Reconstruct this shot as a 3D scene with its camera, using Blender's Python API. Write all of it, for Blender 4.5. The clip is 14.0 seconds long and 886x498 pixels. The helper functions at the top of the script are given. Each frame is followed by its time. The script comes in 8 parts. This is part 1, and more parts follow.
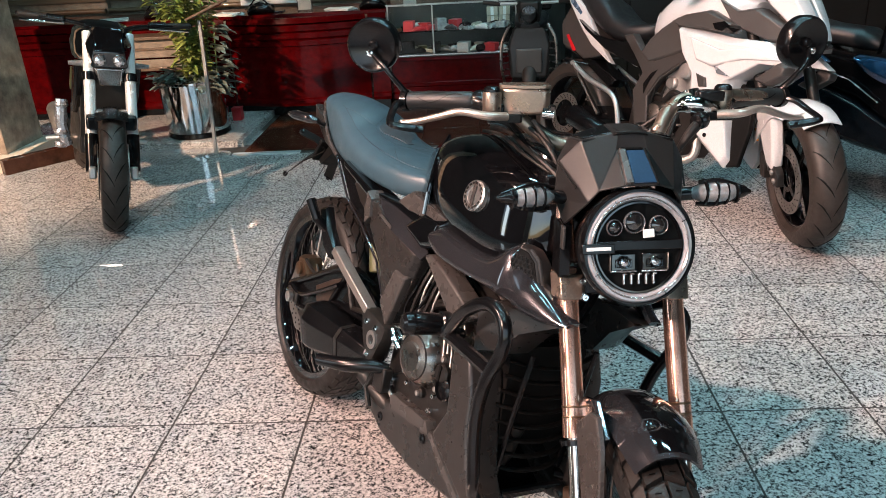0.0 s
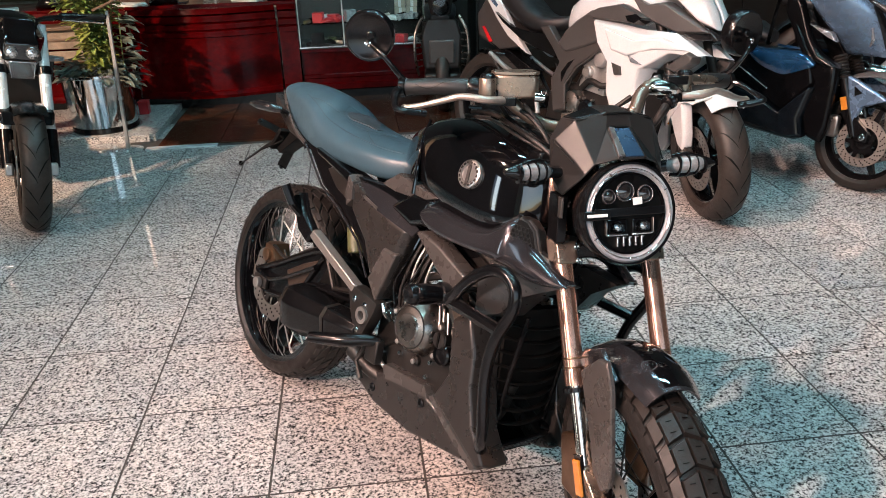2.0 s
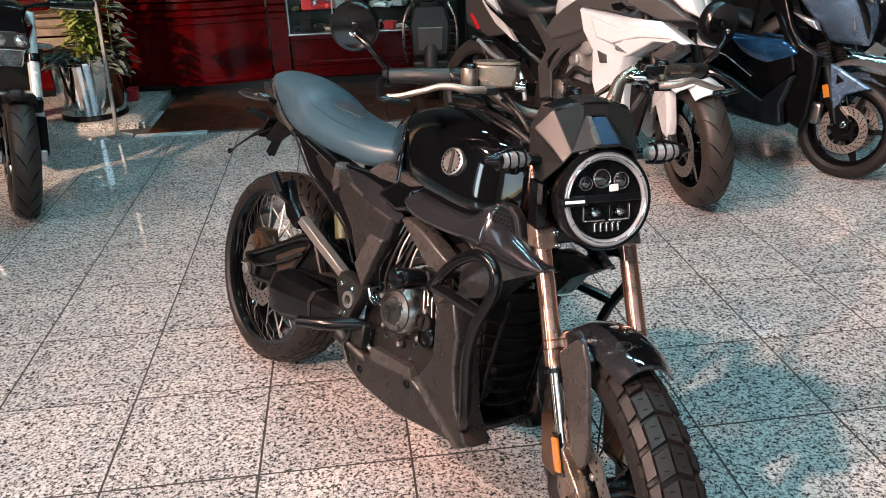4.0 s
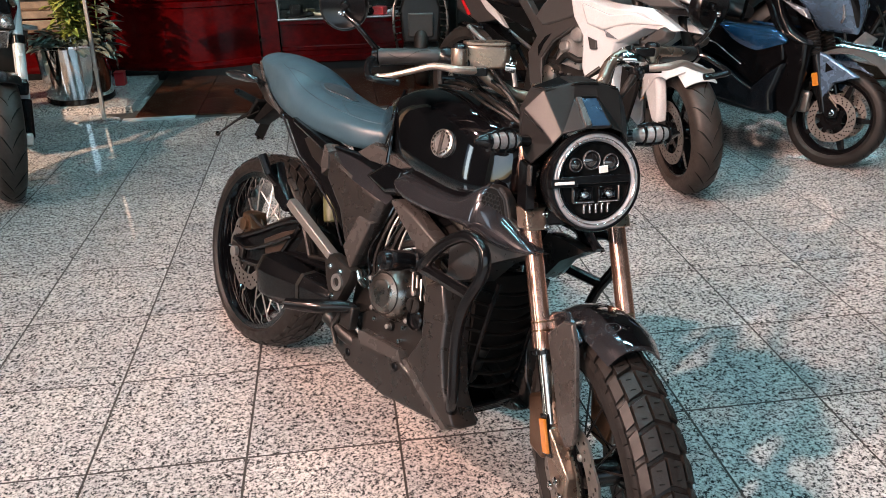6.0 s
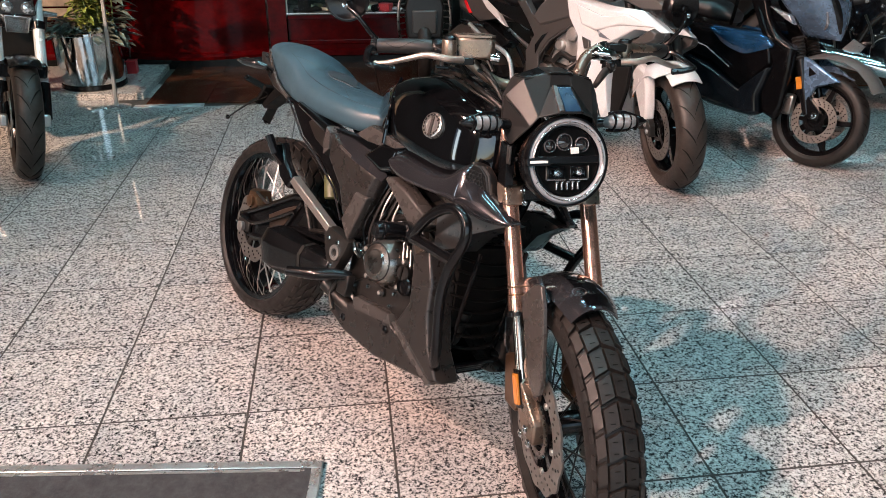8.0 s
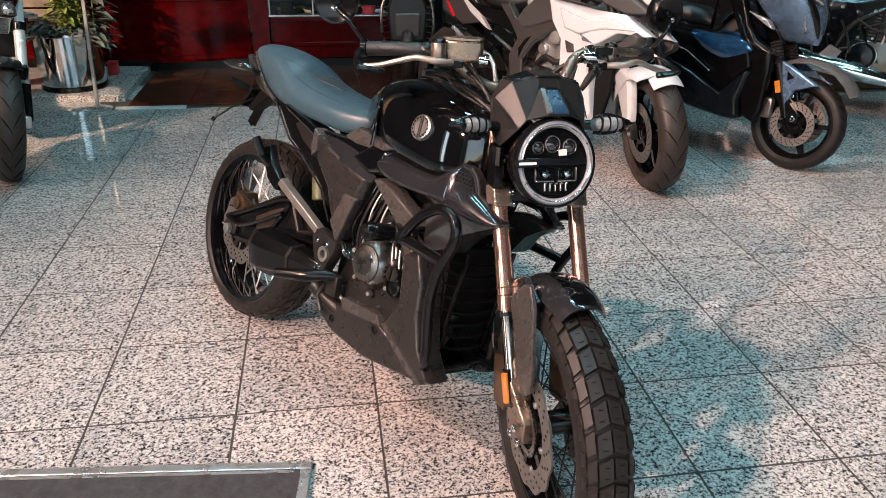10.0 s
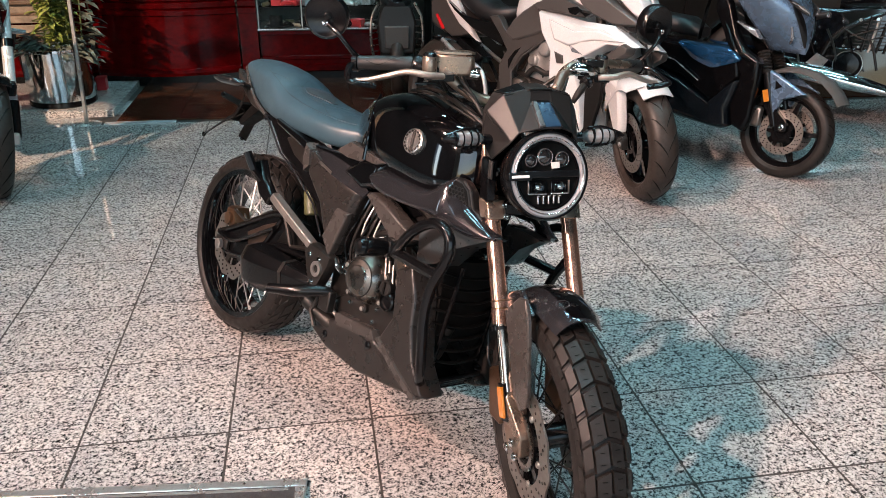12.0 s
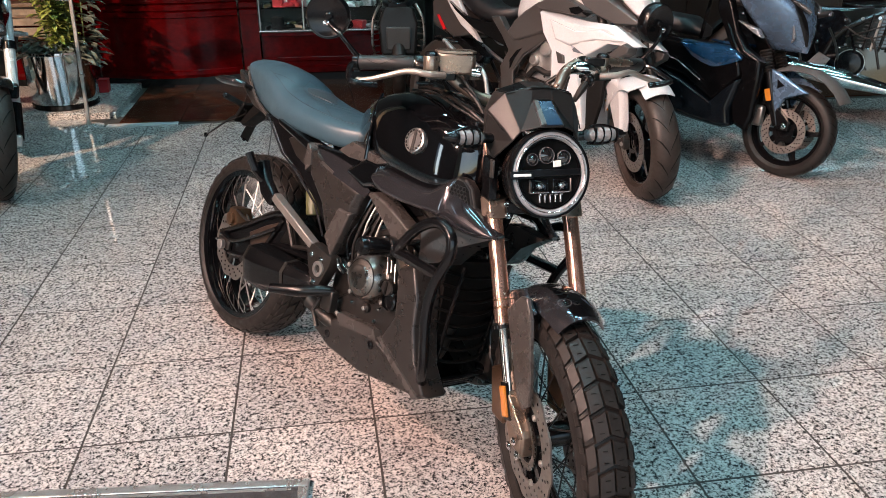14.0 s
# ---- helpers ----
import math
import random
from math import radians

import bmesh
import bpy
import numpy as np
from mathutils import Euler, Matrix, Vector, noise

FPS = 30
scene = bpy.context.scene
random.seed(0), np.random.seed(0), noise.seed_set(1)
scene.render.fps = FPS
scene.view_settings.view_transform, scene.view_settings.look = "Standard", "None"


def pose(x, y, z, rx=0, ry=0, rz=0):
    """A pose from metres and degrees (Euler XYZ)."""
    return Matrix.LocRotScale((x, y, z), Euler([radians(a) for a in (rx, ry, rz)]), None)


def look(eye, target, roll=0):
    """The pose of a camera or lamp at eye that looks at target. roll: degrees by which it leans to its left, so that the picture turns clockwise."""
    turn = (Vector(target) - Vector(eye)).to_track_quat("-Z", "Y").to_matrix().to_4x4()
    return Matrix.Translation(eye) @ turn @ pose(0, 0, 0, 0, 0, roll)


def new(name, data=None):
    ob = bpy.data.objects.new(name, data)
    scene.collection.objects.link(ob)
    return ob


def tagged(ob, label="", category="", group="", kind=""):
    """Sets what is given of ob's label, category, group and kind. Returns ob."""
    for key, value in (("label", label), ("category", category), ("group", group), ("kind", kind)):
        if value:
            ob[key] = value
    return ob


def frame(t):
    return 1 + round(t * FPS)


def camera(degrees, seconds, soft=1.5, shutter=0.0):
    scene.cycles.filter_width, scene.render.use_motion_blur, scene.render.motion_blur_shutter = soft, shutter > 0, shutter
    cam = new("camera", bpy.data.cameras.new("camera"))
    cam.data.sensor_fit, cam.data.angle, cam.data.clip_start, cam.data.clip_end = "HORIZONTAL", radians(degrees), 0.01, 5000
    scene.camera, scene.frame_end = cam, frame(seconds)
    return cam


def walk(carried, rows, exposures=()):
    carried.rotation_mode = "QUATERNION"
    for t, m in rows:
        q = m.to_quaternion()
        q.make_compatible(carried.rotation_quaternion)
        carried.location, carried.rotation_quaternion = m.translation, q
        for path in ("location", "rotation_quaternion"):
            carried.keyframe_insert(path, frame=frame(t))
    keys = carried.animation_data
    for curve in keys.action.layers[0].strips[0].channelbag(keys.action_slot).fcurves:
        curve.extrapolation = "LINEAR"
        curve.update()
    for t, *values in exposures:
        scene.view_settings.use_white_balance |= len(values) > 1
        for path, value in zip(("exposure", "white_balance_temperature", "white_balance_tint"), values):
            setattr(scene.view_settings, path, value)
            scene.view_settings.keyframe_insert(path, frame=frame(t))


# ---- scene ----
cam = camera(60.3, 14.0, 0.5)
PATH = [
    (0, (0.531, -1.486, 1.353), (0.441, 0.353, 0.572), -3.1),
    (0.5, (0.4, -1.514, 1.346), (0.46, 0.328, 0.569), -2.5),
    (1, (0.329, -1.552, 1.355), (0.477, 0.282, 0.572), -1.8),
    (1.5, (0.308, -1.585, 1.371), (0.487, 0.242, 0.577), -1.7),
    (2, (0.302, -1.606, 1.378), (0.499, 0.212, 0.567), -1.8),
    (2.5, (0.304, -1.632, 1.392), (0.509, 0.18, 0.569), -1.7),
    (3, (0.308, -1.646, 1.395), (0.518, 0.161, 0.564), -1.7),
    (5.5, (0.317, -1.653, 1.384), (0.55, 0.137, 0.523), -1.2),
    (6, (0.314, -1.654, 1.377), (0.556, 0.132, 0.508), -1.0),
    (6.5, (0.354, -1.699, 1.382), (0.591, 0.085, 0.51), -0.7),
    (7, (0.392, -1.781, 1.383), (0.622, 0.004, 0.511), -0.0),
    (7.5, (0.362, -1.833, 1.389), (0.595, -0.048, 0.517), 0.6),
    (7.7, (0.334, -1.839, 1.393), (0.567, -0.054, 0.522), 0.5),
    (10, (0.301, -1.857, 1.397), (0.588, -0.075, 0.534), 1.0),
    (10.5, (0.297, -1.85, 1.399), (0.601, -0.069, 0.542), 1.0),
    (11, (0.299, -1.85, 1.399), (0.606, -0.066, 0.549), 0.7),
    (11.5, (0.297, -1.85, 1.397), (0.606, -0.063, 0.554), 0.6),
    (12, (0.297, -1.847, 1.401), (0.608, -0.058, 0.564), 0.6),
    (12.5, (0.297, -1.849, 1.398), (0.607, -0.058, 0.564), 0.5),
    (13, (0.293, -1.847, 1.398), (0.609, -0.054, 0.57), 0.5),
    (13.5, (0.292, -1.849, 1.395), (0.606, -0.056, 0.566), 0.5),
    (14, (0.298, -1.849, 1.396), (0.603, -0.057, 0.562), 0.3),
]
walk(cam, [(t, look(eye, target, roll)) for t, eye, target, roll in PATH], exposures=[(0.0, 0.20), (3.0, 0.16), (6.0, 0.09), (14.0, 0.07)])

# ---- world and lamps ----
world = bpy.data.worlds.new("world")
scene.world = world
world.use_nodes = True
_bg = world.node_tree.nodes["Background"]
_sky = world.node_tree.nodes.new("ShaderNodeTexSky")
_sky.sky_type, _sky.sun_disc = "NISHITA", False
_sky.sun_elevation, _sky.sun_rotation = radians(38), radians(200)
world.node_tree.links.new(_sky.outputs[0], _bg.inputs[0])
_bg.inputs[1].default_value = 0.12


def area_lamp(name, eye, target, sx, sy, watts, colour):
    d = bpy.data.lights.new(name, "AREA")
    d.shape, d.size, d.size_y, d.energy, d.color = "RECTANGLE", sx, sy, watts, colour
    ob = new(name, d)
    ob.matrix_world = look(eye, target)
    return ob


def spot_lamp(name, eye, target, watts, colour, angle, radius, blend=0.6):
    d = bpy.data.lights.new(name, "SPOT")
    d.energy, d.color, d.spot_size, d.spot_blend, d.shadow_soft_size = watts, colour, radians(angle), blend, radius
    ob = new(name, d)
    ob.matrix_world = look(eye, target)
    return ob


# a row of warm showroom spotlights on the left; only where all of them are cut off is the floor in shadow
SPOTS = [((-4.48, -1.11, 6.42), (2.7, -0.5, 0.0), 3350, 66, 1.0), ((-4.62, -4.40, 4.60), (2.1, -0.1, 0.0), 4050, 56, 1.0), ((-4.80, -2.20, 5.45), (3.5, 2.8, 0.0), 1900, 40, 0.9)]
for eye, target, watts, angle, blend in SPOTS:
    spot_lamp("key_spotlight", eye, target, watts, (1.0, 0.650, 0.54), angle, 0.12, blend)
# a second one warms the planter and the counter
BACK_SPOT = ((-3.9, -1.4, 3.9), (-2.3, 3.1, 0.65))
spot_lamp("back_spotlight", *BACK_SPOT, 4200, (1.0, 0.68, 0.49), 36, 0.1, 0.9)
# cool daylight fill, added at an unseen opening behind the camera
area_lamp("front_fill", (0.5, -5.55, 2.2), (0.5, 0, 0.6), 7.6, 2.6, 74, (0.54, 0.83, 1.0))
# and a narrow one added at an unseen slot on the left, for metal gleams
area_lamp("side_fill", (-4.95, -1.6, 1.75), (0.5, -0.6, 0.6), 0.4, 2.6, 22, (0.80, 0.94, 1.0))


# ---- materials ----
MATS = {}


def _nodes(name):
    m = bpy.data.materials.new(name)
    m.use_nodes = True
    nt = m.node_tree
    return m, nt, nt.nodes["Principled BSDF"], nt.nodes.new("ShaderNodeTexCoord").outputs["Object"]


def _noise(nt, co, scale, detail=4.0, rough=0.55):
    n = nt.nodes.new("ShaderNodeTexNoise")
    n.inputs["Scale"].default_value, n.inputs["Detail"].default_value, n.inputs["Roughness"].default_value = scale, detail, rough
    nt.links.new(co, n.inputs["Vector"])
    return n.outputs["Fac"]


def _ramp(nt, fac, stops):
    r = nt.nodes.new("ShaderNodeValToRGB")
    e = r.color_ramp.elements
    while len(e) < len(stops):
        e.new(0.5)
    for el, (p, c) in zip(e, stops):
        el.position, el.color = p, (*c, 1)
    nt.links.new(fac, r.inputs[0])
    return r.outputs[0]


def _range(nt, fac, a, b, lo=0.3, hi=0.7):
    r = nt.nodes.new("ShaderNodeMapRange")
    r.inputs["From Min"].default_value, r.inputs["From Max"].default_value = lo, hi
    r.inputs["To Min"].default_value, r.inputs["To Max"].default_value = a, b
    nt.links.new(fac, r.inputs["Value"])
    return r.outputs[0]


def _bump(nt, bs, height, strength, dist):
    b = nt.nodes.new("ShaderNodeBump")
    b.inputs["Strength"].default_value, b.inputs["Distance"].default_value = strength, dist
    nt.links.new(height, b.inputs["Height"])
    nt.links.new(b.outputs[0], bs.inputs["Normal"])


def surface(name, colour, rough=0.5, metal=0.0, vary=0.25, scale=9.0, grain=220.0, bump=0.0, coat=0.0, spread=0.08, spec=0.5, flakes=0.0):
    """A plain procedural surface: two scales of colour variation, uneven gloss and fine relief."""
    m, nt, bs, co = _nodes(name)
    big, fine = _noise(nt, co, scale), _noise(nt, co, grain, 2.0)
    lo = tuple(c * (1 - vary) for c in colour)
    hi = tuple(min(1, c * (1 + vary)) for c in colour)
    col = _ramp(nt, big, [(0.3, lo), (0.7, hi)])
    mix = nt.nodes.new("ShaderNodeMix")
    mix.data_type, mix.blend_type = "RGBA", "MULTIPLY"
    mix.inputs[0].default_value = 0.35 + flakes
    nt.links.new(col, mix.inputs[6])
    nt.links.new(_ramp(nt, fine, [(0.35, (0.65, 0.65, 0.65)), (0.65, (1, 1, 1))]), mix.inputs[7])
    nt.links.new(mix.outputs[2], bs.inputs["Base Color"])
    nt.links.new(_range(nt, _noise(nt, co, scale * 3.1), max(0.02, rough - spread), min(1, rough + spread)), bs.inputs["Roughness"])
    bs.inputs["Metallic"].default_value = metal
    bs.inputs["Specular IOR Level"].default_value = spec
    bs.inputs["Coat Weight"].default_value, bs.inputs["Coat Roughness"].default_value = coat, 0.04
    if bump:
        _bump(nt, bs, fine, 0.6, bump)
    MATS[name] = m
    return m


def glassy(name, colour=(1, 1, 1), rough=0.02, ior=1.45):
    m, nt, bs, co = _nodes(name)
    bs.inputs["Base Color"].default_value = (*colour, 1)
    bs.inputs["Transmission Weight"].default_value, bs.inputs["IOR"].default_value = 1.0, ior
    nt.links.new(_range(nt, _noise(nt, co, 14.0), rough, rough + 0.05), bs.inputs["Roughness"])
    MATS[name] = m
    return m


def glowing(name, colour, strength):
    m, nt, bs, co = _nodes(name)
    bs.inputs["Base Color"].default_value = (0.8, 0.8, 0.8, 1)
    bs.inputs["Emission Color"].default_value, bs.inputs["Emission Strength"].default_value = (*colour, 1), strength
    MATS[name] = m
    return m


def granite(name):
    """Polished salt-and-pepper granite with warm feldspar, grey quartz and black mica grains."""
    m, nt, bs, co = _nodes(name)
    geo = nt.nodes.new("ShaderNodeNewGeometry").outputs["Position"]
    info = nt.nodes.new("ShaderNodeObjectInfo").outputs["Random"]
    shift = nt.nodes.new("ShaderNodeVectorMath")
    shift.operation = "MULTIPLY_ADD"
    comb = nt.nodes.new("ShaderNodeCombineXYZ")
    nt.links.new(info, comb.inputs[0])
    nt.links.new(info, comb.inputs[1])
    nt.links.new(comb.outputs[0], shift.inputs[0])
    shift.inputs[1].default_value = (37.0, 53.0, 11.0)
    nt.links.new(geo, shift.inputs[2])
    wob = nt.nodes.new("ShaderNodeTexNoise")
    wob.inputs["Scale"].default_value, wob.inputs["Detail"].default_value = 95.0, 3.0
    nt.links.new(shift.outputs[0], wob.inputs["Vector"])
    warp = nt.nodes.new("ShaderNodeVectorMath")
    warp.operation = "MULTIPLY_ADD"
    nt.links.new(wob.outputs["Color"], warp.inputs[0])
    warp.inputs[1].default_value = (0.012, 0.012, 0.012)
    nt.links.new(shift.outputs[0], warp.inputs[2])
    vor = nt.nodes.new("ShaderNodeTexVoronoi")
    vor.inputs["Scale"].default_value = 238.0
    nt.links.new(warp.outputs[0], vor.inputs["Vector"])
    sep = nt.nodes.new("ShaderNodeSeparateColor")
    nt.links.new(vor.outputs["Color"], sep.inputs[0])
    clump = nt.nodes.new("ShaderNodeMath")
    clump.operation, clump.inputs[1].default_value = "MULTIPLY_ADD", 0.70
    nt.links.new(sep.outputs[0], clump.inputs[0])
    nt.links.new(_range(nt, _noise(nt, shift.outputs[0], 86.0, 2.5, 0.6), -0.24, 0.51, 0.32, 0.68), clump.inputs[2])
    drift = nt.nodes.new("ShaderNodeMath")
    nt.links.new(clump.outputs[0], drift.inputs[0])
    nt.links.new(_range(nt, _noise(nt, shift.outputs[0], 27.0, 2.0, 0.5), -0.09, 0.09, 0.35, 0.65), drift.inputs[1])
    grains = _ramp(nt, drift.outputs[0], [(0.0, (0.020, 0.020, 0.022)), (0.15, (0.045, 0.045, 0.048)), (0.26, (0.145, 0.142, 0.140)), (0.42, (0.31, 0.300, 0.292)), (0.55, (0.43, 0.407, 0.392)), (0.8, (0.525, 0.502, 0.485)), (1.0, (0.60, 0.580, 0.567))])
    cloud = _ramp(nt, _noise(nt, shift.outputs[0], 5.0, 3.0), [(0.3, (0.80, 0.81, 0.83)), (0.7, (1.0, 0.97, 0.945))])
    mix = nt.nodes.new("ShaderNodeMix")
    mix.data_type, mix.blend_type = "RGBA", "MULTIPLY"
    mix.inputs[0].default_value = 1.0
    nt.links.new(grains, mix.inputs[6])
    nt.links.new(cloud, mix.inputs[7])
    tint = nt.nodes.new("ShaderNodeMix")
    tint.data_type, tint.blend_type = "RGBA", "MULTIPLY"
    tint.inputs[0].default_value = 1.0
    nt.links.new(mix.outputs[2], tint.inputs[6])
    nt.links.new(_ramp(nt, info, [(0.0, (0.88, 0.89, 0.90)), (0.35, (1.0, 0.995, 0.99)), (1.0, (1.08, 1.07, 1.06))]), tint.inputs[7])
    nt.links.new(tint.outputs[2], bs.inputs["Base Color"])
    nt.links.new(_range(nt, _noise(nt, geo, 7.0), 0.03, 0.09), bs.inputs["Roughness"])
    bs.inputs["Specular IOR Level"].default_value = 0.36
    MATS[name] = m
    return m


def lacquer_wood(name, dark, light, rough, along=(1.0, 1.0, 12.0), coat=0.6, spec=0.5):
    m, nt, bs, co = _nodes(name)
    mp = nt.nodes.new("ShaderNodeMapping")
    mp.inputs["Scale"].default_value = along
    nt.links.new(co, mp.inputs[0])
    streak = _noise(nt, mp.outputs[0], 6.0, 6.0, 0.65)
    nt.links.new(_ramp(nt, streak, [(0.3, dark), (0.7, light)]), bs.inputs["Base Color"])
    nt.links.new(_range(nt, _noise(nt, co, 5.0), rough, rough + 0.1), bs.inputs["Roughness"])
    bs.inputs["Coat Weight"].default_value, bs.inputs["Coat Roughness"].default_value = coat, 0.06
    bs.inputs["Specular IOR Level"].default_value = spec
    MATS[name] = m
    return m


def leafy(name, dark, light):
    m, nt, bs, co = _nodes(name)
    rnd = nt.nodes.new("ShaderNodeNewGeometry").outputs["Random Per Island"]
    nt.links.new(_ramp(nt, rnd, [(0.0, dark), (1.0, light)]), bs.inputs["Base Color"])
    bs.inputs["Roughness"].default_value = 0.4
    bs.inputs["Subsurface Weight"].default_value = 0.0
    MATS[name] = m
    return m


granite("granite")
surface("joint", (0.032, 0.027, 0.024), 0.85, vary=0.3, scale=30, bump=0.0005)
surface("gloss_black", (0.0025, 0.0025, 0.003), 0.05, vary=0.2, spread=0.02, coat=1.0)
surface("satin_black", (0.0035, 0.0035, 0.004), 0.2, vary=0.12, spread=0.05, spec=0.36)
surface("matte_grey", (0.0175, 0.0158, 0.0150), 0.30, vary=0.14, spec=0.45, bump=0.00015, spread=0.07)
surface("shield_grey", (0.042, 0.038, 0.0358), 0.28, vary=0.10, spec=0.4, bump=0.00015)
surface("pewter", (0.060, 0.060, 0.068), 0.16, metal=0.75, vary=0.15, grain=900, coat=1.0, flakes=0.25)
surface("fork_gold", (0.80, 0.475, 0.365), 0.2, metal=0.95, vary=0.03, spread=0.05)
surface("champagne", (0.27, 0.21, 0.168), 0.3, metal=0.85, vary=0.02)
surface("gold_brake", (0.17, 0.105, 0.065), 0.35, metal=0.9)
surface("chrome", (0.80, 0.80, 0.80), 0.08, metal=1.0, vary=0.05, spread=0.04)
surface("steel", (0.48, 0.46, 0.44), 0.46, metal=1.0, vary=0.15, bump=0.0002)
surface("bright_silver", (0.74, 0.73, 0.72), 0.22, metal=0.35, vary=0.02)
surface("disc_steel", (0.25, 0.235, 0.22), 0.42, metal=0.9, vary=0.12, bump=0.0002)
surface("silver_alloy", (0.55, 0.54, 0.53), 0.4, metal=0.9, vary=0.12, bump=0.0002)
surface("engine_bronze", (0.26, 0.235, 0.215), 0.3, metal=1.0, vary=0.15, bump=0.0002)
surface("engine_dark", (0.021, 0.019, 0.0175), 0.40, metal=0.5, vary=0.3, bump=0.0004)
surface("rubber", (0.0105, 0.0090, 0.0082), 0.5, vary=0.35, scale=14, bump=0.0006, spread=0.12, spec=0.28)
surface("seat_vinyl", (0.031, 0.064, 0.086), 0.38, vary=0.12, grain=420, bump=0.0004, spread=0.06)
surface("grip_rubber", (0.0075, 0.0075, 0.008), 0.42, vary=0.15, bump=0.0002)
surface("seat_pad", (0.034, 0.046, 0.056), 0.42, grain=420, bump=0.0004)
surface("seat_black", (0.0085, 0.0085, 0.0095), 0.45, grain=420, bump=0.0004)
surface("amber", (0.42, 0.15, 0.02), 0.15, coat=0.6, vary=0.1, grain=500)
surface("fork_chrome", (0.78, 0.68, 0.60), 0.14, metal=1.0, vary=0.05, spread=0.04)
surface("lever_alloy", (0.50, 0.41, 0.36), 0.34, metal=0.8, vary=0.05, spread=0.04)
surface("web_bronze", (0.050, 0.034, 0.026), 0.35, metal=0.4, vary=0.15, bump=0.0002)
surface("red_lens", (0.5, 0.01, 0.015), 0.12, coat=0.8, vary=0.1)
surface("white_paint", (0.55, 0.55, 0.555), 0.2, vary=0.03, coat=0.7)
surface("silver_paint", (0.36, 0.38, 0.42), 0.25, metal=0.7, vary=0.06, coat=0.7)
surface("blue_paint", (0.012, 0.055, 0.13), 0.14, metal=0.45, vary=0.15, coat=1.0, grain=900)
surface("slate_paint", (0.115, 0.185, 0.28), 0.27, metal=0.55, vary=0.04, coat=0.6, grain=900)
surface("grey_plastic", (0.044, 0.040, 0.038), 0.40, vary=0.1, bump=0.0002)
surface("mudguard_grey", (0.085, 0.08, 0.077), 0.4, vary=0.1, bump=0.0002)
# browner, lighter copy of rubber: the warm light on these tyres is in the colour
surface("lit_road_rubber", (0.024, 0.0185, 0.0155), 0.5, vary=0.25, scale=30, bump=0.0004, spread=0.1, spec=0.35)
# lighter copy of rubber for the blocks, so grooves between look shaded
surface("lit_block_rubber", (0.0135, 0.0115, 0.0105), 0.50, vary=0.3, scale=30, bump=0.0006, spread=0.12, spec=0.3)
surface("hanger_silver", (0.27, 0.25, 0.235), 0.38, metal=0.7, vary=0.12, bump=0.0002)
surface("moped_grey", (0.065, 0.064, 0.062), 0.45, vary=0.1, bump=0.0002)
surface("spar_brown", (0.034, 0.030, 0.028), 0.42, vary=0.15, bump=0.0002)
surface("navy_gloss", (0.0030, 0.0046, 0.0066), 0.2, vary=0.2, coat=0.2, spec=0.25)
surface("shield_black", (0.0022, 0.0022, 0.0026), 0.2, vary=0.15, spec=0.16)
surface("headlight_dark", (0.010, 0.010, 0.011), 0.12, coat=1.0)
surface("lamp_silver", (0.72, 0.73, 0.75), 0.16, metal=0.9, vary=0.05)
surface("ring_white", (0.26, 0.27, 0.29), 0.2, vary=0.06, coat=0.8)
surface("lens_clear", (0.17, 0.17, 0.175), 0.15, vary=0.25, scale=90, grain=400, coat=0.8)
surface("cowl_grey", (0.0145, 0.0136, 0.0133), 0.36, vary=0.1, bump=0.0001, spec=0.3)
surface("dim_mirror", (0.20, 0.20, 0.21), 0.10, metal=1.0, vary=0.05)
surface("muffler_black", (0.0034, 0.0034, 0.0038), 0.22, vary=0.12, spread=0.06, spec=0.32)
surface("trim_black", (0.003, 0.003, 0.0035), 0.22, vary=0.1, spread=0.04, spec=0.45)
surface("flat_black", (0.0022, 0.0021, 0.002), 0.6, vary=0.15, bump=0.0001, spec=0.15)
surface("screen_blue", (0.016, 0.045, 0.09), 0.06, vary=0.2, coat=1.0)
surface("brushed_grey", (0.24, 0.23, 0.22), 0.33, metal=0.9, vary=0.12, bump=0.0002)
surface("lettering", (0.75, 0.75, 0.74), 0.35, vary=0.03)
surface("badge_silver", (0.42, 0.41, 0.40), 0.3, metal=0.9, vary=0.1, grain=700)
surface("wall_cream", (0.50, 0.44, 0.36), 0.75, vary=0.08, scale=2.5, bump=0.0006)
surface("pale_wood", (0.20, 0.155, 0.115), 0.5, vary=0.3, scale=14, grain=120, bump=0.0004)
surface("ceiling_paint", (0.06, 0.057, 0.053), 0.8, vary=0.08, scale=2.0)
surface("dark_wall", (0.035, 0.029, 0.024), 0.7, vary=0.2, scale=2.0)
surface("stone_pillar", (0.26, 0.20, 0.15), 0.14, vary=0.45, scale=11, grain=150, coat=0.6)
surface("brown_tile", (0.042, 0.0165, 0.0095), 0.16, vary=0.6, scale=7, grain=60, spread=0.1, bump=0.004, spec=0.35)
surface("brown_joint", (0.03, 0.018, 0.012), 0.8)
surface("mat_frame", (0.62, 0.62, 0.61), 0.3, metal=0.8, vary=0.1, bump=0.0002)
surface("mat_pile", (0.035, 0.035, 0.037), 0.9, vary=0.35, scale=40, grain=600, bump=0.003)
surface("soil", (0.03, 0.02, 0.014), 0.9, vary=0.4, scale=40, bump=0.004)
surface("stem_green", (0.10, 0.14, 0.05), 0.6)
surface("carton", (0.42, 0.36, 0.28), 0.7, vary=0.15, scale=20)
surface("paper_white", (0.70, 0.69, 0.66), 0.6, vary=0.06)
surface("parts_red", (0.42, 0.02, 0.025), 0.4, vary=0.1)
surface("parts_blue", (0.03, 0.16, 0.32), 0.4, vary=0.1)
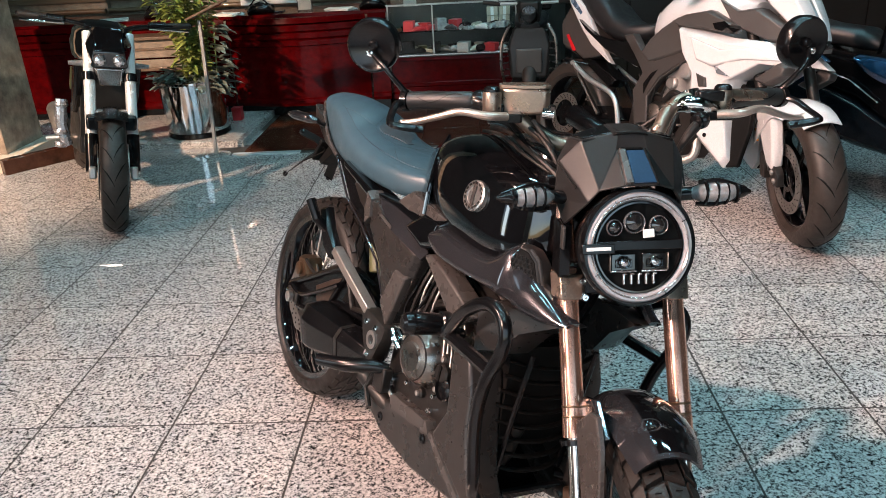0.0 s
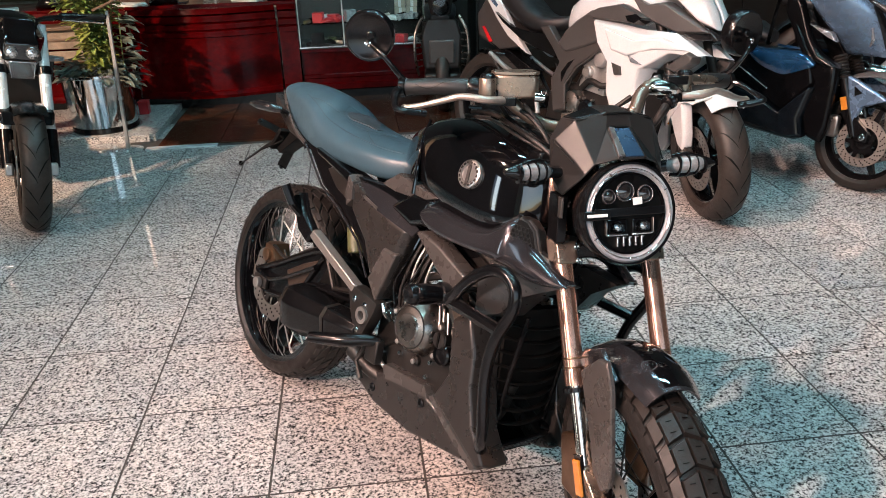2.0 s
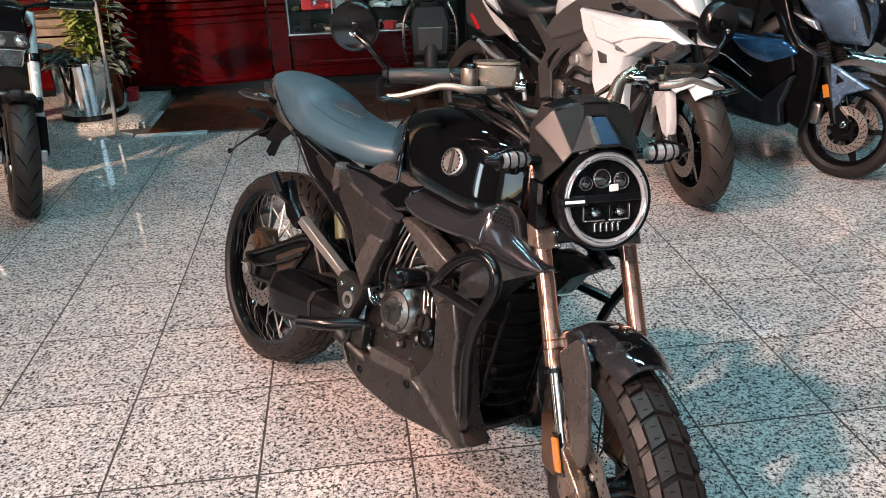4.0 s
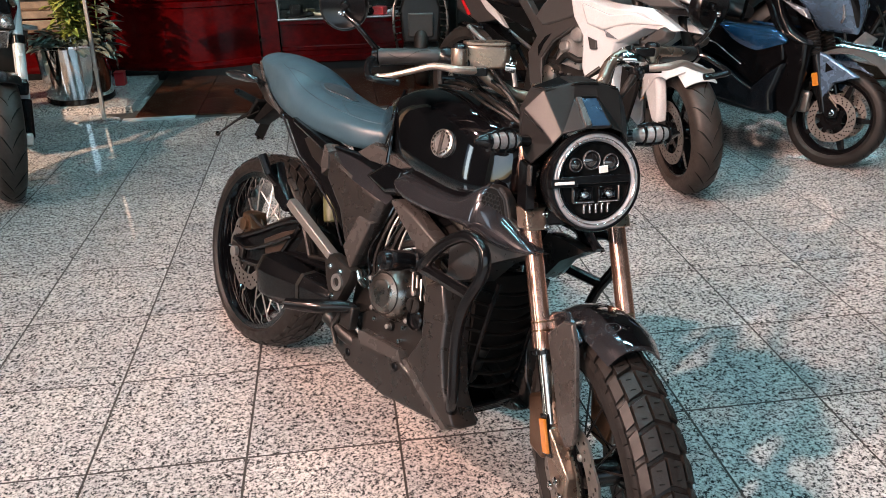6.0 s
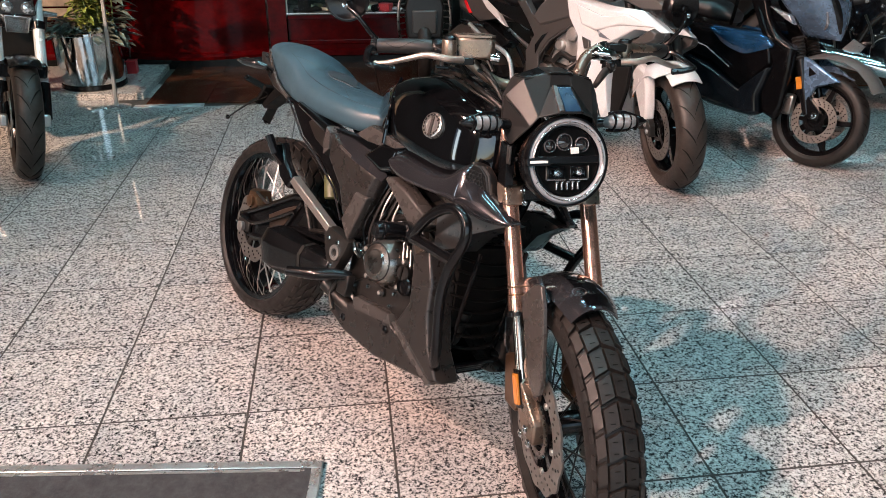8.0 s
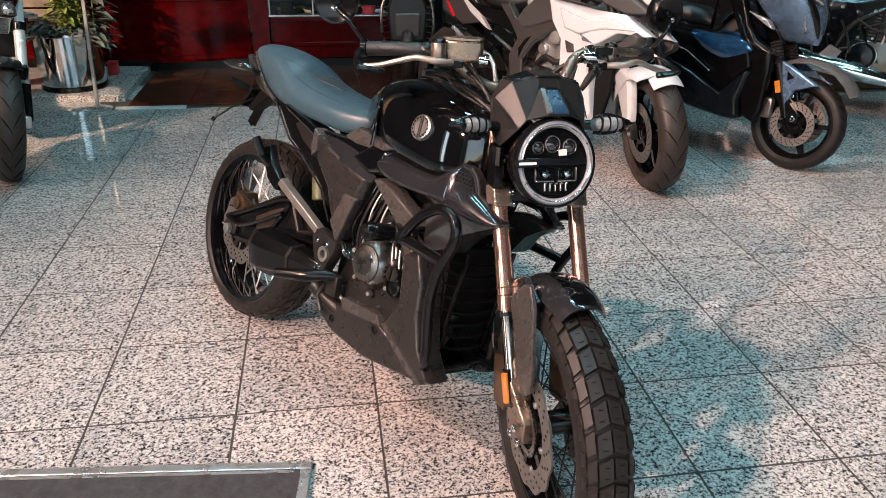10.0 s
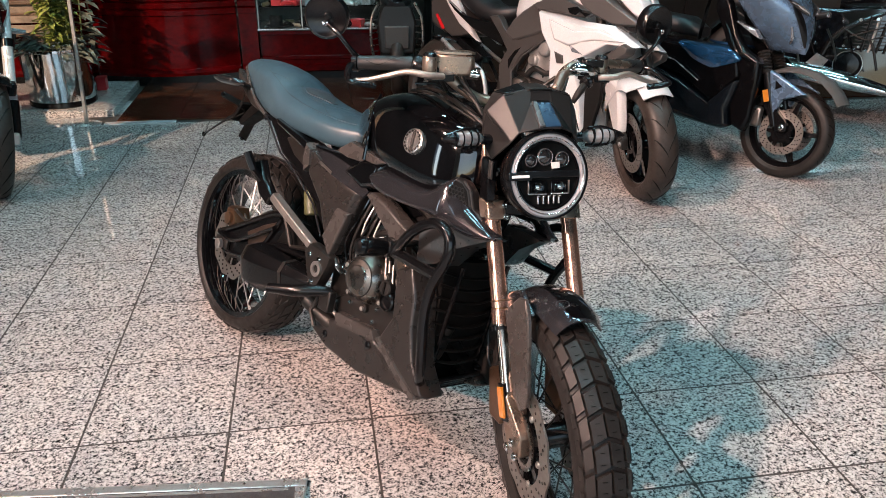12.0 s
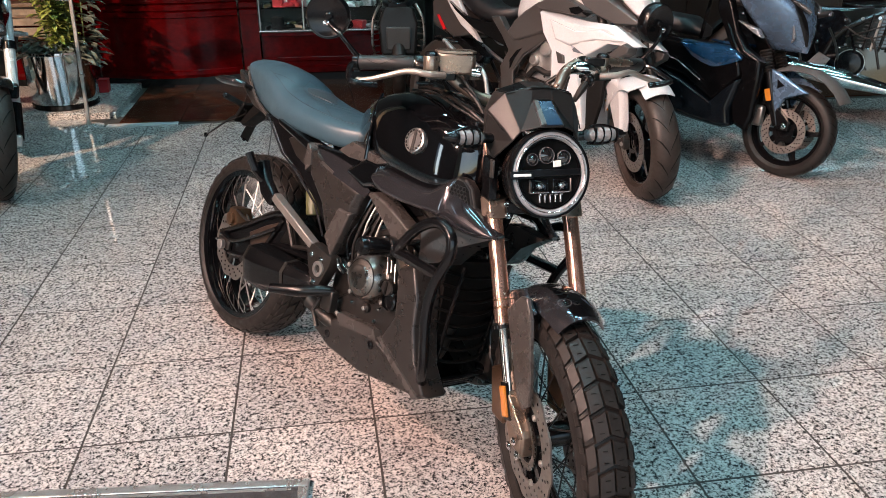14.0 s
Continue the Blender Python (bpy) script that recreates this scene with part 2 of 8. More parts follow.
surface("case_lining", (0.022, 0.023, 0.021), 0.5, vary=0.25, scale=6)
surface("zip_bag", (0.30, 0.31, 0.31), 0.2, vary=0.3, scale=60, coat=0.5)
surface("olive", (0.07, 0.072, 0.03), 0.35, coat=0.5)
lacquer_wood("red_lacquer", (0.026, 0.0004, 0.0007), (0.075, 0.0012, 0.0018), 0.08, (2.0, 2.0, 2.6), 0.0, 0.10)
lacquer_wood("ebony", (0.004, 0.0026, 0.002), (0.010, 0.0065, 0.0045), 0.35, (0.5, 6.0, 10.0), 0.1)
lacquer_wood("oak", (0.070, 0.040, 0.022), (0.13, 0.078, 0.045), 0.4, (0.5, 6.0, 10.0))
leafy("leaf_light", (0.09, 0.13, 0.022), (0.34, 0.38, 0.10))
leafy("leaf_dark", (0.05, 0.065, 0.055), (0.17, 0.20, 0.17))
glassy("clear_glass", (0.93, 0.97, 0.96))
glassy("case_glass", (0.95, 0.97, 0.96), 0.01, 1.16)
glassy("lens_glass", (0.92, 0.94, 0.96), 0.02)
glassy("smoke_screen", (0.25, 0.27, 0.30), 0.04)
glowing("lamp_glow", (0.42, 0.86, 1.0), 66.0)


# ---- mesh helpers ----
def thing(name, m, label, category, group="", kind=""):
    ob = new(name)
    ob.empty_display_size = 0.1
    ob.matrix_world = m
    return tagged(ob, label, category, group, kind)


def finish(me, bm, mat, sharp=32):
    bmesh.ops.recalc_face_normals(bm, faces=bm.faces)
    lim = radians(sharp)
    for f in bm.faces:
        f.smooth = True
    for e in bm.edges:
        e.smooth = len(e.link_faces) == 2 and e.calc_face_angle(0) < lim
    bm.to_mesh(me)
    bm.free()
    me.materials.append(MATS[mat])


def part(name, bm, mat, parent=None, label="", m=None, sharp=32, bevel=0.0, steps=2):
    """Links a bmesh as one mesh object under a thing or a part. m: moved so before it is linked."""
    if m is not None:
        bm.transform(m)
    me = bpy.data.meshes.new(name)
    finish(me, bm, mat, sharp)
    ob = new(name, me)
    if parent is not None:
        ob.parent = parent
    if bevel:
        mod = ob.modifiers.new("bevel", "BEVEL")
        mod.width, mod.segments, mod.limit_method, mod.angle_limit = bevel, steps, "ANGLE", radians(35)
        mod.harden_normals = False
    return tagged(ob, label)


def B():
    return bmesh.new()


def box(bm, c, s, m=None):
    M = Matrix.Translation(c) @ (m or Matrix()) @ Matrix.Diagonal((*s, 1))
    bmesh.ops.create_cube(bm, size=1, matrix=M)
    return bm


def frame_to(p, d, up=(0, 0, 1)):
    d = Vector(d).normalized()
    u = Vector(up)
    if abs(d.dot(u)) > 0.98:
        u = Vector((1, 0, 0))
    x = u.cross(d).normalized()
    y = d.cross(x)
    return Matrix(((x.x, y.x, d.x, p[0]), (x.y, y.y, d.y, p[1]), (x.z, y.z, d.z, p[2]), (0, 0, 0, 1)))


def skin(bm, rings, closed=True, caps=True):
    vs = [[bm.verts.new(p) for p in r] for r in rings]
    n = len(rings[0])
    for a, b in zip(vs, vs[1:]):
        for i in range(n if closed else n - 1):
            j = (i + 1) % n
            try:
                bm.faces.new((a[i], a[j], b[j], b[i]))
            except ValueError:
                pass
    if caps and closed:
        bm.faces.new(vs[0])
        bm.faces.new(vs[-1])
    return bm


def spline(pts, n=6):
    """A smooth line through the points."""
    P = [Vector(p) for p in pts]
    P = [P[0] * 2 - P[1]] + P + [P[-1] * 2 - P[-2]]
    out = []
    for a, b, c, d in zip(P, P[1:], P[2:], P[3:]):
        for k in range(n):
            t = k / n
            out.append(0.5 * (2 * b + (c - a) * t + (2 * a - 5 * b + 4 * c - d) * t * t + (3 * b - a - 3 * c + d) * t ** 3))
    return out + [P[-2]]


def tube(bm, pts, r, seg=12, smooth=0, squash=1.0):
    """A round bar along the points; r a radius or one for each point."""
    if smooth:
        k = len(pts)
        rr = r if isinstance(r, (list, tuple)) else [r] * k
        q = spline([(p[0], p[1], p[2]) for p in pts], smooth)
        r = [rr[min(k - 2, int(i / smooth))] + (rr[min(k - 1, int(i / smooth) + 1)] - rr[min(k - 2, int(i / smooth))]) * (i / smooth - min(k - 2, int(i / smooth))) for i in range(len(q))]
        pts = q
    P = [Vector(p) for p in pts]
    if not isinstance(r, (list, tuple)):
        r = [r] * len(P)
    rings, up = [], None
    for i, p in enumerate(P):
        d = (P[min(i + 1, len(P) - 1)] - P[max(i - 1, 0)]).normalized()
        if up is None:
            up = Vector((0, 0, 1)) if abs(d.z) < 0.9 else Vector((1, 0, 0))
        x = up.cross(d).normalized()
        up = d.cross(x).normalized()
        rings.append([p + x * (math.cos(2 * math.pi * k / seg) * r[i]) + up * (math.sin(2 * math.pi * k / seg) * r[i] * squash) for k in range(seg)])
    return skin(bm, rings)


def lathe(bm, prof, m, seg=32, closed=False, caps=True):
    """Turns (radius, height) pairs about the z axis of m."""
    rings = []
    for rad, h in prof:
        rings.append([m @ Vector((math.cos(2 * math.pi * k / seg) * rad, math.sin(2 * math.pi * k / seg) * rad, h)) for k in range(seg)])
    if closed:
        rings.append(rings[0])
        vs = [[bm.verts.new(p) for p in r] for r in rings[:-1]]
        vs.append(vs[0])
        for a, b in zip(vs, vs[1:]):
            for i in range(seg):
                j = (i + 1) % seg
                bm.faces.new((a[i], a[j], b[j], b[i]))
        return bm
    return skin(bm, rings, True, caps)


def plate(bm, poly, y0, y1, inset=0.0):
    """A panel with the outline poly in x, z between two y planes; the outer face (y1) is drawn in by inset, so that the edge is chamfered."""
    c = sum((Vector((p[0], 0, p[1])) for p in poly), Vector()) / len(poly)
    rings = []
    for y, k in ((y0, 0), (y0 + (y1 - y0) * 0.7, 0), (y1, inset)):
        ring = []
        for x, z in poly:
            v = Vector((x, 0, z))
            d = c - v
            v += d.normalized() * min(k, d.length * 0.6)
            ring.append(Vector((v.x, y, v.z)))
        rings.append(ring)
    skin(bm, rings)
    return bm


def sheet(bm, rows, thick):
    """A thick shell over a grid of points (rows of equal length), thickened against the normals."""
    g = [[Vector(p) for p in r] for r in rows]
    R, C = len(g), len(g[0])
    nrm = []
    for i in range(R):
        line = []
        for j in range(C):
            du = g[min(i + 1, R - 1)][j] - g[max(i - 1, 0)][j]
            dv = g[i][min(j + 1, C - 1)] - g[i][max(j - 1, 0)]
            v = du.cross(dv)
            line.append(v.normalized() if v.length > 1e-9 else Vector((0, 0, 1)))
        nrm.append(line)
    a = [[bm.verts.new(g[i][j]) for j in range(C)] for i in range(R)]
    b = [[bm.verts.new(g[i][j] - nrm[i][j] * thick) for j in range(C)] for i in range(R)]
    for i in range(R - 1):
        for j in range(C - 1):
            bm.faces.new((a[i][j], a[i][j + 1], a[i + 1][j + 1], a[i + 1][j]))
            bm.faces.new((b[i][j], b[i + 1][j], b[i + 1][j + 1], b[i][j + 1]))
    for i in range(R - 1):
        bm.faces.new((a[i][0], a[i + 1][0], b[i + 1][0], b[i][0]))
        bm.faces.new((a[i][-1], b[i][-1], b[i + 1][-1], a[i + 1][-1]))
    for j in range(C - 1):
        bm.faces.new((a[0][j], b[0][j], b[0][j + 1], a[0][j + 1]))
        bm.faces.new((a[-1][j], a[-1][j + 1], b[-1][j + 1], b[-1][j]))
    return bm


def loft(bm, rows, thick, n=5):
    """A thick curved panel through rows of points, each row smoothed to a finer line."""
    fine = [spline(r, n) for r in rows]
    cols = [spline([f[k] for f in fine], n) for k in range(len(fine[0]))]
    return sheet(bm, [[c[i] for c in cols] for i in range(len(cols[0]))], thick)


def facets(bm, pts, d, thick):
    """A flat-edged panel with the outline pts, thickened along d."""
    d = Vector(d)
    skin(bm, [[Vector(p) for p in pts], [Vector(p) + d * thick for p in pts]])
    return bm


def hull(bm, pts):
    vs = [bm.verts.new(p) for p in pts]
    bmesh.ops.convex_hull(bm, input=vs)
    loose = [v for v in bm.verts if not v.link_faces]
    bmesh.ops.delete(bm, geom=loose, context="VERTS")
    return bm


def section(x, halfw, z0, z1, power=2.6, n=20, cy=0.0):
    """A rounded cross-section (superellipse) in the plane x."""
    out = []
    for k in range(n):
        t = 2 * math.pi * k / n
        c, s = math.cos(t), math.sin(t)
        out.append((x, cy + halfw * math.copysign(abs(c) ** (2 / power), c), (z0 + z1) / 2 + (z1 - z0) / 2 * math.copysign(abs(s) ** (2 / power), s)))
    return out


# ---- the showroom ----
TILE = 0.41


def slab(name, c, s, mat, label="", bevel=0.0):
    ob = part(name, box(B(), c, s), mat, None, label, bevel=bevel)
    return tagged(ob, kind="structure", category=name.split("_")[0])


floor = slab("floor", (0.5, 0.2, -0.0511), (11.0, 11.6, 0.1), "joint", "polished speckled granite tile floor with dark joints")
slab("wall_north", (0.5, 6.1, 3.25), (11.4, 0.2, 6.9), "dark_wall", "dark brown back wall")
slab("wall_east", (6.1, 0.2, 3.25), (0.2, 11.6, 6.9), "dark_wall", "plain dark side wall")
slab("wall_west", (-5.1, 2.4, 3.25), (0.2, 7.2, 6.9), "dark_wall", "plain dark side wall")
slab("wall_west_pier", (-5.1, -3.8, 3.25), (0.2, 3.6, 6.9), "dark_wall", "plain dark side wall")
# narrow slot left in the unseen side wall for the added lamp
slab("wall_west_lintel", (-5.1, -1.6, 4.95), (0.2, 0.8, 3.5), "dark_wall", "plain dark wall over the side opening")
slab("wall_west_sill", (-5.1, -1.6, 0.1), (0.2, 0.8, 0.6), "dark_wall", "low dark wall under the side opening")
slab("wall_south", (-4.35, -5.7, 3.25), (1.5, 0.2, 6.9), "wall_cream", "plain wall beside the front opening")
slab("wall_south_pier", (5.35, -5.7, 3.25), (1.5, 0.2, 6.9), "dark_wall", "plain wall beside the front opening")
slab("wall_south_lintel", (0.5, -5.7, 5.15), (8.2, 0.2, 3.1), "dark_wall", "plain lintel over the front opening")
slab("ceiling", (0.5, 0.2, 6.75), (11.4, 12.0, 0.1), "ceiling_paint", "dark painted ceiling")
slab("pavement", (0.5, -6.0, -0.165), (60.0, 60.0, 0.1), "joint", "grey pavement outside the front opening")

# dark red-brown tile floor of the counter area, level with the granite
x0, y0 = -1.02, 3.47
slab("counter_floor", (2.55, 4.76, -0.006), (7.1, 2.58, 0.012), "brown_joint", "joints of the red-brown tile floor")
slab("edge_strip", (-0.86, 3.445, 0.004), (0.46, 0.055, 0.010), "white_paint", "bright white edge strip", 0.002)
# granite plinth that carries the planter
slab("plinth", (-1.62, 4.12, 0.02), (1.1, 0.95, 0.05), "granite", "low polished granite plinth", 0.004)
slab("plinth_back", (-3.0, 4.3, 0.02), (1.6, 1.2, 0.05), "granite", "low polished granite plinth", 0.004)


def ceiling_panel(x, y):
    t = thing("ceiling_light", pose(x, y, 6.7), "long recessed white ceiling light", "ceiling light", "ceiling lights")
    bm = B()
    for sx, sy, w, h in ((0, 0.11, 1.24, 0.02), (0, -0.11, 1.24, 0.02), (0.61, 0, 0.02, 0.2), (-0.61, 0, 0.02, 0.2)):
        box(bm, (sx, sy, -0.01), (w, h, 0.03))
    part("frame", bm, "white_paint", t)
    part("diffuser", box(B(), (0, 0, -0.008), (1.2, 0.2, 0.012)), "lamp_glow", t, "glowing white diffuser")


for px, py in ((0.4, 0.8), (2.4, 0.8), (0.4, 3.0), (2.4, 3.0), (4.2, 1.6), (-1.6, -1.6), (0.4, -1.6), (2.4, -1.6), (0.4, -3.6)):
    ceiling_panel(px, py)


def spot_fixture(eye, target):
    """The housing behind a spotlight's light."""
    t = thing("spotlight", look(eye, target), "black ceiling spotlight on a stem", "spotlight", "ceiling spotlights")
    part("housing", lathe(B(), [(0.05, 0.2), (0.075, 0.19), (0.08, 0.02), (0.085, -0.06), (0.08, -0.06), (0.072, 0.03)], Matrix(), 24, caps=False), "satin_black", t)
    up = t.matrix_world.to_3x3().inverted() @ Vector((0, 0, 6.7 - eye[2]))
    part("stem", tube(B(), [(0, 0, 0.12), tuple(up)], 0.012), "satin_black", t)


for eye, target, watts, angle, blend in SPOTS:
    spot_fixture(eye, target)
spot_fixture(*BACK_SPOT)


def floor_mat():
    t = thing("floor_mat", pose(0.22, -0.245, 0, 0, 0, -5.5), "dark grey floor mat framed in silver aluminium on the granite", "floor mat")
    w, d = 1.6, 0.9
    part("carpet", box(B(), (-w / 2, -d / 2, 0.006), (w - 0.05, d - 0.05, 0.012)), "mat_pile", t, "dark grey ribbed textile")
    for c, s in (((-w / 2, -0.014, 0.007), (w, 0.028, 0.014)), ((-w / 2, -d + 0.014, 0.007), (w, 0.028, 0.014)), ((-0.014, -d / 2, 0.007), (0.028, d - 0.056, 0.014)), ((-w + 0.014, -d / 2, 0.007), (0.028, d - 0.056, 0.014))):
        part("frame_bar", box(B(), c, s), "mat_frame", t, "silver aluminium edge bar", bevel=0.003)
    part("inner_line", box(B(), (-w / 2, -0.037, 0.013), (w - 0.09, 0.008, 0.002)), "mat_frame", t)


floor_mat()


def counter():
    """The red lacquered counter with a bowed middle bay."""
    t = thing("counter", pose(-0.75, 4.62, 0), "dark red lacquered wooden counter with ribbed mouldings and a bowed front", "counter")
    def bay(name, x0, x1, bow, top):
        n = 12
        def line(off):
            return [(x0 + (x1 - x0) * k / n, -bow * math.sin(math.pi * k / n) - off) for k in range(n + 1)]
        prof = [(0.0, 0.10), (0.012, 0.10), (0.018, 0.115), (0.012, 0.135), (0.0, 0.15), (0.0, top - 0.20), (0.016, top - 0.19), (0.016, top - 0.16), (0.006, top - 0.15), (0.02, top - 0.135), (0.02, top - 0.105), (0.008, top - 0.095), (0.024, top - 0.08), (0.024, top - 0.045), (0.01, top - 0.035), (0.035, top - 0.02), (0.035, top), (-0.3, top)]
        rows = [[(x, y, z) for x, y in line(o)] for o, z in prof]
        part(name, sheet(B(), rows, 0.012), "red_lacquer", t, "dark red lacquered front panel", sharp=25)
    bay("front_panel", -3.2, -0.62, 0.0, 0.75)
    bay("front_panel", -0.60, 0.48, 0.12, 0.75)
    bay("front_panel", 0.50, 0.64, 0.0, 0.75)
    part("plinth", box(B(), (-1.28, 0.04, 0.05), (3.82, 0.12, 0.1)), "satin_black", t)
    part("worktop", box(B(), (-1.30, 0.33, 0.765), (3.88, 0.62, 0.03)), "red_lacquer", t, bevel=0.004)
    return t


counter()


def showcase():
    t = thing("showcase", pose(0.39, 4.66, 0), "glass display case on a dark red base, half full of parts", "display case")
    w, mid = 0.99, 0.005
    x0, x1 = mid - w / 2, mid + w / 2
    rows = []
    for off, z in ((0.0, 0.08), (0.012, 0.085), (0.012, 0.12), (0.0, 0.13), (0.0, 0.17), (0.010, 0.18), (0.010, 0.195), (0.0, 0.205), (0.0, 0.375), (0.02, 0.385), (0.02, 0.405), (-0.3, 0.405)):
        rows.append([(x0, -off, z), (x1, -off, z)])
    part("base", sheet(B(), rows, 0.012), "red_lacquer", t, "dark red lacquered base", sharp=25)
    part("plinth", box(B(), (mid, 0.05, 0.04), (w - 0.02, 0.1, 0.08)), "satin_black", t)
    part("deck", box(B(), (mid, 0.22, 0.412), (w + 0.01, 0.5, 0.012)), "case_lining", t, "dark lined deck")
    part("back_panel", box(B(), (mid, 0.462, 0.605), (w, 0.012, 0.37)), "case_lining", t, "dark back panel")
    part("shelf", box(B(), (mid, 0.26, 0.585), (w - 0.02, 0.38, 0.006)), "case_glass", t, "glass shelf")
    for c, sz in (((mid, -0.02, 0.605), (w - 0.014, 0.006, 0.37)), ((mid, 0.22, 0.795), (w + 0.01, 0.5, 0.008)), ((x0 + 0.003, 0.22, 0.605), (0.006, 0.47, 0.37)), ((x1 - 0.003, 0.22, 0.605), (0.006, 0.47, 0.37))):
        ob = part("pane", box(B(), c, sz), "case_glass", t, "clear glass pane")
        ob.visible_shadow = False
    for x in (x0, x1, mid - 0.15):
        part("corner_post", box(B(), (x, -0.022, 0.605), (0.010, 0.010, 0.38)), "steel", t)
    part("top_rail", box(B(), (mid, -0.022, 0.80), (w + 0.02, 0.014, 0.012)), "steel", t)
    part("bottom_rail", box(B(), (mid, -0.026, 0.418), (w + 0.02, 0.010, 0.008)), "lamp_silver", t, "bright bottom rail")
    rnd = random.Random(4)
    mats = ["zip_bag", "steel", "satin_black", "engine_dark", "carton", "satin_black", "brushed_grey", "zip_bag", "olive", "paper_white", "parts_red", "parts_blue"]
    for level, n in ((0.419, 24), (0.589, 22)):
        for k in range(n):
            x = x0 + 0.05 + (w - 0.10) * (k + 0.5) / n + rnd.uniform(-0.012, 0.012)
            y = (0.05, 0.17)[k % 2] + rnd.uniform(0, 0.06)
            p = thing("packaged_part", pose(0.39 + x, 4.66 + y, level, 0, 0, rnd.uniform(-50, 50)), "small boxed or bagged spare part in the display case", "spare part", "spare parts in the display case")
            mat = rnd.choice(mats)
            if k % 3 == 0:
                r, l = rnd.uniform(0.014, 0.028), rnd.uniform(0.08, 0.15)
                part("packet", lathe(B(), [(r * 0.6, -l / 2), (r, -l / 2 + 0.006), (r, l / 2 - 0.01), (r * 0.5, l / 2)], Matrix.Translation((0, 0, r)) @ Matrix.Rotation(radians(90), 4, "X"), 14), mat, p)
            elif k % 3 == 1:
                part("packet", skin(B(), [section(xx, ww, 0.0, h, 2.4, 12) for xx, ww, h in ((-0.07, 0.012, 0.010), (-0.04, 0.034, 0.03), (0.015, 0.04, 0.044), (0.06, 0.02, 0.02))]), mat, p, sharp=60)
            else:
                a, b, h = rnd.uniform(0.05, 0.10), rnd.uniform(0.05, 0.09), rnd.uniform(0.02, 0.10)
                part("packet", box(B(), (0, 0, h / 2), (a, b, h)), mat, p, bevel=0.004)


showcase()


def stack_case():
    """Pale cartons stacked in the far end of the display case."""
    rnd = random.Random(9)
    for i in range(2):
        for j in range(2):
            p = thing("carton", pose(0.72 + 0.095 * j, 5.00, 0.590 + 0.072 * i, 0, 0, rnd.uniform(-5, 5)), "small pale carton stacked in the display case", "carton", "stacked cartons")
            part("box", box(B(), (0, 0, 0.034), (0.088, 0.10, 0.068)), "carton", p, bevel=0.003)
            part("tape", box(B(), (0, -0.0505, 0.034), (0.024, 0.001, 0.066)), "paper_white", p)


stack_case()


def back_cabinet():
    """Cream and oak wall cabinet behind the counter."""
    for k in range(4):
        t = thing("wall_cabinet", pose(-3.3 + 1.25 * k, 5.75, 0), "pale wood wall cabinet with brown rails behind the counter", "cabinet", "cabinets behind the counter")
        part("body", box(B(), (0, 0, 0.7), (1.22, 0.4, 1.4)), "pale_wood", t)
        for z in (0.12, 0.5, 0.9, 1.3):
            part("rail", box(B(), (0, -0.21, z), (1.22, 0.02, 0.05)), "oak", t, bevel=0.003)
        part("long_rail", tube(B(), [(-0.61, -0.25, 0.80), (0.61, -0.25, 0.80)], 0.022, 12), "oak", t, "round wooden rail")
        for z in (0.31, 0.7):
            part("handle", tube(B(), [(-0.06, -0.22, z), (0.06, -0.22, z)], 0.006), "chrome", t)


back_cabinet()


# ---- the scrambler ----
RXM = Matrix.Rotation(radians(-90), 4, "X")   # turns a lathe's axis into the bike's left


def at_axis(c):
    return Matrix.Translation(c) @ RXM


def crown(R, width, rim_r, y):
    """The radius of a tyre's skin at the distance y from its middle."""
    s = max(0.0, 1 - (2 * y / width) ** 2) ** 0.5
    return rim_r + 0.012 + (R - rim_r - 0.012) * s ** 0.62


def tyre_mesh(c, R, width, rim_r, knob, seg=64):
    hw = width / 2
    prof = []
    n = 16
    for k in range(n + 1):                      # outer skin from one bead over the crown to the other
        y = -hw * math.cos(math.pi * k / n)
        prof.append((crown(R - knob, width, rim_r, y), y * 0.995))
    prof += [(rim_r - 0.004, hw * 0.78), (rim_r - 0.004, -hw * 0.78)]
    return lathe(B(), prof, at_axis(c), seg, closed=True)


def tread_blocks(c, R, width, rim_r, rows, n, knob):
    """Raised tread blocks: rows of (y0, y1, phase, fill, skew)."""
    bm = B()
    for y0, y1, phase, fill, skew in rows:
        for k in range(n):
            a0 = 2 * math.pi * (k + phase) / n
            a1 = a0 + 2 * math.pi / n * fill
            vs = []
            for drop, ins in ((0.004, 0.0), (-knob, 0.12)):
                ring = []
                for a, y in ((a0, y0), (a1, y0), (a1, y1), (a0, y1)):
                    aa = a + (0.5 * (a0 + a1) - a) * ins + skew * (y - 0.5 * (y0 + y1))
                    yy = y + (0.5 * (y0 + y1) - y) * ins
                    r = crown(R - knob, width, rim_r, y) - drop
                    ring.append(Vector((c[0] + r * math.cos(aa), c[1] + yy, c[2] + r * math.sin(aa))))
                vs.append(ring)
            skin(bm, vs)
    return bm


def rim_mesh(c, r, width, seg=56):
    hw = width / 2
    prof = [(r + 0.006, -hw), (r + 0.006, -hw + 0.006), (r - 0.006, -hw + 0.01), (r - 0.018, -hw * 0.35), (r - 0.018, hw * 0.35), (r - 0.006, hw - 0.01), (r + 0.006, hw - 0.006), (r + 0.006, hw), (r - 0.012, hw - 0.002), (r - 0.027, hw * 0.35), (r - 0.027, -hw * 0.35), (r - 0.012, -hw + 0.002)]
    return lathe(B(), prof, at_axis(c), seg, closed=True)


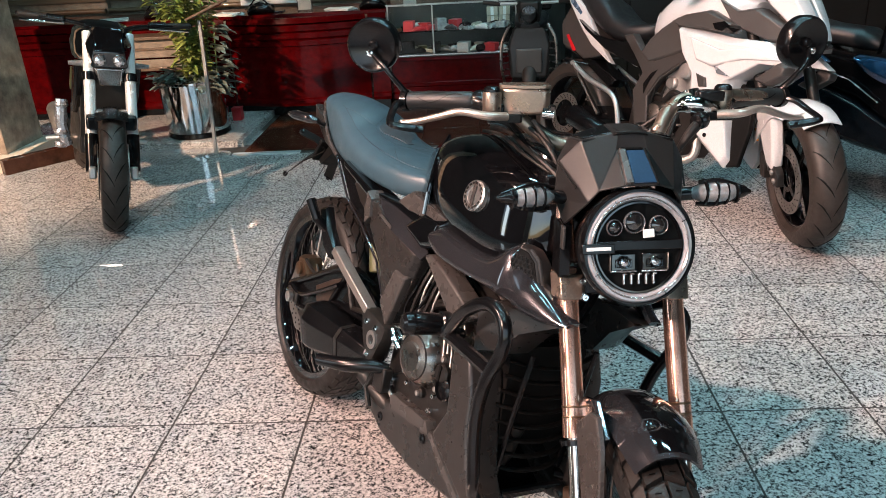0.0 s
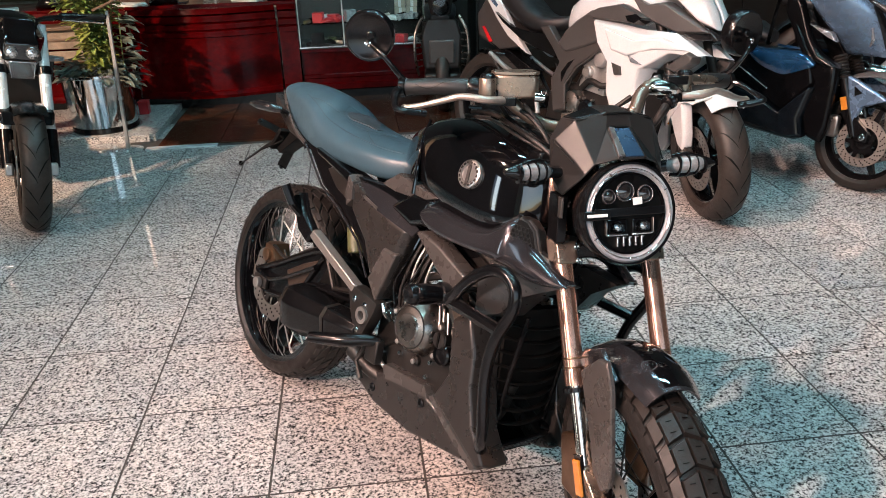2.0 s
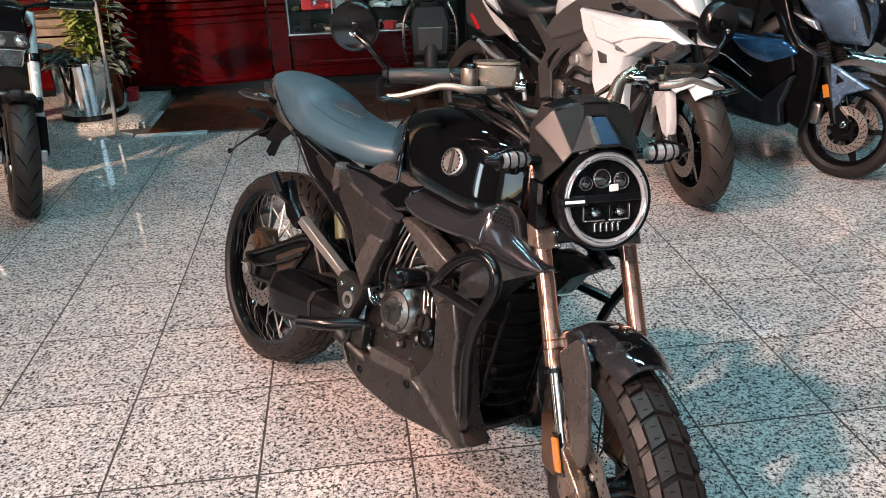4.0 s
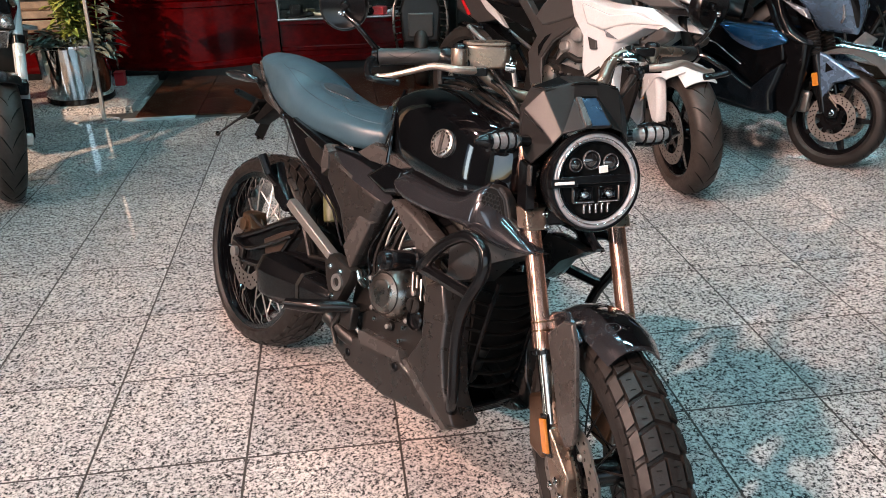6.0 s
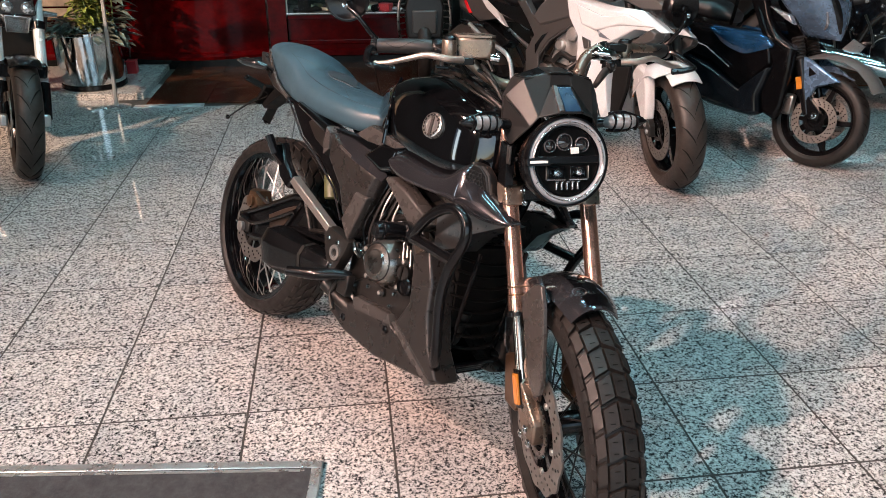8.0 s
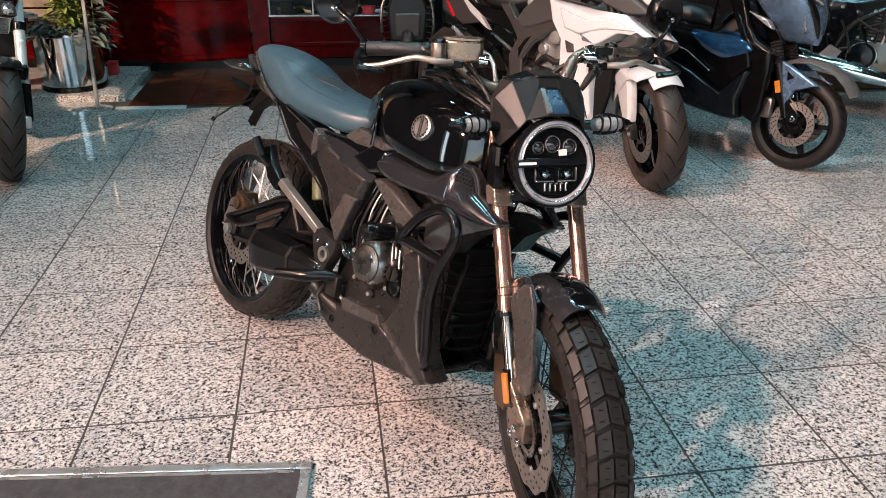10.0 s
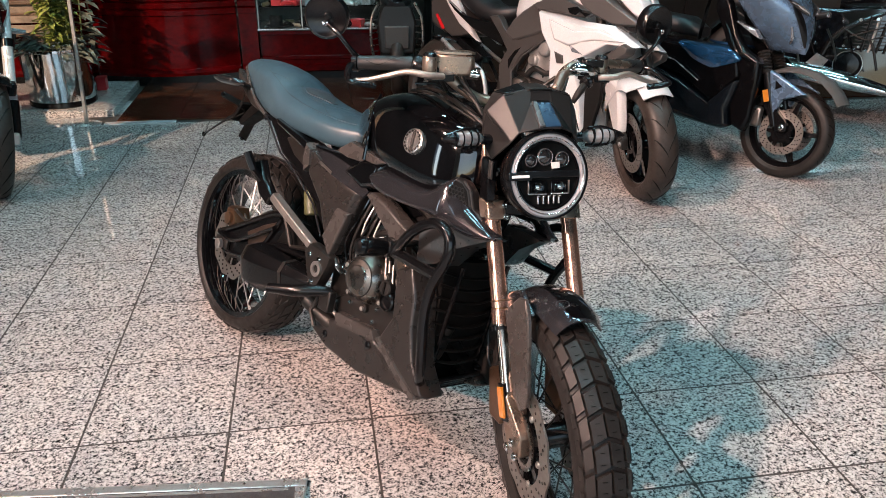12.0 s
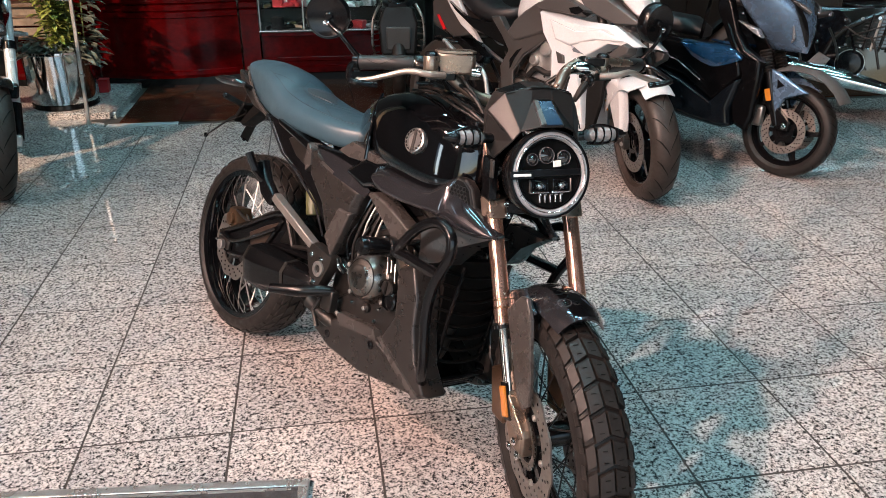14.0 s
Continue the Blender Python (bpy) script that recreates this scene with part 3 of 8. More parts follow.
def disc_mesh(c, r0, r1, y, wave=0, seg=72, t=0.0045):
    bm = B()
    rings = []
    for rad, yy, w in ((r0, -t / 2, 0), (r1, -t / 2, 1), (r1, t / 2, 1), (r0, t / 2, 0)):
        ring = []
        for k in range(seg):
            a = 2 * math.pi * k / seg
            rr = rad + (0.004 * math.cos(wave * a) if w and wave else 0)
            ring.append(Vector((c[0] + rr * math.cos(a), y + yy, c[2] + rr * math.sin(a))))
        rings.append(ring)
    vs = [[bm.verts.new(p) for p in r] for r in rings]
    for a, b in zip(vs, vs[1:] + vs[:1]):
        for i in range(seg):
            j = (i + 1) % seg
            bm.faces.new((a[i], a[j], b[j], b[i]))
    return bm


def carrier_mesh(c, r0, r1, y, n, t=0.006):
    """A disc carrier cut from one plate: an inner ring with arms that reach the disc."""
    bm = B()
    seg = 12 * n
    rings = []
    for out, yy in ((0, -t / 2), (1, -t / 2), (1, t / 2), (0, t / 2)):
        ring = []
        for k in range(seg):
            a = 2 * math.pi * k / seg
            rr = r0 if not out else (r1 if k % 12 in (5, 6, 7) else r0 + 0.020)
            ring.append(Vector((c[0] + rr * math.cos(a), y + yy, c[2] + rr * math.sin(a))))
        rings.append([bm.verts.new(v) for v in ring])
    for p, q in zip(rings, rings[1:] + rings[:1]):
        for i in range(seg):
            j = (i + 1) % seg
            bm.faces.new((p[i], p[j], q[j], q[i]))
    return bm


def holes_mesh(c, r0, r1, y, n, t=0.0056, rad=0.0036):
    bm = B()
    for k in range(n):
        for q in range(3):
            a = 2 * math.pi * (k + q * 0.28) / n
            r = r0 + (r1 - r0) * (0.22 + 0.28 * q)
            lathe(bm, [(rad, -t / 2), (rad, t / 2)], Matrix.Translation((c[0] + r * math.cos(a), y, c[2] + r * math.sin(a))) @ RXM, 8)
    return bm


def spoke_set(parent, mat, c, r_hub, r_rim, hub_half, m=None, n=32, rad=0.0022):
    for k in range(n):
        side = -1 if k % 2 else 1
        a = 2 * math.pi * k / n
        lead = 0.55 if (k // 2) % 2 else -0.55
        p = (c[0] + r_hub * math.cos(a + lead), c[1] + side * hub_half, c[2] + r_hub * math.sin(a + lead))
        q = (c[0] + r_rim * math.cos(a), c[1] + side * 0.012, c[2] + r_rim * math.sin(a))
        part("spoke", tube(B(), [p, q], rad, 6), mat, parent, "", m)


def nipples_mesh(c, r, n=32):
    bm = B()
    for k in range(n):
        a = 2 * math.pi * k / n
        side = -1 if k % 2 else 1
        d = Vector((math.cos(a), 0, math.sin(a)))
        p = Vector(c) + d * (r - 0.02) + Vector((0, side * 0.014, 0))
        tube(bm, [p, p + d * 0.014], 0.004, 6)
    return bm


def bolts(bm, places, d, r=0.006, h=0.005):
    for p in places:
        lathe(bm, [(r, 0), (r, h * 0.6), (r * 0.75, h), (r * 0.4, h), (r * 0.35, h * 0.4)], frame_to(p, d), 10)
    return bm


def bolt_set(parent, places, d, r, h, mat, m=None):
    for p in places:
        part("bolt", bolts(B(), [p], d, r, h), mat, parent, "", m)


def both(fn, *a):
    for s in (-1, 1):
        fn(s, *a)


def scrambler():
    bike = thing("motorcycle", pose(-0.008, 0.602, 0, -17, 0, -57), "black and grey scrambler motorcycle with copper fork, leaning on its stand", "motorcycle")
    P = Vector((1.003, 0, 0.923))
    ST = Matrix.Translation(P) @ Matrix.Rotation(radians(-26), 4, Vector((-0.454, 0, 0.891))) @ Matrix.Translation(-P)

    STW = Matrix.Translation(P) @ Matrix.Rotation(radians(-32), 4, Vector((-0.454, 0, 0.891))) @ Matrix.Translation(-P)

    # the handlebar sits a little askew in its clamps
    G = Vector((1.0, 0, 1.06))
    STB = STW @ Matrix.Translation(G + Vector((0, 0.016, 0))) @ Matrix.Rotation(radians(-1.9), 4, "X") @ Matrix.Translation(-G)

    # rear wheel
    c, R, w = (0, 0, 0.312), 0.312, 0.158
    hub = part("rear_wheel", lathe(B(), [(0.02, -0.075), (0.062, -0.07), (0.062, -0.05), (0.05, -0.03), (0.05, 0.03), (0.07, 0.05), (0.07, 0.07), (0.02, 0.075)], at_axis(c), 24), "satin_black", bike, "black spoked rear wheel")
    part("tyre", tyre_mesh(c, R, w, 0.248, 0.005), "rubber", hub, "knobbly black rear tyre")
    rows = [(-0.030, -0.0015, 0.0, 0.88, 3), (0.0015, 0.030, 0.15, 0.88, -3), (-0.055, -0.0325, 0.10, 0.84, 5), (0.0325, 0.055, 0.25, 0.84, -5), (-0.068, -0.0575, 0.25, 0.6, 0), (0.0575, 0.068, 0.4, 0.6, 0)]
    tagged(part("tread", tread_blocks(c, R, w, 0.248, rows, 34, 0.005), "lit_block_rubber", hub), kind="stuff")
    part("rim", rim_mesh(c, 0.248, 0.142), "gloss_black", hub, "black rim")
    spoke_set(hub, "steel", c, 0.045, 0.226, 0.055, None, 32, 0.0027)
    part("brake_disc", disc_mesh(c, 0.075, 0.12, -0.088, 10), "disc_steel", hub, "drilled steel brake disc")
    tagged(part("disc_holes", holes_mesh(c, 0.078, 0.117, -0.088, 18), "satin_black", hub), kind="stuff")
    part("disc_carrier", carrier_mesh(c, 0.03, 0.082, -0.086, 5), "engine_dark", hub)
    part("sprocket", disc_mesh(c, 0.06, 0.10, 0.085, 36), "steel", hub)
    part("axle", lathe(B(), [(0.012, -0.15), (0.017, -0.148), (0.017, -0.135), (0.011, -0.132), (0.011, 0.132), (0.017, 0.135), (0.017, 0.148)], at_axis(c), 12), "steel", hub, "steel axle nut")

    # swingarm, brake, shock
    def arm(s):
        poly = [(-0.06, 0.325), (-0.045, 0.346), (0.09, 0.412), (0.21, 0.474), (0.30, 0.510), (0.42, 0.502), (0.52, 0.465), (0.52, 0.395), (0.46, 0.405), (0.345, 0.398), (0.25, 0.385), (0.185, 0.338), (0.12, 0.308), (0.0, 0.280), (-0.05, 0.288)]
        limb = part("swingarm_arm", plate(B(), poly, s * 0.088, s * 0.118, 0.006), "satin_black", bike)
        part("arm_web", plate(B(), [(0.125, 0.392), (0.215, 0.443), (0.292, 0.476), (0.238, 0.398), (0.19, 0.352), (0.15, 0.338)], s * 0.112, s * 0.122, 0.004), "web_bronze", limb, "dark bronze web of the swingarm")
        part("arm_window", plate(B(), [(0.335, 0.478), (0.405, 0.475), (0.445, 0.435), (0.35, 0.422), (0.295, 0.412)], s * 0.112, s * 0.1205, 0.003), "flat_black", limb)
        part("top_tube", tube(B(), [(-0.045, s * 0.118, 0.340), (0.09, s * 0.120, 0.405), (0.213, s * 0.122, 0.468), (0.30, s * 0.122, 0.504), (0.40, s * 0.122, 0.50)], 0.0105, 10, 4), "satin_black", limb)
        part("brace_tube", tube(B(), [(0.02, s * 0.118, 0.290), (0.155, s * 0.120, 0.320), (0.24, s * 0.122, 0.384), (0.345, s * 0.122, 0.402), (0.465, s * 0.12, 0.418)], 0.0085, 10, 4), "satin_black", limb)
        part("web_rib", tube(B(), [(0.238, s * 0.122, 0.390), (0.305, s * 0.122, 0.488)], 0.007, 8), "satin_black", limb)
        part("chain_adjuster", box(B(), (-0.005, s * 0.126, 0.315), (0.075, 0.012, 0.034)), "engine_dark", bike, bevel=0.003)
        part("adjuster_bolt", tube(B(), [(-0.075, s * 0.118, 0.308), (-0.02, s * 0.118, 0.315)], 0.005, 8), "chrome", bike)
    both(arm)
    part("swingarm_bridge", box(B(), (0.40, 0, 0.42), (0.07, 0.18, 0.06)), "satin_black", bike, bevel=0.01)
    brake = part("rear_brake", plate(B(), [(-0.03, 0.375), (0.03, 0.37), (0.055, 0.40), (0.03, 0.445), (-0.02, 0.44)], -0.07, -0.122, 0.008), "gold_brake", bike, "gold rear brake caliper")
    part("piston", lathe(B(), [(0.02, 0), (0.02, 0.012), (0.014, 0.014)], frame_to((0.008, -0.12, 0.405), (0, -1, 0)), 16), "gold_brake", brake)
    part("brake_hose", tube(B(), [(0.03, -0.12, 0.44), (0.13, -0.125, 0.43), (0.26, -0.12, 0.50), (0.42, -0.10, 0.50)], 0.005, 8, 5), "rubber", bike)
    part("chain_guard", tube(B(), [(-0.02, -0.128, 0.345), (0.06, -0.13, 0.342), (0.16, -0.13, 0.385), (0.29, -0.13, 0.455)], 0.012, 8, 4, 0.6), "satin_black", bike)
    bm = B()
    for k in range(9):
        z = 0.52 + 0.022 * k
        lathe(bm, [(0.022, -0.006), (0.034, 0), (0.022, 0.006)], Matrix.Translation((0.40 + 0.006 * k, 0.0, z)), 16)
    part("shock_spring", bm, "engine_dark", bike)
    part("shock_reservoir", lathe(B(), [(0.02, 0), (0.024, 0.004), (0.024, 0.07), (0.02, 0.075)], frame_to((0.40, -0.085, 0.53), (-0.35, 0, 1)), 16), "olive", bike, "greenish reservoir")

    # muffler and footrest side
    def can(x, lean, ry, rz, cy, cz, k=1.0):
        ring = []
        for a, b in ((-1.0, 0.35), (-0.72, 0.86), (0.1, 1.0), (0.9, 0.72), (1.0, -0.2), (0.72, -0.9), (-0.1, -1.0), (-0.8, -0.62)):
            z = cz + rz * b * k
            ring.append((x + lean * (z - cz), cy + ry * a * k, z))
        return ring
    muf = part("muffler", skin(B(), [can(0.285, -0.10, 0.058, 0.068, -0.168, 0.337), can(0.300, -0.10, 0.062, 0.072, -0.168, 0.338), can(0.335, -0.08, 0.060, 0.070, -0.168, 0.340), can(0.46, 0.0, 0.046, 0.052, -0.162, 0.357), can(0.575, 0.0, 0.032, 0.034, -0.155, 0.368)]), "muffler_black", bike, "short faceted black muffler", bevel=0.004, steps=3, sharp=20)
    part("end_cap", skin(B(), [can(0.288, -0.10, 0.058, 0.068, -0.168, 0.337, 1.02), can(0.279, -0.10, 0.058, 0.068, -0.168, 0.337, 1.0), can(0.279, -0.10, 0.058, 0.068, -0.168, 0.337, 0.82), can(0.292, -0.10, 0.058, 0.068, -0.168, 0.337, 0.76)], caps=False), "engine_dark", muf, "dark end ring")
    part("outlet", skin(B(), [can(0.281, -0.10, 0.058, 0.068, -0.168, 0.337, 0.80), can(0.284, -0.10, 0.058, 0.068, -0.168, 0.337, 0.80)]), "flat_black", muf)
    part("can_strap", skin(B(), [can(0.455, 0.0, 0.0475, 0.0535, -0.162, 0.357), can(0.468, 0.0, 0.0465, 0.0525, -0.162, 0.357)], caps=False), "engine_dark", muf)
    part("header_pipe", tube(B(), [(0.56, -0.165, 0.325), (0.66, -0.14, 0.29), (0.78, -0.08, 0.27), (0.95, -0.05, 0.30), (1.0, -0.05, 0.42)], 0.021, 12, 6), "engine_dark", bike, "dark exhaust pipe")

    def hanger(s):
        part("footrest_bar", plate(B(), [(0.306, 0.552), (0.316, 0.572), (0.338, 0.564), (0.548, 0.490), (0.538, 0.470), (0.328, 0.541)], s * 0.155, s * 0.182, 0.004), "hanger_silver", bike, "bare silver alloy bar", bevel=0.002)
        part("footrest_plate", plate(B(), [(0.515, 0.485), (0.55, 0.492), (0.645, 0.478), (0.64, 0.45), (0.605, 0.375), (0.575, 0.37), (0.54, 0.42)], s * 0.15, s * 0.18, 0.005), "engine_dark", bike)
        part("plate_ring", lathe(B(), [(0.012, 0), (0.022, 0), (0.022, 0.006), (0.012, 0.006)], frame_to((0.595, s * 0.18, 0.43), (0, s, 0)), 20, closed=True), "steel", bike)
        part("passenger_bracket", plate(B(), [(0.185, 0.64), (0.215, 0.65), (0.25, 0.60), (0.305, 0.56), (0.285, 0.525), (0.235, 0.545), (0.20, 0.60)], s * 0.15, s * 0.175, 0.006), "satin_black", bike)
        part("passenger_peg", tube(B(), [(0.225, s * 0.165, 0.59), (0.225, s * 0.20, 0.62), (0.20, s * 0.215, 0.665)], 0.013, 10), "satin_black", bike)
        part("strut", tube(B(), [(0.335, s * 0.15, 0.55), (0.41, s * 0.145, 0.435), (0.50, s * 0.145, 0.455)], 0.008, 8), "engine_dark", bike)
        part("rider_peg", tube(B(), [(0.665, s * 0.165, 0.385), (0.645, s * 0.19, 0.385), (0.60, s * 0.235, 0.37), (0.525, s * 0.275, 0.352)], [0.012, 0.016, 0.018, 0.014], 12, 3), "muffler_black", bike, "black rubber footpeg")
        part("peg_mount", box(B(), (0.655, s * 0.17, 0.36), (0.045, 0.025, 0.06)), "engine_dark", bike, bevel=0.004)
        part("pedal", tube(B(), [(0.62, s * 0.17, 0.36), (0.60, s * 0.175, 0.31), (0.635, s * 0.18, 0.275)], 0.007, 8), "engine_dark", bike)
        bolt_set(bike, [(0.312, s * 0.175, 0.553), (0.60, s * 0.18, 0.46), (0.555, s * 0.18, 0.46), (0.585, s * 0.18, 0.39)], (0, s, 0), 0.008, 0.006, "chrome")
    both(hanger)
    part("linkage", plate(B(), [(0.555, 0.325), (0.59, 0.33), (0.61, 0.262), (0.585, 0.245), (0.565, 0.27)], -0.12, -0.14, 0.004), "silver_alloy", bike)
    part("side_stand", tube(B(), [(0.60, 0.13, 0.24), (0.66, 0.20, 0.12), (0.68, 0.245, 0.075)], 0.011, 10), "satin_black", bike)
    part("stand_foot", box(B(), (0.685, 0.25, 0.078), (0.06, 0.035, 0.008), Matrix.Rotation(radians(17), 4, "X")), "satin_black", bike)

    # seat and tail
    secs = [(-0.172, 0.040, 0.893, 0.903, 0.914), (-0.13, 0.066, 0.874, 0.903, 0.932), (-0.04, 0.092, 0.832, 0.894, 0.938), (0.05, 0.108, 0.796, 0.882, 0.930), (0.11, 0.118, 0.782, 0.862, 0.915), (0.17, 0.127, 0.774, 0.828, 0.893), (0.24, 0.132, 0.768, 0.813, 0.880), (0.33, 0.136, 0.764, 0.806, 0.866), (0.42, 0.131, 0.760, 0.805, 0.850), (0.49, 0.116, 0.761, 0.805, 0.842), (0.54, 0.092, 0.776, 0.811, 0.838), (0.572, 0.06, 0.80, 0.820, 0.834)]
    knots = spline([(x, hw, z0) for x, hw, z0, zc, z1 in secs], 5)
    crest = spline([(x, zc, z1) for x, hw, z0, zc, z1 in secs], 5)
    def dish(x, y):
        return 0.016 * math.exp(-((x - 0.29) / 0.10) ** 2) * max(0, 1 - (y / 0.10) ** 2) + 0.010 * math.exp(-((x - 0.155) / 0.025) ** 2) * max(0, 1 - (y / 0.09) ** 2)
    TOP = ((1.0, 0.0), (0.985, 0.12), (0.93, 0.27), (0.84, 0.44), (0.70, 0.63), (0.52, 0.82), (0.30, 0.95), (0.12, 0.995), (0.0, 1.0))
    rings = []
    for k, c in zip(knots, crest):
        side = [(0.86, k.z - 0.004), (0.95, k.z), (0.985, k.z + 0.25 * (c.y - k.z)), (1.01, k.z + 0.6 * (c.y - k.z)), (1.012, k.z + 0.88 * (c.y - k.z))]
        half = [(k.y * a, z) for a, z in side] + [(k.y * a, c.y + (c.z - c.y) * b - dish(k.x, k.y * a) * b) for a, b in TOP]
        rings.append([(k.x, -y, z) for y, z in half] + [(k.x, y, z) for y, z in half[-2::-1]])
    seat = part("seat", skin(B(), rings), "seat_vinyl", bike, "blue-grey vinyl seat with stitched pads", sharp=70)
    def seat_top(x, y):
        for (ka, kb), (ca, cb) in zip(zip(knots, knots[1:]), zip(crest, crest[1:])):
            if ka.x <= x <= kb.x:
                t = (x - ka.x) / (kb.x - ka.x)
                k, c = ka.lerp(kb, t), ca.lerp(cb, t)
                break
        f = min(1.0, abs(y / k.y))
        up = 1.0
        for (a0, b0), (a1, b1) in zip(TOP, TOP[1:]):
            if a1 <= f <= a0:
                up = b0 + (b1 - b0) * (a0 - f) / (a0 - a1)
        return c.y + (c.z - c.y) * up - dish(x, y) * up
    def seam(s):
        for line in ([(0.03, 0.085), (0.10, 0.095), (0.20, 0.10), (0.33, 0.105), (0.46, 0.09), (0.53, 0.06)], [(0.13, 0.0), (0.17, 0.045), (0.23, 0.062), (0.30, 0.05), (0.345, 0.0)], [(0.06, 0.09), (0.12, 0.07), (0.17, 0.045)], [(0.30, 0.05), (0.36, 0.08), (0.42, 0.10)]):
            q = spline([(x, s * y, 0) for x, y in line], 5)
            part("seam", tube(B(), [(v.x, v.y, seat_top(v.x, v.y) - 0.0004) for v in q], 0.0009, 6), "seat_black", seat)
    both(seam)
    rows = []
    for k in range(9):
        x = 0.165 + 0.13 * k / 8
        hw = 0.012 + 0.040 * math.sin(math.pi * min(1, (k + 0.5) / 7))
        rows.append([(x, hw * j / 3, seat_top(x, hw * j / 3) + 0.0022) for j in range(-3, 4)])
    part("seat_insert", sheet(B(), rows, 0.004), "seat_pad", seat, "dark textured insert", sharp=60)
    part("tail", hull(B(), [(x, y, z) for s in (-1, 1) for x, y, z in ((-0.15, s * 0.05, 0.885), (-0.13, s * 0.055, 0.85), (-0.08, s * 0.06, 0.81), (0.02, s * 0.075, 0.775), (0.06, s * 0.09, 0.75), (0.10, s * 0.10, 0.80), (-0.10, s * 0.066, 0.885))]), "satin_black", bike, bevel=0.004)
    for sd in (-1, 1):
        part("tail_edge", tube(B(), [(-0.155, sd * 0.055, 0.893), (-0.06, sd * 0.092, 0.850), (0.02, sd * 0.104, 0.80), (0.10, sd * 0.112, 0.772)], 0.006, 8, 4), "shield_grey", bike)
        part("tail_flank", plate(B(), [(-0.15, 0.885), (-0.06, 0.842), (0.03, 0.792), (0.05, 0.765), (-0.03, 0.782), (-0.13, 0.845)], sd * 0.065, sd * 0.094, 0.006), "matte_grey", bike, bevel=0.003)
    part("tail_lamp", box(B(), (-0.150, 0, 0.868), (0.02, 0.09, 0.022)), "red_lens", bike, "red tail lamp", bevel=0.004)
    def tail_side(s):
        part("tail_trim", plate(B(), [(-0.12, 0.868), (-0.085, 0.818), (-0.02, 0.79), (-0.03, 0.83), (-0.10, 0.878)], s * 0.06, s * 0.078, 0.004), "gloss_black", bike)
        part("signal_stalk", tube(B(), [(-0.06, s * 0.06, 0.825), (-0.04, s * 0.10, 0.835), (-0.035, s * 0.13, 0.845)], 0.008, 8), "satin_black", bike)
        part("rear_signal", tube(B(), [(-0.035, s * 0.125, 0.845), (-0.06, s * 0.145, 0.846), (-0.11, s * 0.165, 0.845), (-0.14, s * 0.175, 0.843)], [0.010, 0.018, 0.017, 0.006], 12, 3, 0.8), "headlight_dark", bike, "smoked rear turn signal")
    both(tail_side)
    # number plate carrier
    part("plate_arm", hull(B(), [(x, s * y, z) for s in (-1, 1) for x, y, z in ((-0.02, 0.03, 0.80), (-0.06, 0.03, 0.775), (-0.19, 0.024, 0.69), (-0.21, 0.024, 0.70), (-0.10, 0.03, 0.80))]), "flat_black", bike, bevel=0.003)
    def flat_bar(pts, half, thick, up):
        bm = B()
        P = [Vector(p) for p in pts]
        rings = []
        for k, p in enumerate(P):
            d = (P[min(k + 1, len(P) - 1)] - P[max(k - 1, 0)]).normalized()
            a = Vector(up).cross(d).normalized() * half[k]
            n = Vector(up) * thick
            rings.append([p - a - n, p + a - n, p + a + n, p - a + n])
        return skin(bm, rings)
    def plate_side(s):
        up = Vector((0.55, 0.0, 0.83))
        for pts, half in ((((-0.19, s * 0.015, 0.742), (-0.25, s * 0.05, 0.694), (-0.335, s * 0.078, 0.620)), (0.024, 0.016, 0.017)), (((-0.19, s * 0.015, 0.752), (-0.205, s * 0.05, 0.768), (-0.225, s * 0.090, 0.782)), (0.022, 0.016, 0.017))):
            arm_bar = part("carrier_arm", flat_bar(pts, half, 0.003, up), "flat_black", bike, bevel=0.002)
            part("carrier_bolt", lathe(B(), [(0.007, -0.005), (0.008, 0.004), (0.006, 0.006), (0.0, 0.005)], frame_to(pts[-1], up), 12), "satin_black", arm_bar)
    both(plate_side)
    part("carrier_plate", box(B(), (-0.20, 0, 0.735), (0.016, 0.085, 0.085), Matrix.Rotation(radians(35), 4, "Y")), "flat_black", bike, bevel=0.004)

    # side covers
    def covers(s):
        part("subframe_cover", plate(B(), [(0.10, 0.775), (0.136, 0.768), (0.231, 0.681), (0.334, 0.640), (0.443, 0.580), (0.51, 0.52), (0.56, 0.53), (0.46, 0.66), (0.44, 0.74), (0.23, 0.775)], s * 0.09, s * 0.118, 0.006), "satin_black", bike)
        part("mesh_insert", plate(B(), [(0.25, 0.73), (0.30, 0.69), (0.39, 0.66), (0.42, 0.735), (0.30, 0.752)], s * 0.112, s * 0.121, 0.003), "engine_dark", bike, "dark perforated mesh insert")
        # metallic tube in place of the highlight line along the cover's edge
        part("cover_edge_glint", tube(B(), [(0.115, s * 0.118, 0.772), (0.235, s * 0.124, 0.68), (0.335, s * 0.126, 0.642), (0.45, s * 0.126, 0.578), (0.515, s * 0.126, 0.50)], 0.0032, 8), "pewter", bike)
        part("seat_rail_cover", plate(B(), [(0.205, 0.782), (0.391, 0.747), (0.547, 0.752), (0.725, 0.762), (0.735, 0.735), (0.56, 0.715), (0.41, 0.712), (0.22, 0.765)], s * 0.11, s * 0.148, 0.008), "gloss_black", bike, "glossy black rail cover", bevel=0.008, steps=4)
        part("side_panel", plate(B(), [(0.436, 0.742), (0.575, 0.703), (0.692, 0.675), (0.672, 0.609), (0.624, 0.478), (0.575, 0.52), (0.52, 0.60), (0.445, 0.672)], s * 0.11, s * 0.168, 0.014), "matte_grey", bike, "matte dark grey side panel", bevel=0.006, steps=3)
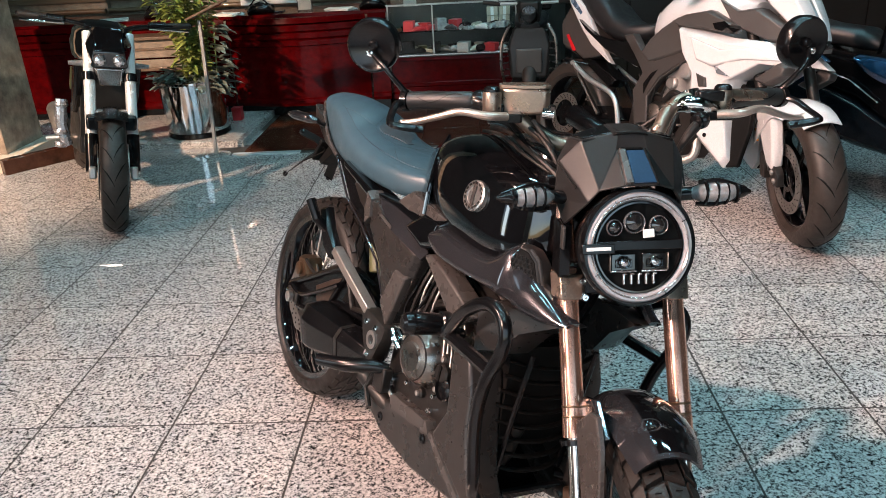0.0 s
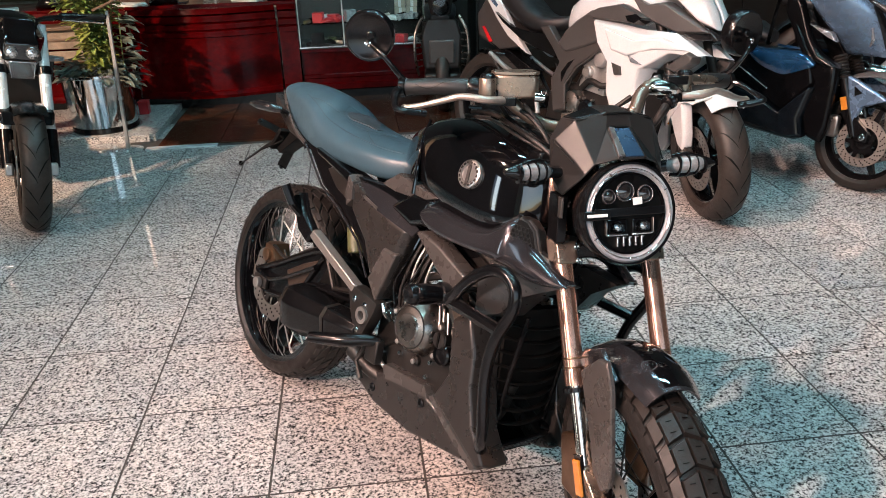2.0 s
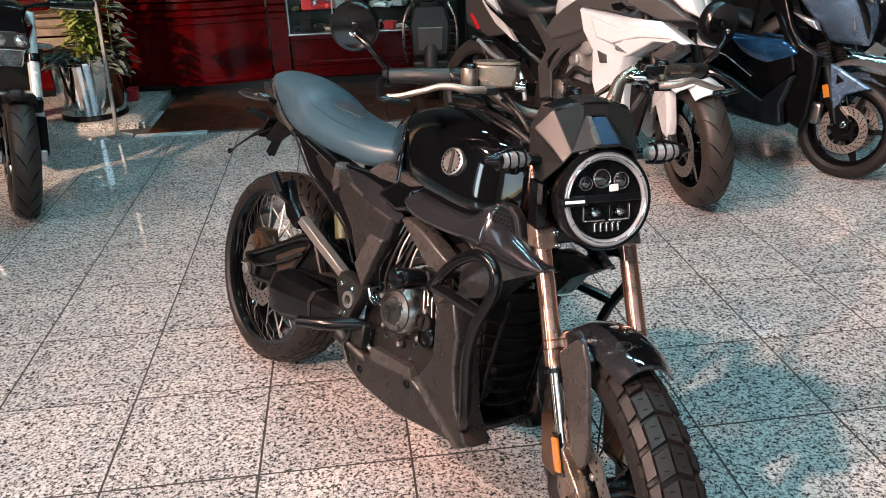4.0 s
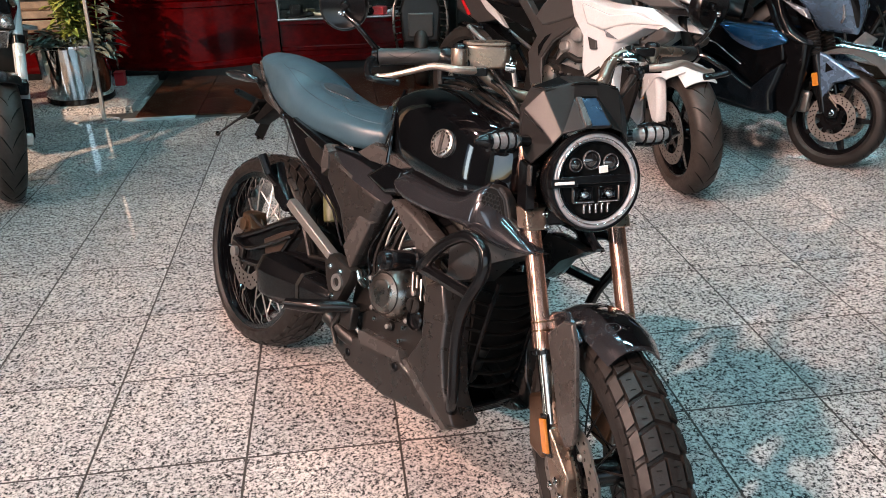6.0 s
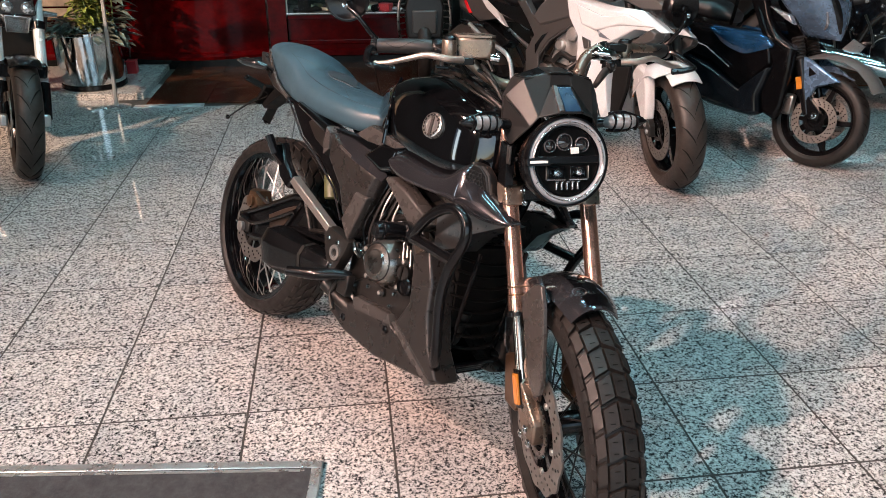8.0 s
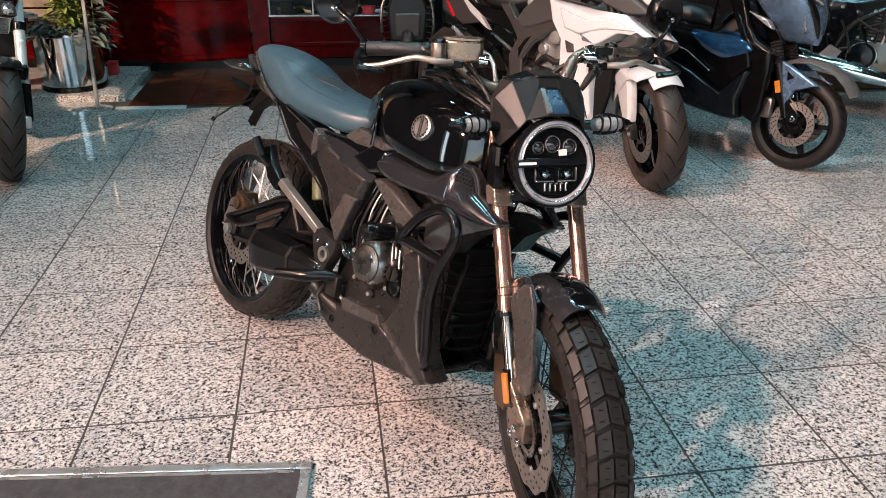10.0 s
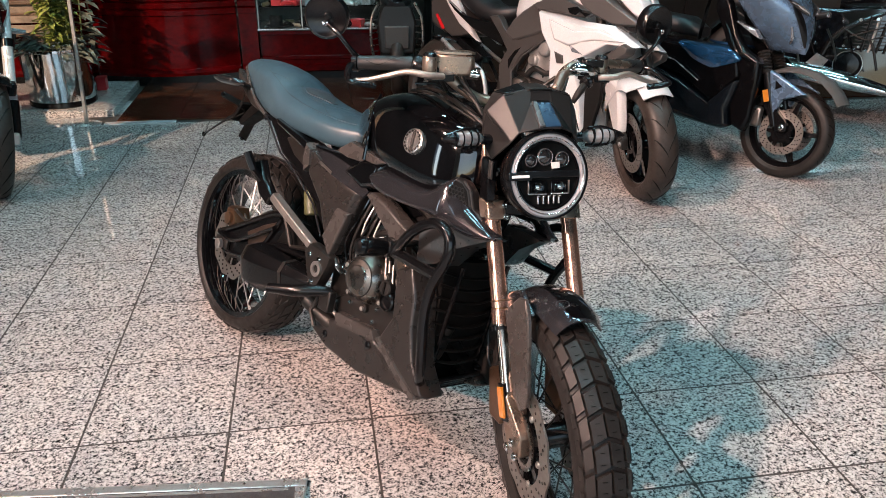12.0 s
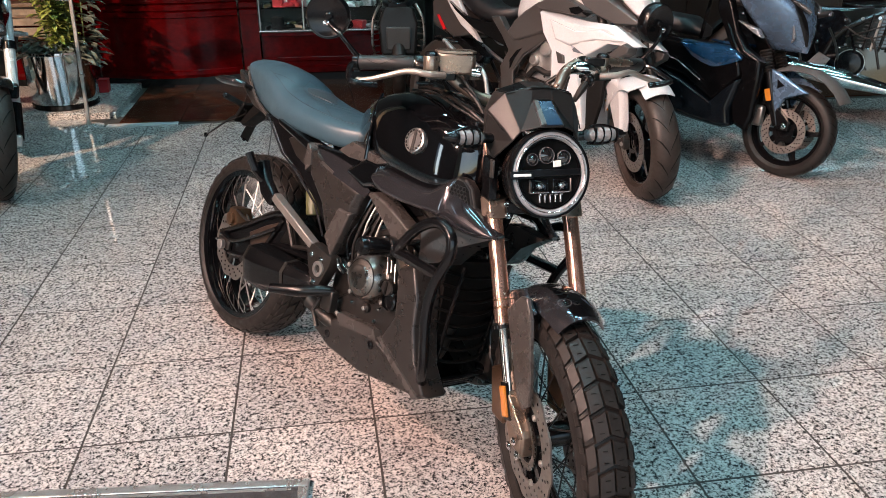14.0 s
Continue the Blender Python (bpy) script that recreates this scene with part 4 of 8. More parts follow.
        part("panel_leaf", plate(B(), [(0.672, 0.612), (0.618, 0.615), (0.575, 0.52), (0.622, 0.472)], s * 0.15, s * 0.174, 0.006), "shield_grey", bike, bevel=0.004, steps=3)
        part("panel_strip", plate(B(), [(0.425, 0.752), (0.45, 0.738), (0.46, 0.69), (0.435, 0.668), (0.42, 0.70)], s * 0.13, s * 0.172, 0.004), "shield_grey", bike)
        part("panel_writing", box(B(), (0.535, s * 0.1705, 0.704), (0.06, 0.002, 0.008), Matrix.Rotation(radians(15), 4, "Y")), "grey_plastic", bike)
        part("seat_bracket", plate(B(), [(0.545, 0.758), (0.60, 0.796), (0.69, 0.785), (0.765, 0.772), (0.71, 0.752), (0.60, 0.748)], s * 0.12, s * 0.158, 0.006), "shield_grey", bike, bevel=0.002)
        part("frame_node", plate(B(), [(0.595, 0.712), (0.675, 0.768), (0.748, 0.762), (0.735, 0.70), (0.688, 0.680)], s * 0.12, s * 0.164, 0.012), "gloss_black", bike, "glossy black frame cover", bevel=0.010, steps=4)
        part("frame_leg", plate(B(), [(0.712, 0.682), (0.738, 0.690), (0.80, 0.680), (0.935, 0.622), (0.87, 0.578)], s * 0.12, s * 0.168, 0.008), "shield_grey", bike, "grey frame strut", bevel=0.005, steps=3)
        rows = []
        for x, zt, zb in ((0.728, 0.742, 0.722), (0.752, 0.757, 0.704), (0.80, 0.755, 0.698), (0.86, 0.750, 0.696), (0.91, 0.749, 0.697), (0.945, 0.757, 0.698), (0.972, 0.776, 0.697), (1.00, 0.794, 0.695), (1.022, 0.786, 0.692), (1.046, 0.752, 0.681), (1.076, 0.732, 0.677), (1.108, 0.711, 0.679), (1.138, 0.695, 0.687)):
            k = 1 - 0.33 * max(0, (x - 1.0) / 0.138) - 0.06 * max(0, (0.80 - x) / 0.07)
            rows.append([(x, s * y * k, zt + (zb - zt) * f) for y, f in ((0.138, 0.0), (0.157, 0.02), (0.172, 0.14), (0.181, 0.36), (0.186, 0.66), (0.184, 0.90), (0.172, 1.0))])
        part("tank_shroud", loft(B(), rows, 0.010 * s, 3), "pewter", bike, "dark metallic grey tank shroud", sharp=50)
        part("panel_crest", loft(B(), [[(0.455, s * 0.160, 0.722), (0.452, s * 0.146, 0.742)], [(0.50, s * 0.168, 0.704), (0.515, s * 0.146, 0.744)], [(0.575, s * 0.171, 0.690), (0.60, s * 0.146, 0.735)], [(0.65, s * 0.171, 0.678), (0.655, s * 0.150, 0.708)], [(0.712, s * 0.170, 0.668), (0.718, s * 0.158, 0.686)]], -0.006 * s, 3), "pewter", bike, "metallic crest along the side panel", sharp=40)
        bm = B()
        plate(bm, [(0.94, 0.655), (1.0, 0.690), (1.130, 0.685), (1.06, 0.640), (1.02, 0.585), (0.956, 0.562)], s * 0.09, s * 0.172, 0.008)
        for v in bm.verts:
            v.co.y *= 1 - 0.33 * max(0, (v.co.x - 1.0) / 0.138)
        part("shroud_underside", bm, "matte_grey", bike)
        def fold(bm):
            """Turns the scoop's front edge in towards the tank."""
            for v in bm.verts:
                out = 0.174 - 0.5 * max(0.0, v.co.x - 1.02)
                v.co = (v.co.x - (0.18 - out) * 0.88, s * (abs(v.co.y) - 0.18 + out), v.co.z - (0.18 - out) * 0.2)
            return bm
        outline = [(1.012, 0.764), (1.030, 0.806), (1.058, 0.804), (1.084, 0.786), (1.106, 0.742), (1.072, 0.728), (1.024, 0.734)]
        mx, mz = 1.055, 0.766
        scoop = part("scoop", fold(plate(B(), outline, s * 0.15, s * 0.180, 0.004)), "cowl_grey", bike, "grey air scoop with honeycomb grille", bevel=0.003)
        part("scoop_back", fold(plate(B(), [(mx + (x - mx) * 0.80 - 0.004, mz + (z - mz) * 0.80) for x, z in outline], s * 0.174, s * 0.1812, 0.001)), "flat_black", scoop)
        bm = B()
        for i in range(8):
            for j in range(8):
                x, z = 1.018 + 0.0105 * i + 0.0052 * (j % 2), 0.736 + 0.0091 * j
                inside = all((x1 - x0) * (z - z0) - (z1 - z0) * (x - x0) < -0.00042 for (x0, z0), (x1, z1) in zip(outline, outline[1:] + outline[:1]))
                if inside:
                    lathe(bm, [(0.0060, 0), (0.0049, 0), (0.0049, 0.003), (0.0060, 0.003)], frame_to((x - 0.004, s * 0.1805, z), (0, s, 0)), 6, closed=True)
        tagged(part("honeycomb", fold(bm), "cowl_grey", scoop), kind="stuff")
        part("scoop_lip", fold(tube(B(), [(1.060, s * 0.180, 0.803), (1.084, s * 0.180, 0.788), (1.108, s * 0.179, 0.742), (1.072, s * 0.181, 0.727)], 0.0035, 8)), "shield_grey", scoop)
    both(covers)

    # tank
    secs = [(0.495, 0.05, 0.79, 0.85), (0.53, 0.085, 0.772, 0.895), (0.58, 0.118, 0.755, 0.926), (0.66, 0.150, 0.735, 0.954), (0.76, 0.169, 0.715, 0.970), (0.86, 0.173, 0.70, 0.966), (0.94, 0.165, 0.70, 0.948), (1.00, 0.142, 0.72, 0.925), (1.045, 0.10, 0.775, 0.89)]
    tank = part("tank", skin(B(), [section(x, hw, z0, z1, 3.1, 32) for x, hw, z0, z1 in secs]), "gloss_black", bike, "glossy black fuel tank", sharp=60)
    tank.modifiers.new("smooth", "SUBSURF").levels = 1
    tank.modifiers["smooth"].render_levels = 1
    part("filler_cap", lathe(B(), [(0.038, 0.0), (0.038, 0.008), (0.03, 0.012), (0.012, 0.012)], Matrix.Translation((0.80, 0, 0.966)), 24), "engine_dark", bike, "dark filler cap")
    def tank_side(s):
        part("tank_cover", loft(B(), [[(0.525, s * 0.070, 0.835), (0.55, s * 0.096, 0.815), (0.575, s * 0.118, 0.790), (0.595, s * 0.130, 0.758)], [(0.575, s * 0.080, 0.892), (0.60, s * 0.118, 0.858), (0.625, s * 0.142, 0.815), (0.645, s * 0.150, 0.765)], [(0.612, s * 0.082, 0.920), (0.645, s * 0.134, 0.886), (0.665, s * 0.156, 0.825), (0.675, s * 0.160, 0.762)]], 0.006 * s, 3), "gloss_black", bike, "black plastic knee cover", sharp=50)
        part("cover_seam", tube(B(), [(0.604, s * 0.090, 0.930), (0.648, s * 0.138, 0.886), (0.668, s * 0.157, 0.822), (0.676, s * 0.162, 0.762)], 0.0045, 8, 4), "gloss_black", bike)
        for k, dz in enumerate((0.0, 0.010, -0.010)):
            part("loom", tube(B(), [(0.70, s * (0.05 + 0.01 * k), 0.972 + dz), (0.82, s * (0.095 + 0.008 * k), 0.980 + dz), (0.93, s * (0.125 + 0.004 * k), 0.962 + dz), (1.01, s * (0.118 - 0.006 * k), 0.935 + dz), (1.06, s * 0.09, 0.900 + dz)], 0.0055 - 0.001 * k, 8, 4), "gloss_black" if k % 2 else "rubber", bike)
    both(tank_side)
    def tank_badge(s):
        mm = frame_to((0.862, s * 0.1735, 0.851), (0.05, s, 0.16))
        ob = part("tank_badge", lathe(B(), [(0.0, 0.004), (0.019, 0.004), (0.020, 0.006), (0.027, 0.006), (0.031, 0.004), (0.032, -0.006)], mm, 28), "badge_silver", bike, "round grey badge with worn bar of writing")
        part("badge_band", box(B(), (0, 0, 0), (0.048, 0.008, 0.002), mm @ Matrix.Translation((0, 0, 0.006)) @ Matrix.Rotation(radians(96 if s < 0 else 84), 4, "Z")), "shield_grey", ob)
        bm = B()
        for k in range(16):
            a = 2 * math.pi * k / 16
            box(bm, (0, 0, 0), (0.004, 0.006, 0.003), mm @ Matrix.Rotation(a, 4, "Z") @ Matrix.Translation((0.0245, 0, 0.0055)))
        part("badge_marks", bm, "engine_dark", ob)
    both(tank_badge)

    # engine
    part("crankcase", hull(B(), [(x, s * y, z) for s in (-1, 1) for x, y, z in ((0.58, 0.11, 0.34), (0.58, 0.11, 0.45), (0.68, 0.13, 0.51), (0.86, 0.13, 0.52), (0.94, 0.11, 0.46), (0.94, 0.10, 0.34), (0.86, 0.12, 0.29), (0.66, 0.12, 0.29))]), "engine_dark", bike, "dark bronze-grey engine block", bevel=0.008)
    part("cylinder", box(B(), (0.86, 0, 0.58), (0.13, 0.17, 0.2), Matrix.Rotation(radians(22), 4, "Y")), "engine_dark", bike, bevel=0.006)
    bm = B()
    for k in range(7):
        box(bm, (0.83 + 0.008 * k, 0, 0.52 + 0.018 * k), (0.15, 0.19, 0.005), Matrix.Rotation(radians(22), 4, "Y"))
    part("cooling_fins", bm, "engine_bronze", bike)
    part("head_cover", box(B(), (0.90, 0, 0.685), (0.12, 0.2, 0.06), Matrix.Rotation(radians(22), 4, "Y")), "engine_bronze", bike, bevel=0.012)
    def engine_side(s):
        mm = frame_to((0.775, s * 0.12, 0.468), (0.04, s, 0.03))
        part("clutch_cover", lathe(B(), [(0.072, 0.0), (0.072, 0.02), (0.064, 0.034), (0.060, 0.05), (0.050, 0.062), (0.034, 0.066), (0.031, 0.070), (0.0, 0.071)], mm, 36), "engine_bronze", bike, "polished bronze-grey clutch cover")
        part("cover_ring", lathe(B(), [(0.074, 0.004), (0.080, 0.004), (0.080, 0.016), (0.074, 0.016)], mm, 36, closed=True), "engine_dark", bike)
        part("side_cover", plate(B(), [(0.64, 0.36), (0.70, 0.30), (0.83, 0.31), (0.91, 0.36), (0.91, 0.46), (0.86, 0.52), (0.70, 0.40)], s * 0.11, s * 0.142, 0.008), "engine_dark", bike, bevel=0.003)
        part("starter_boss", lathe(B(), [(0.026, 0), (0.026, 0.03), (0.022, 0.034), (0.021, 0.026), (0.0, 0.024)], frame_to((0.875, s * 0.13, 0.440), (0, s, 0)), 20), "satin_black", bike)
        for k in range(7):
            a = 0.35 + 2 * math.pi * k / 7
            part("cover_lug", lathe(B(), [(0.012, 0), (0.012, 0.026), (0.009, 0.03), (0.0, 0.03)], frame_to((0.775 + 0.083 * math.cos(a), s * 0.125, 0.468 + 0.083 * math.sin(a)), (0, s, 0)), 12), "engine_dark", bike)
            part("lug_bolt", lathe(B(), [(0.006, 0), (0.006, 0.005), (0.0, 0.006)], frame_to((0.775 + 0.083 * math.cos(a), s * 0.155, 0.468 + 0.083 * math.sin(a)), (0, s, 0)), 10), "steel", bike)
        part("cover_groove", lathe(B(), [(0.047, 0.0625), (0.049, 0.0645), (0.051, 0.0615)], mm, 36, caps=False), "engine_dark", bike)
        part("mount_plate", plate(B(), [(0.845, 0.60), (0.885, 0.60), (0.925, 0.50), (0.905, 0.478), (0.86, 0.53)], s * 0.128, s * 0.150, 0.004), "engine_bronze", bike, "cast engine mount", bevel=0.002)
        for q in ((0.872, 0.578), (0.896, 0.515)):
            part("mount_bolt", lathe(B(), [(0.010, 0), (0.010, 0.007), (0.006, 0.009), (0.0, 0.006)], frame_to((q[0], s * 0.15, q[1]), (0, s, 0)), 6), "chrome", bike)
        for k, pts in enumerate(([(0.665, 0.52), (0.70, 0.575), (0.69, 0.64), (0.72, 0.70)], [(0.70, 0.50), (0.735, 0.56), (0.74, 0.64), (0.80, 0.70)], [(0.64, 0.44), (0.655, 0.50), (0.645, 0.58), (0.66, 0.66)], [(0.80, 0.56), (0.85, 0.62), (0.90, 0.63)])):
            part("hose", tube(B(), [(x, s * (0.126 + 0.008 * (k % 2)), z) for x, z in pts], (0.0065, 0.0085, 0.005, 0.007)[k], 8, 4), "rubber" if k % 2 else "gloss_black", bike)
        for k in range(6):
            x = 0.668 + 0.016 * k
            part("wire", tube(B(), [(x, s * (0.135 + 0.004 * (k % 3)), 0.46 + 0.01 * (k % 2)), (x + 0.012 * ((k % 3) - 1), s * 0.148, 0.53), (x + 0.018, s * 0.146, 0.60), (x + 0.03, s * 0.13, 0.665)], (0.0035, 0.0045, 0.003)[k % 3], 6, 4), ("gloss_black", "rubber", "steel")[k % 3], bike)
        part("spring_joint", tube(B(), [(0.652, s * 0.168, 0.482), (0.668, s * 0.166, 0.462), (0.688, s * 0.162, 0.448)], [0.006, 0.009, 0.006], 10, 3), "chrome", bike, "chrome ball joint")
        part("coolant_cap", lathe(B(), [(0.020, 0), (0.020, 0.018), (0.017, 0.022), (0.0, 0.022)], frame_to((0.862, s * 0.145, 0.470), (0.1, s, 0.05)), 22), "engine_dark", bike, "black slotted cap")
        part("cap_slot", box(B(), (0.864, s * 0.168, 0.471), (0.006, 0.003, 0.034)), "flat_black", bike)
        for dx in (0.0, 0.016, 0.032):
            part("case_rib", tube(B(), [(0.822 + dx, s * 0.142, 0.540 - 0.3 * dx), (0.842 + dx, s * 0.150, 0.490 - 0.3 * dx)], 0.0035, 8), "brushed_grey", bike)
        part("case_bracket", plate(B(), [(0.855, 0.565), (0.895, 0.575), (0.915, 0.535), (0.890, 0.515)], s * 0.13, s * 0.152, 0.003), "champagne", bike, "pale cast bracket", bevel=0.003)
        part("throttle_body", lathe(B(), [(0.020, 0), (0.024, 0.01), (0.024, 0.06), (0.030, 0.065), (0.030, 0.08)], frame_to((0.78, s * 0.085, 0.635), (-1, 0, 0.2)), 16), "engine_dark", bike)
        part("linkage_rod", tube(B(), [(0.645, s * 0.155, 0.345), (0.70, s * 0.158, 0.325), (0.745, s * 0.155, 0.315)], 0.005, 8), "steel", bike)
        bolt_set(bike, [(0.70 + 0.055 * math.cos(a) + 0.08, s * 0.144, 0.40 + 0.075 * math.sin(a)) for a in (3.4, 4.0, 4.6, 5.2, 5.8, 6.3)] + [(0.655, s * 0.142, 0.355), (0.72, s * 0.142, 0.312), (0.80, s * 0.142, 0.318), (0.895, s * 0.142, 0.37), (0.90, s * 0.142, 0.45)], (0, s, 0), 0.0065, 0.009, "chrome")
        part("hose", tube(B(), [(0.66, s * 0.12, 0.50), (0.72, s * 0.13, 0.56), (0.80, s * 0.12, 0.60), (0.90, s * 0.10, 0.60)], 0.010, 8, 5), "rubber", bike)
        part("cable", tube(B(), [(0.66, s * 0.12, 0.60), (0.74, s * 0.125, 0.62), (0.70, s * 0.13, 0.52), (0.68, s * 0.13, 0.45)], 0.005, 8, 5), "rubber", bike)
        part("oil_line", tube(B(), [(0.648, s * 0.15, 0.475), (0.675, s * 0.15, 0.46), (0.70, s * 0.15, 0.445)], 0.008, 8), "chrome", bike)
    both(engine_side)

    # belly pan, radiator shrouds
    def lower(s):
        part("belly_pan_side", plate(B(), [(0.57, 0.295), (0.63, 0.298), (0.70, 0.332), (0.851, 0.342), (0.870, 0.327), (1.065, 0.262), (1.03, 0.245), (0.82, 0.208), (0.66, 0.222), (0.575, 0.256)], s * 0.07, s * 0.158, 0.012), "matte_grey", bike, "matte dark grey belly pan", bevel=0.006, steps=3)
        # highlight of the pan's upper facet, set in as a lighter grey plate
        part("pan_highlight", plate(B(), [(0.685, 0.333), (0.70, 0.343), (0.853, 0.352), (0.868, 0.327), (0.70, 0.305)], s * 0.13, s * 0.164, 0.005), "shield_grey", bike)
        bm = B()
        plate(bm, [(0.90, 0.545), (0.955, 0.572), (0.99, 0.50), (1.005, 0.42), (1.035, 0.33), (1.085, 0.268), (1.06, 0.255), (0.957, 0.305), (0.885, 0.345), (0.918, 0.42)], s * 0.10, s * 0.178, 0.010)
        part("radiator_shroud", bm, "matte_grey", bike, "matte dark grey radiator shroud", bevel=0.006, steps=3)
        part("shroud_crease", plate(B(), [(0.882, 0.348), (0.895, 0.355), (0.97, 0.315), (1.07, 0.262), (1.055, 0.252), (0.95, 0.30)], s * 0.16, s * 0.182, 0.004), "shield_grey", bike)
        bolt_set(bike, [(0.842, s * 0.159, 0.305), (0.66, s * 0.158, 0.262)], (0, s, 0), 0.011, 0.004, "satin_black")
    both(lower)
    part("belly_floor", hull(B(), [(x, s * y, z) for s in (-1, 1) for x, y, z in ((0.58, 0.09, 0.25), (0.82, 0.09, 0.208), (1.0, 0.08, 0.24), (0.9, 0.08, 0.30), (0.62, 0.09, 0.29))]), "satin_black", bike)
    for k in range(4):
        part("pan_slat", box(B(), (0.985 + 0.016 * k, 0, 0.235 + 0.016 * k), (0.012, 0.19 - 0.01 * k, 0.009)), "satin_black", bike, bevel=0.002)
    part("radiator", box(B(), (0.985, 0, 0.48), (0.03, 0.20, 0.20), Matrix.Rotation(radians(-6), 4, "Y")), "flat_black", bike)
    for k in range(8):
        z = 0.325 + 0.0325 * k
        part("radiator_slat", tube(B(), [(0.985 + 0.003 * k, -0.118, z + 0.012), (1.018, -0.06, z), (1.026, 0, z - 0.003), (1.018, 0.06, z), (0.985 + 0.003 * k, 0.118, z + 0.012)], 0.0065, 8, 3, 0.6), "flat_black", bike)
    for y in (-0.085, 0.085):
        part("radiator_bar", tube(B(), [(1.010, y, 0.31), (1.020, y, 0.44), (1.035, y, 0.585)], 0.006, 8), "satin_black", bike)
    part("frame_downtube", tube(B(), [(1.03, -0.06, 0.86), (0.99, -0.075, 0.70), (0.95, -0.08, 0.60)], 0.016, 10), "satin_black", bike)
    part("frame_downtube", tube(B(), [(1.03, 0.06, 0.86), (0.99, 0.075, 0.70), (0.95, 0.08, 0.60)], 0.016, 10), "satin_black", bike)
    part("frame_core", hull(B(), [(x, s * y, z) for s in (-1, 1) for x, y, z in ((0.45, 0.07, 0.60), (0.45, 0.08, 0.72), (0.75, 0.10, 0.76), (1.0, 0.07, 0.88), (1.02, 0.06, 0.76), (0.85, 0.09, 0.66), (0.60, 0.08, 0.54))]), "satin_black", bike)
    part("steering_head", tube(B(), [(0.96, 0, 1.0), (1.085, 0, 0.755)], 0.032, 16), "satin_black", bike)

    # crash bars with sliders
    def crash(s):
        pts = [(0.90, s * 0.165, 0.575), (0.926, s * 0.215, 0.592), (0.994, s * 0.235, 0.665), (1.055, s * 0.236, 0.700), (1.102, s * 0.235, 0.686), (1.112, s * 0.232, 0.640), (1.080, s * 0.226, 0.565), (1.068, s * 0.218, 0.482), (1.075, s * 0.20, 0.37), (1.060, s * 0.175, 0.310), (1.03, s * 0.13, 0.285), (1.0, s * 0.09, 0.285)]
        bar = part("crash_bar", tube(B(), pts, 0.0128, 12, 5), "satin_black", bike, "black tubular crash bar")
        part("cross_tube", tube(B(), [(0.925, s * 0.215, 0.587), (0.97, s * 0.222, 0.59), (1.085, s * 0.226, 0.585)], 0.0135, 10), "satin_black", bar)
        part("collar", lathe(B(), [(0.018, 0), (0.018, 0.016)], frame_to((0.925, s * 0.213, 0.589), (1, s * 0.1, 0.9)), 14), "satin_black", bar)
        m = frame_to((0.862, s * 0.172, 0.581), (-0.16, s, -0.03))
        sl = part("frame_slider", lathe(B(), [(0.020, -0.01), (0.026, 0.0), (0.026, 0.016), (0.022, 0.02), (0.0225, 0.03), (0.0235, 0.06), (0.0235, 0.085), (0.020, 0.096), (0.012, 0.101), (0.0, 0.101)], m, 20), "satin_black", bike, "black plastic frame slider")
        part("slider_band", lathe(B(), [(0.0245, 0.07), (0.0245, 0.08), (0.022, 0.082)], m, 20, caps=False), "gloss_black", sl)
    both(crash)

    # front end, all turned with the handlebar
    c, R, w = (1.385, -0.010, 0.308), 0.305, 0.113
    hub = part("front_wheel", lathe(B(), [(0.02, -0.07), (0.042, -0.066), (0.042, -0.045), (0.028, -0.03), (0.028, 0.03), (0.042, 0.045), (0.042, 0.066), (0.02, 0.07)], at_axis(c), 24), "satin_black", bike, "black spoked front wheel", STW)
    part("tyre", tyre_mesh(c, R, w, 0.236, 0.0095), "rubber", hub, "knobbly black front tyre", STW)
    rows = [(-0.0305, -0.0008, 0.0, 0.90, 1.2), (0.0008, 0.0305, 0.04, 0.90, -1.2), (-0.0485, -0.0325, 0.06, 0.86, 2), (0.0325, 0.0485, 0.10, 0.86, -2), (-0.0535, -0.0505, 0.6, 0.6, 0), (0.0505, 0.0535, 0.1, 0.6, 0)]
    tagged(part("tread", tread_blocks(c, R, w, 0.236, rows, 35, 0.008), "lit_block_rubber", hub, "", STW), kind="stuff")
    # thin bars on the blocks, black in place of the sipes' shade
    bm = B()
    for y0, phase in ((-0.0305, 0.0), (0.0008, 0.04)):
        for k in range(35):
            a0 = 2 * math.pi * (k + phase) / 35
            da = 2 * math.pi / 35 * 0.90
            for f0, f1, g0, g1 in ((0.28, 0.28, 0.34, 0.66), (0.72, 0.72, 0.34, 0.66)):
                line = []
                for q in (0, 0.5, 1):
                    a, y = a0 + da * (f0 + (f1 - f0) * q), y0 + 0.0293 * (g0 + (g1 - g0) * q)
                    r = crown(R - 0.008, w, 0.236, y) + 0.0081
                    line.append((c[0] + r * math.cos(a), c[1] + y, c[2] + r * math.sin(a)))
                tube(bm, line, 0.0009, 5)
    tagged(part("tread_sipes", bm, "flat_black", hub, "", STW), kind="stuff")
    part("rim", rim_mesh(c, 0.236, 0.085), "gloss_black", hub, "black rim", STW)
    spoke_set(hub, "engine_dark", c, 0.04, 0.220, 0.05, STW)
    tagged(part("spoke_nipples", nipples_mesh(c, 0.236), "chrome", hub, "", STW), kind="stuff")
    for s in (-1, 1):
        d = part("brake_disc", disc_mesh(c, 0.098, 0.148, s * 0.068 - 0.008, 12), "disc_steel", hub, "drilled steel brake disc", STW)
        tagged(part("disc_holes", holes_mesh(c, 0.102, 0.146, s * 0.068 - 0.008, 20), "satin_black", d, "", STW), kind="stuff")
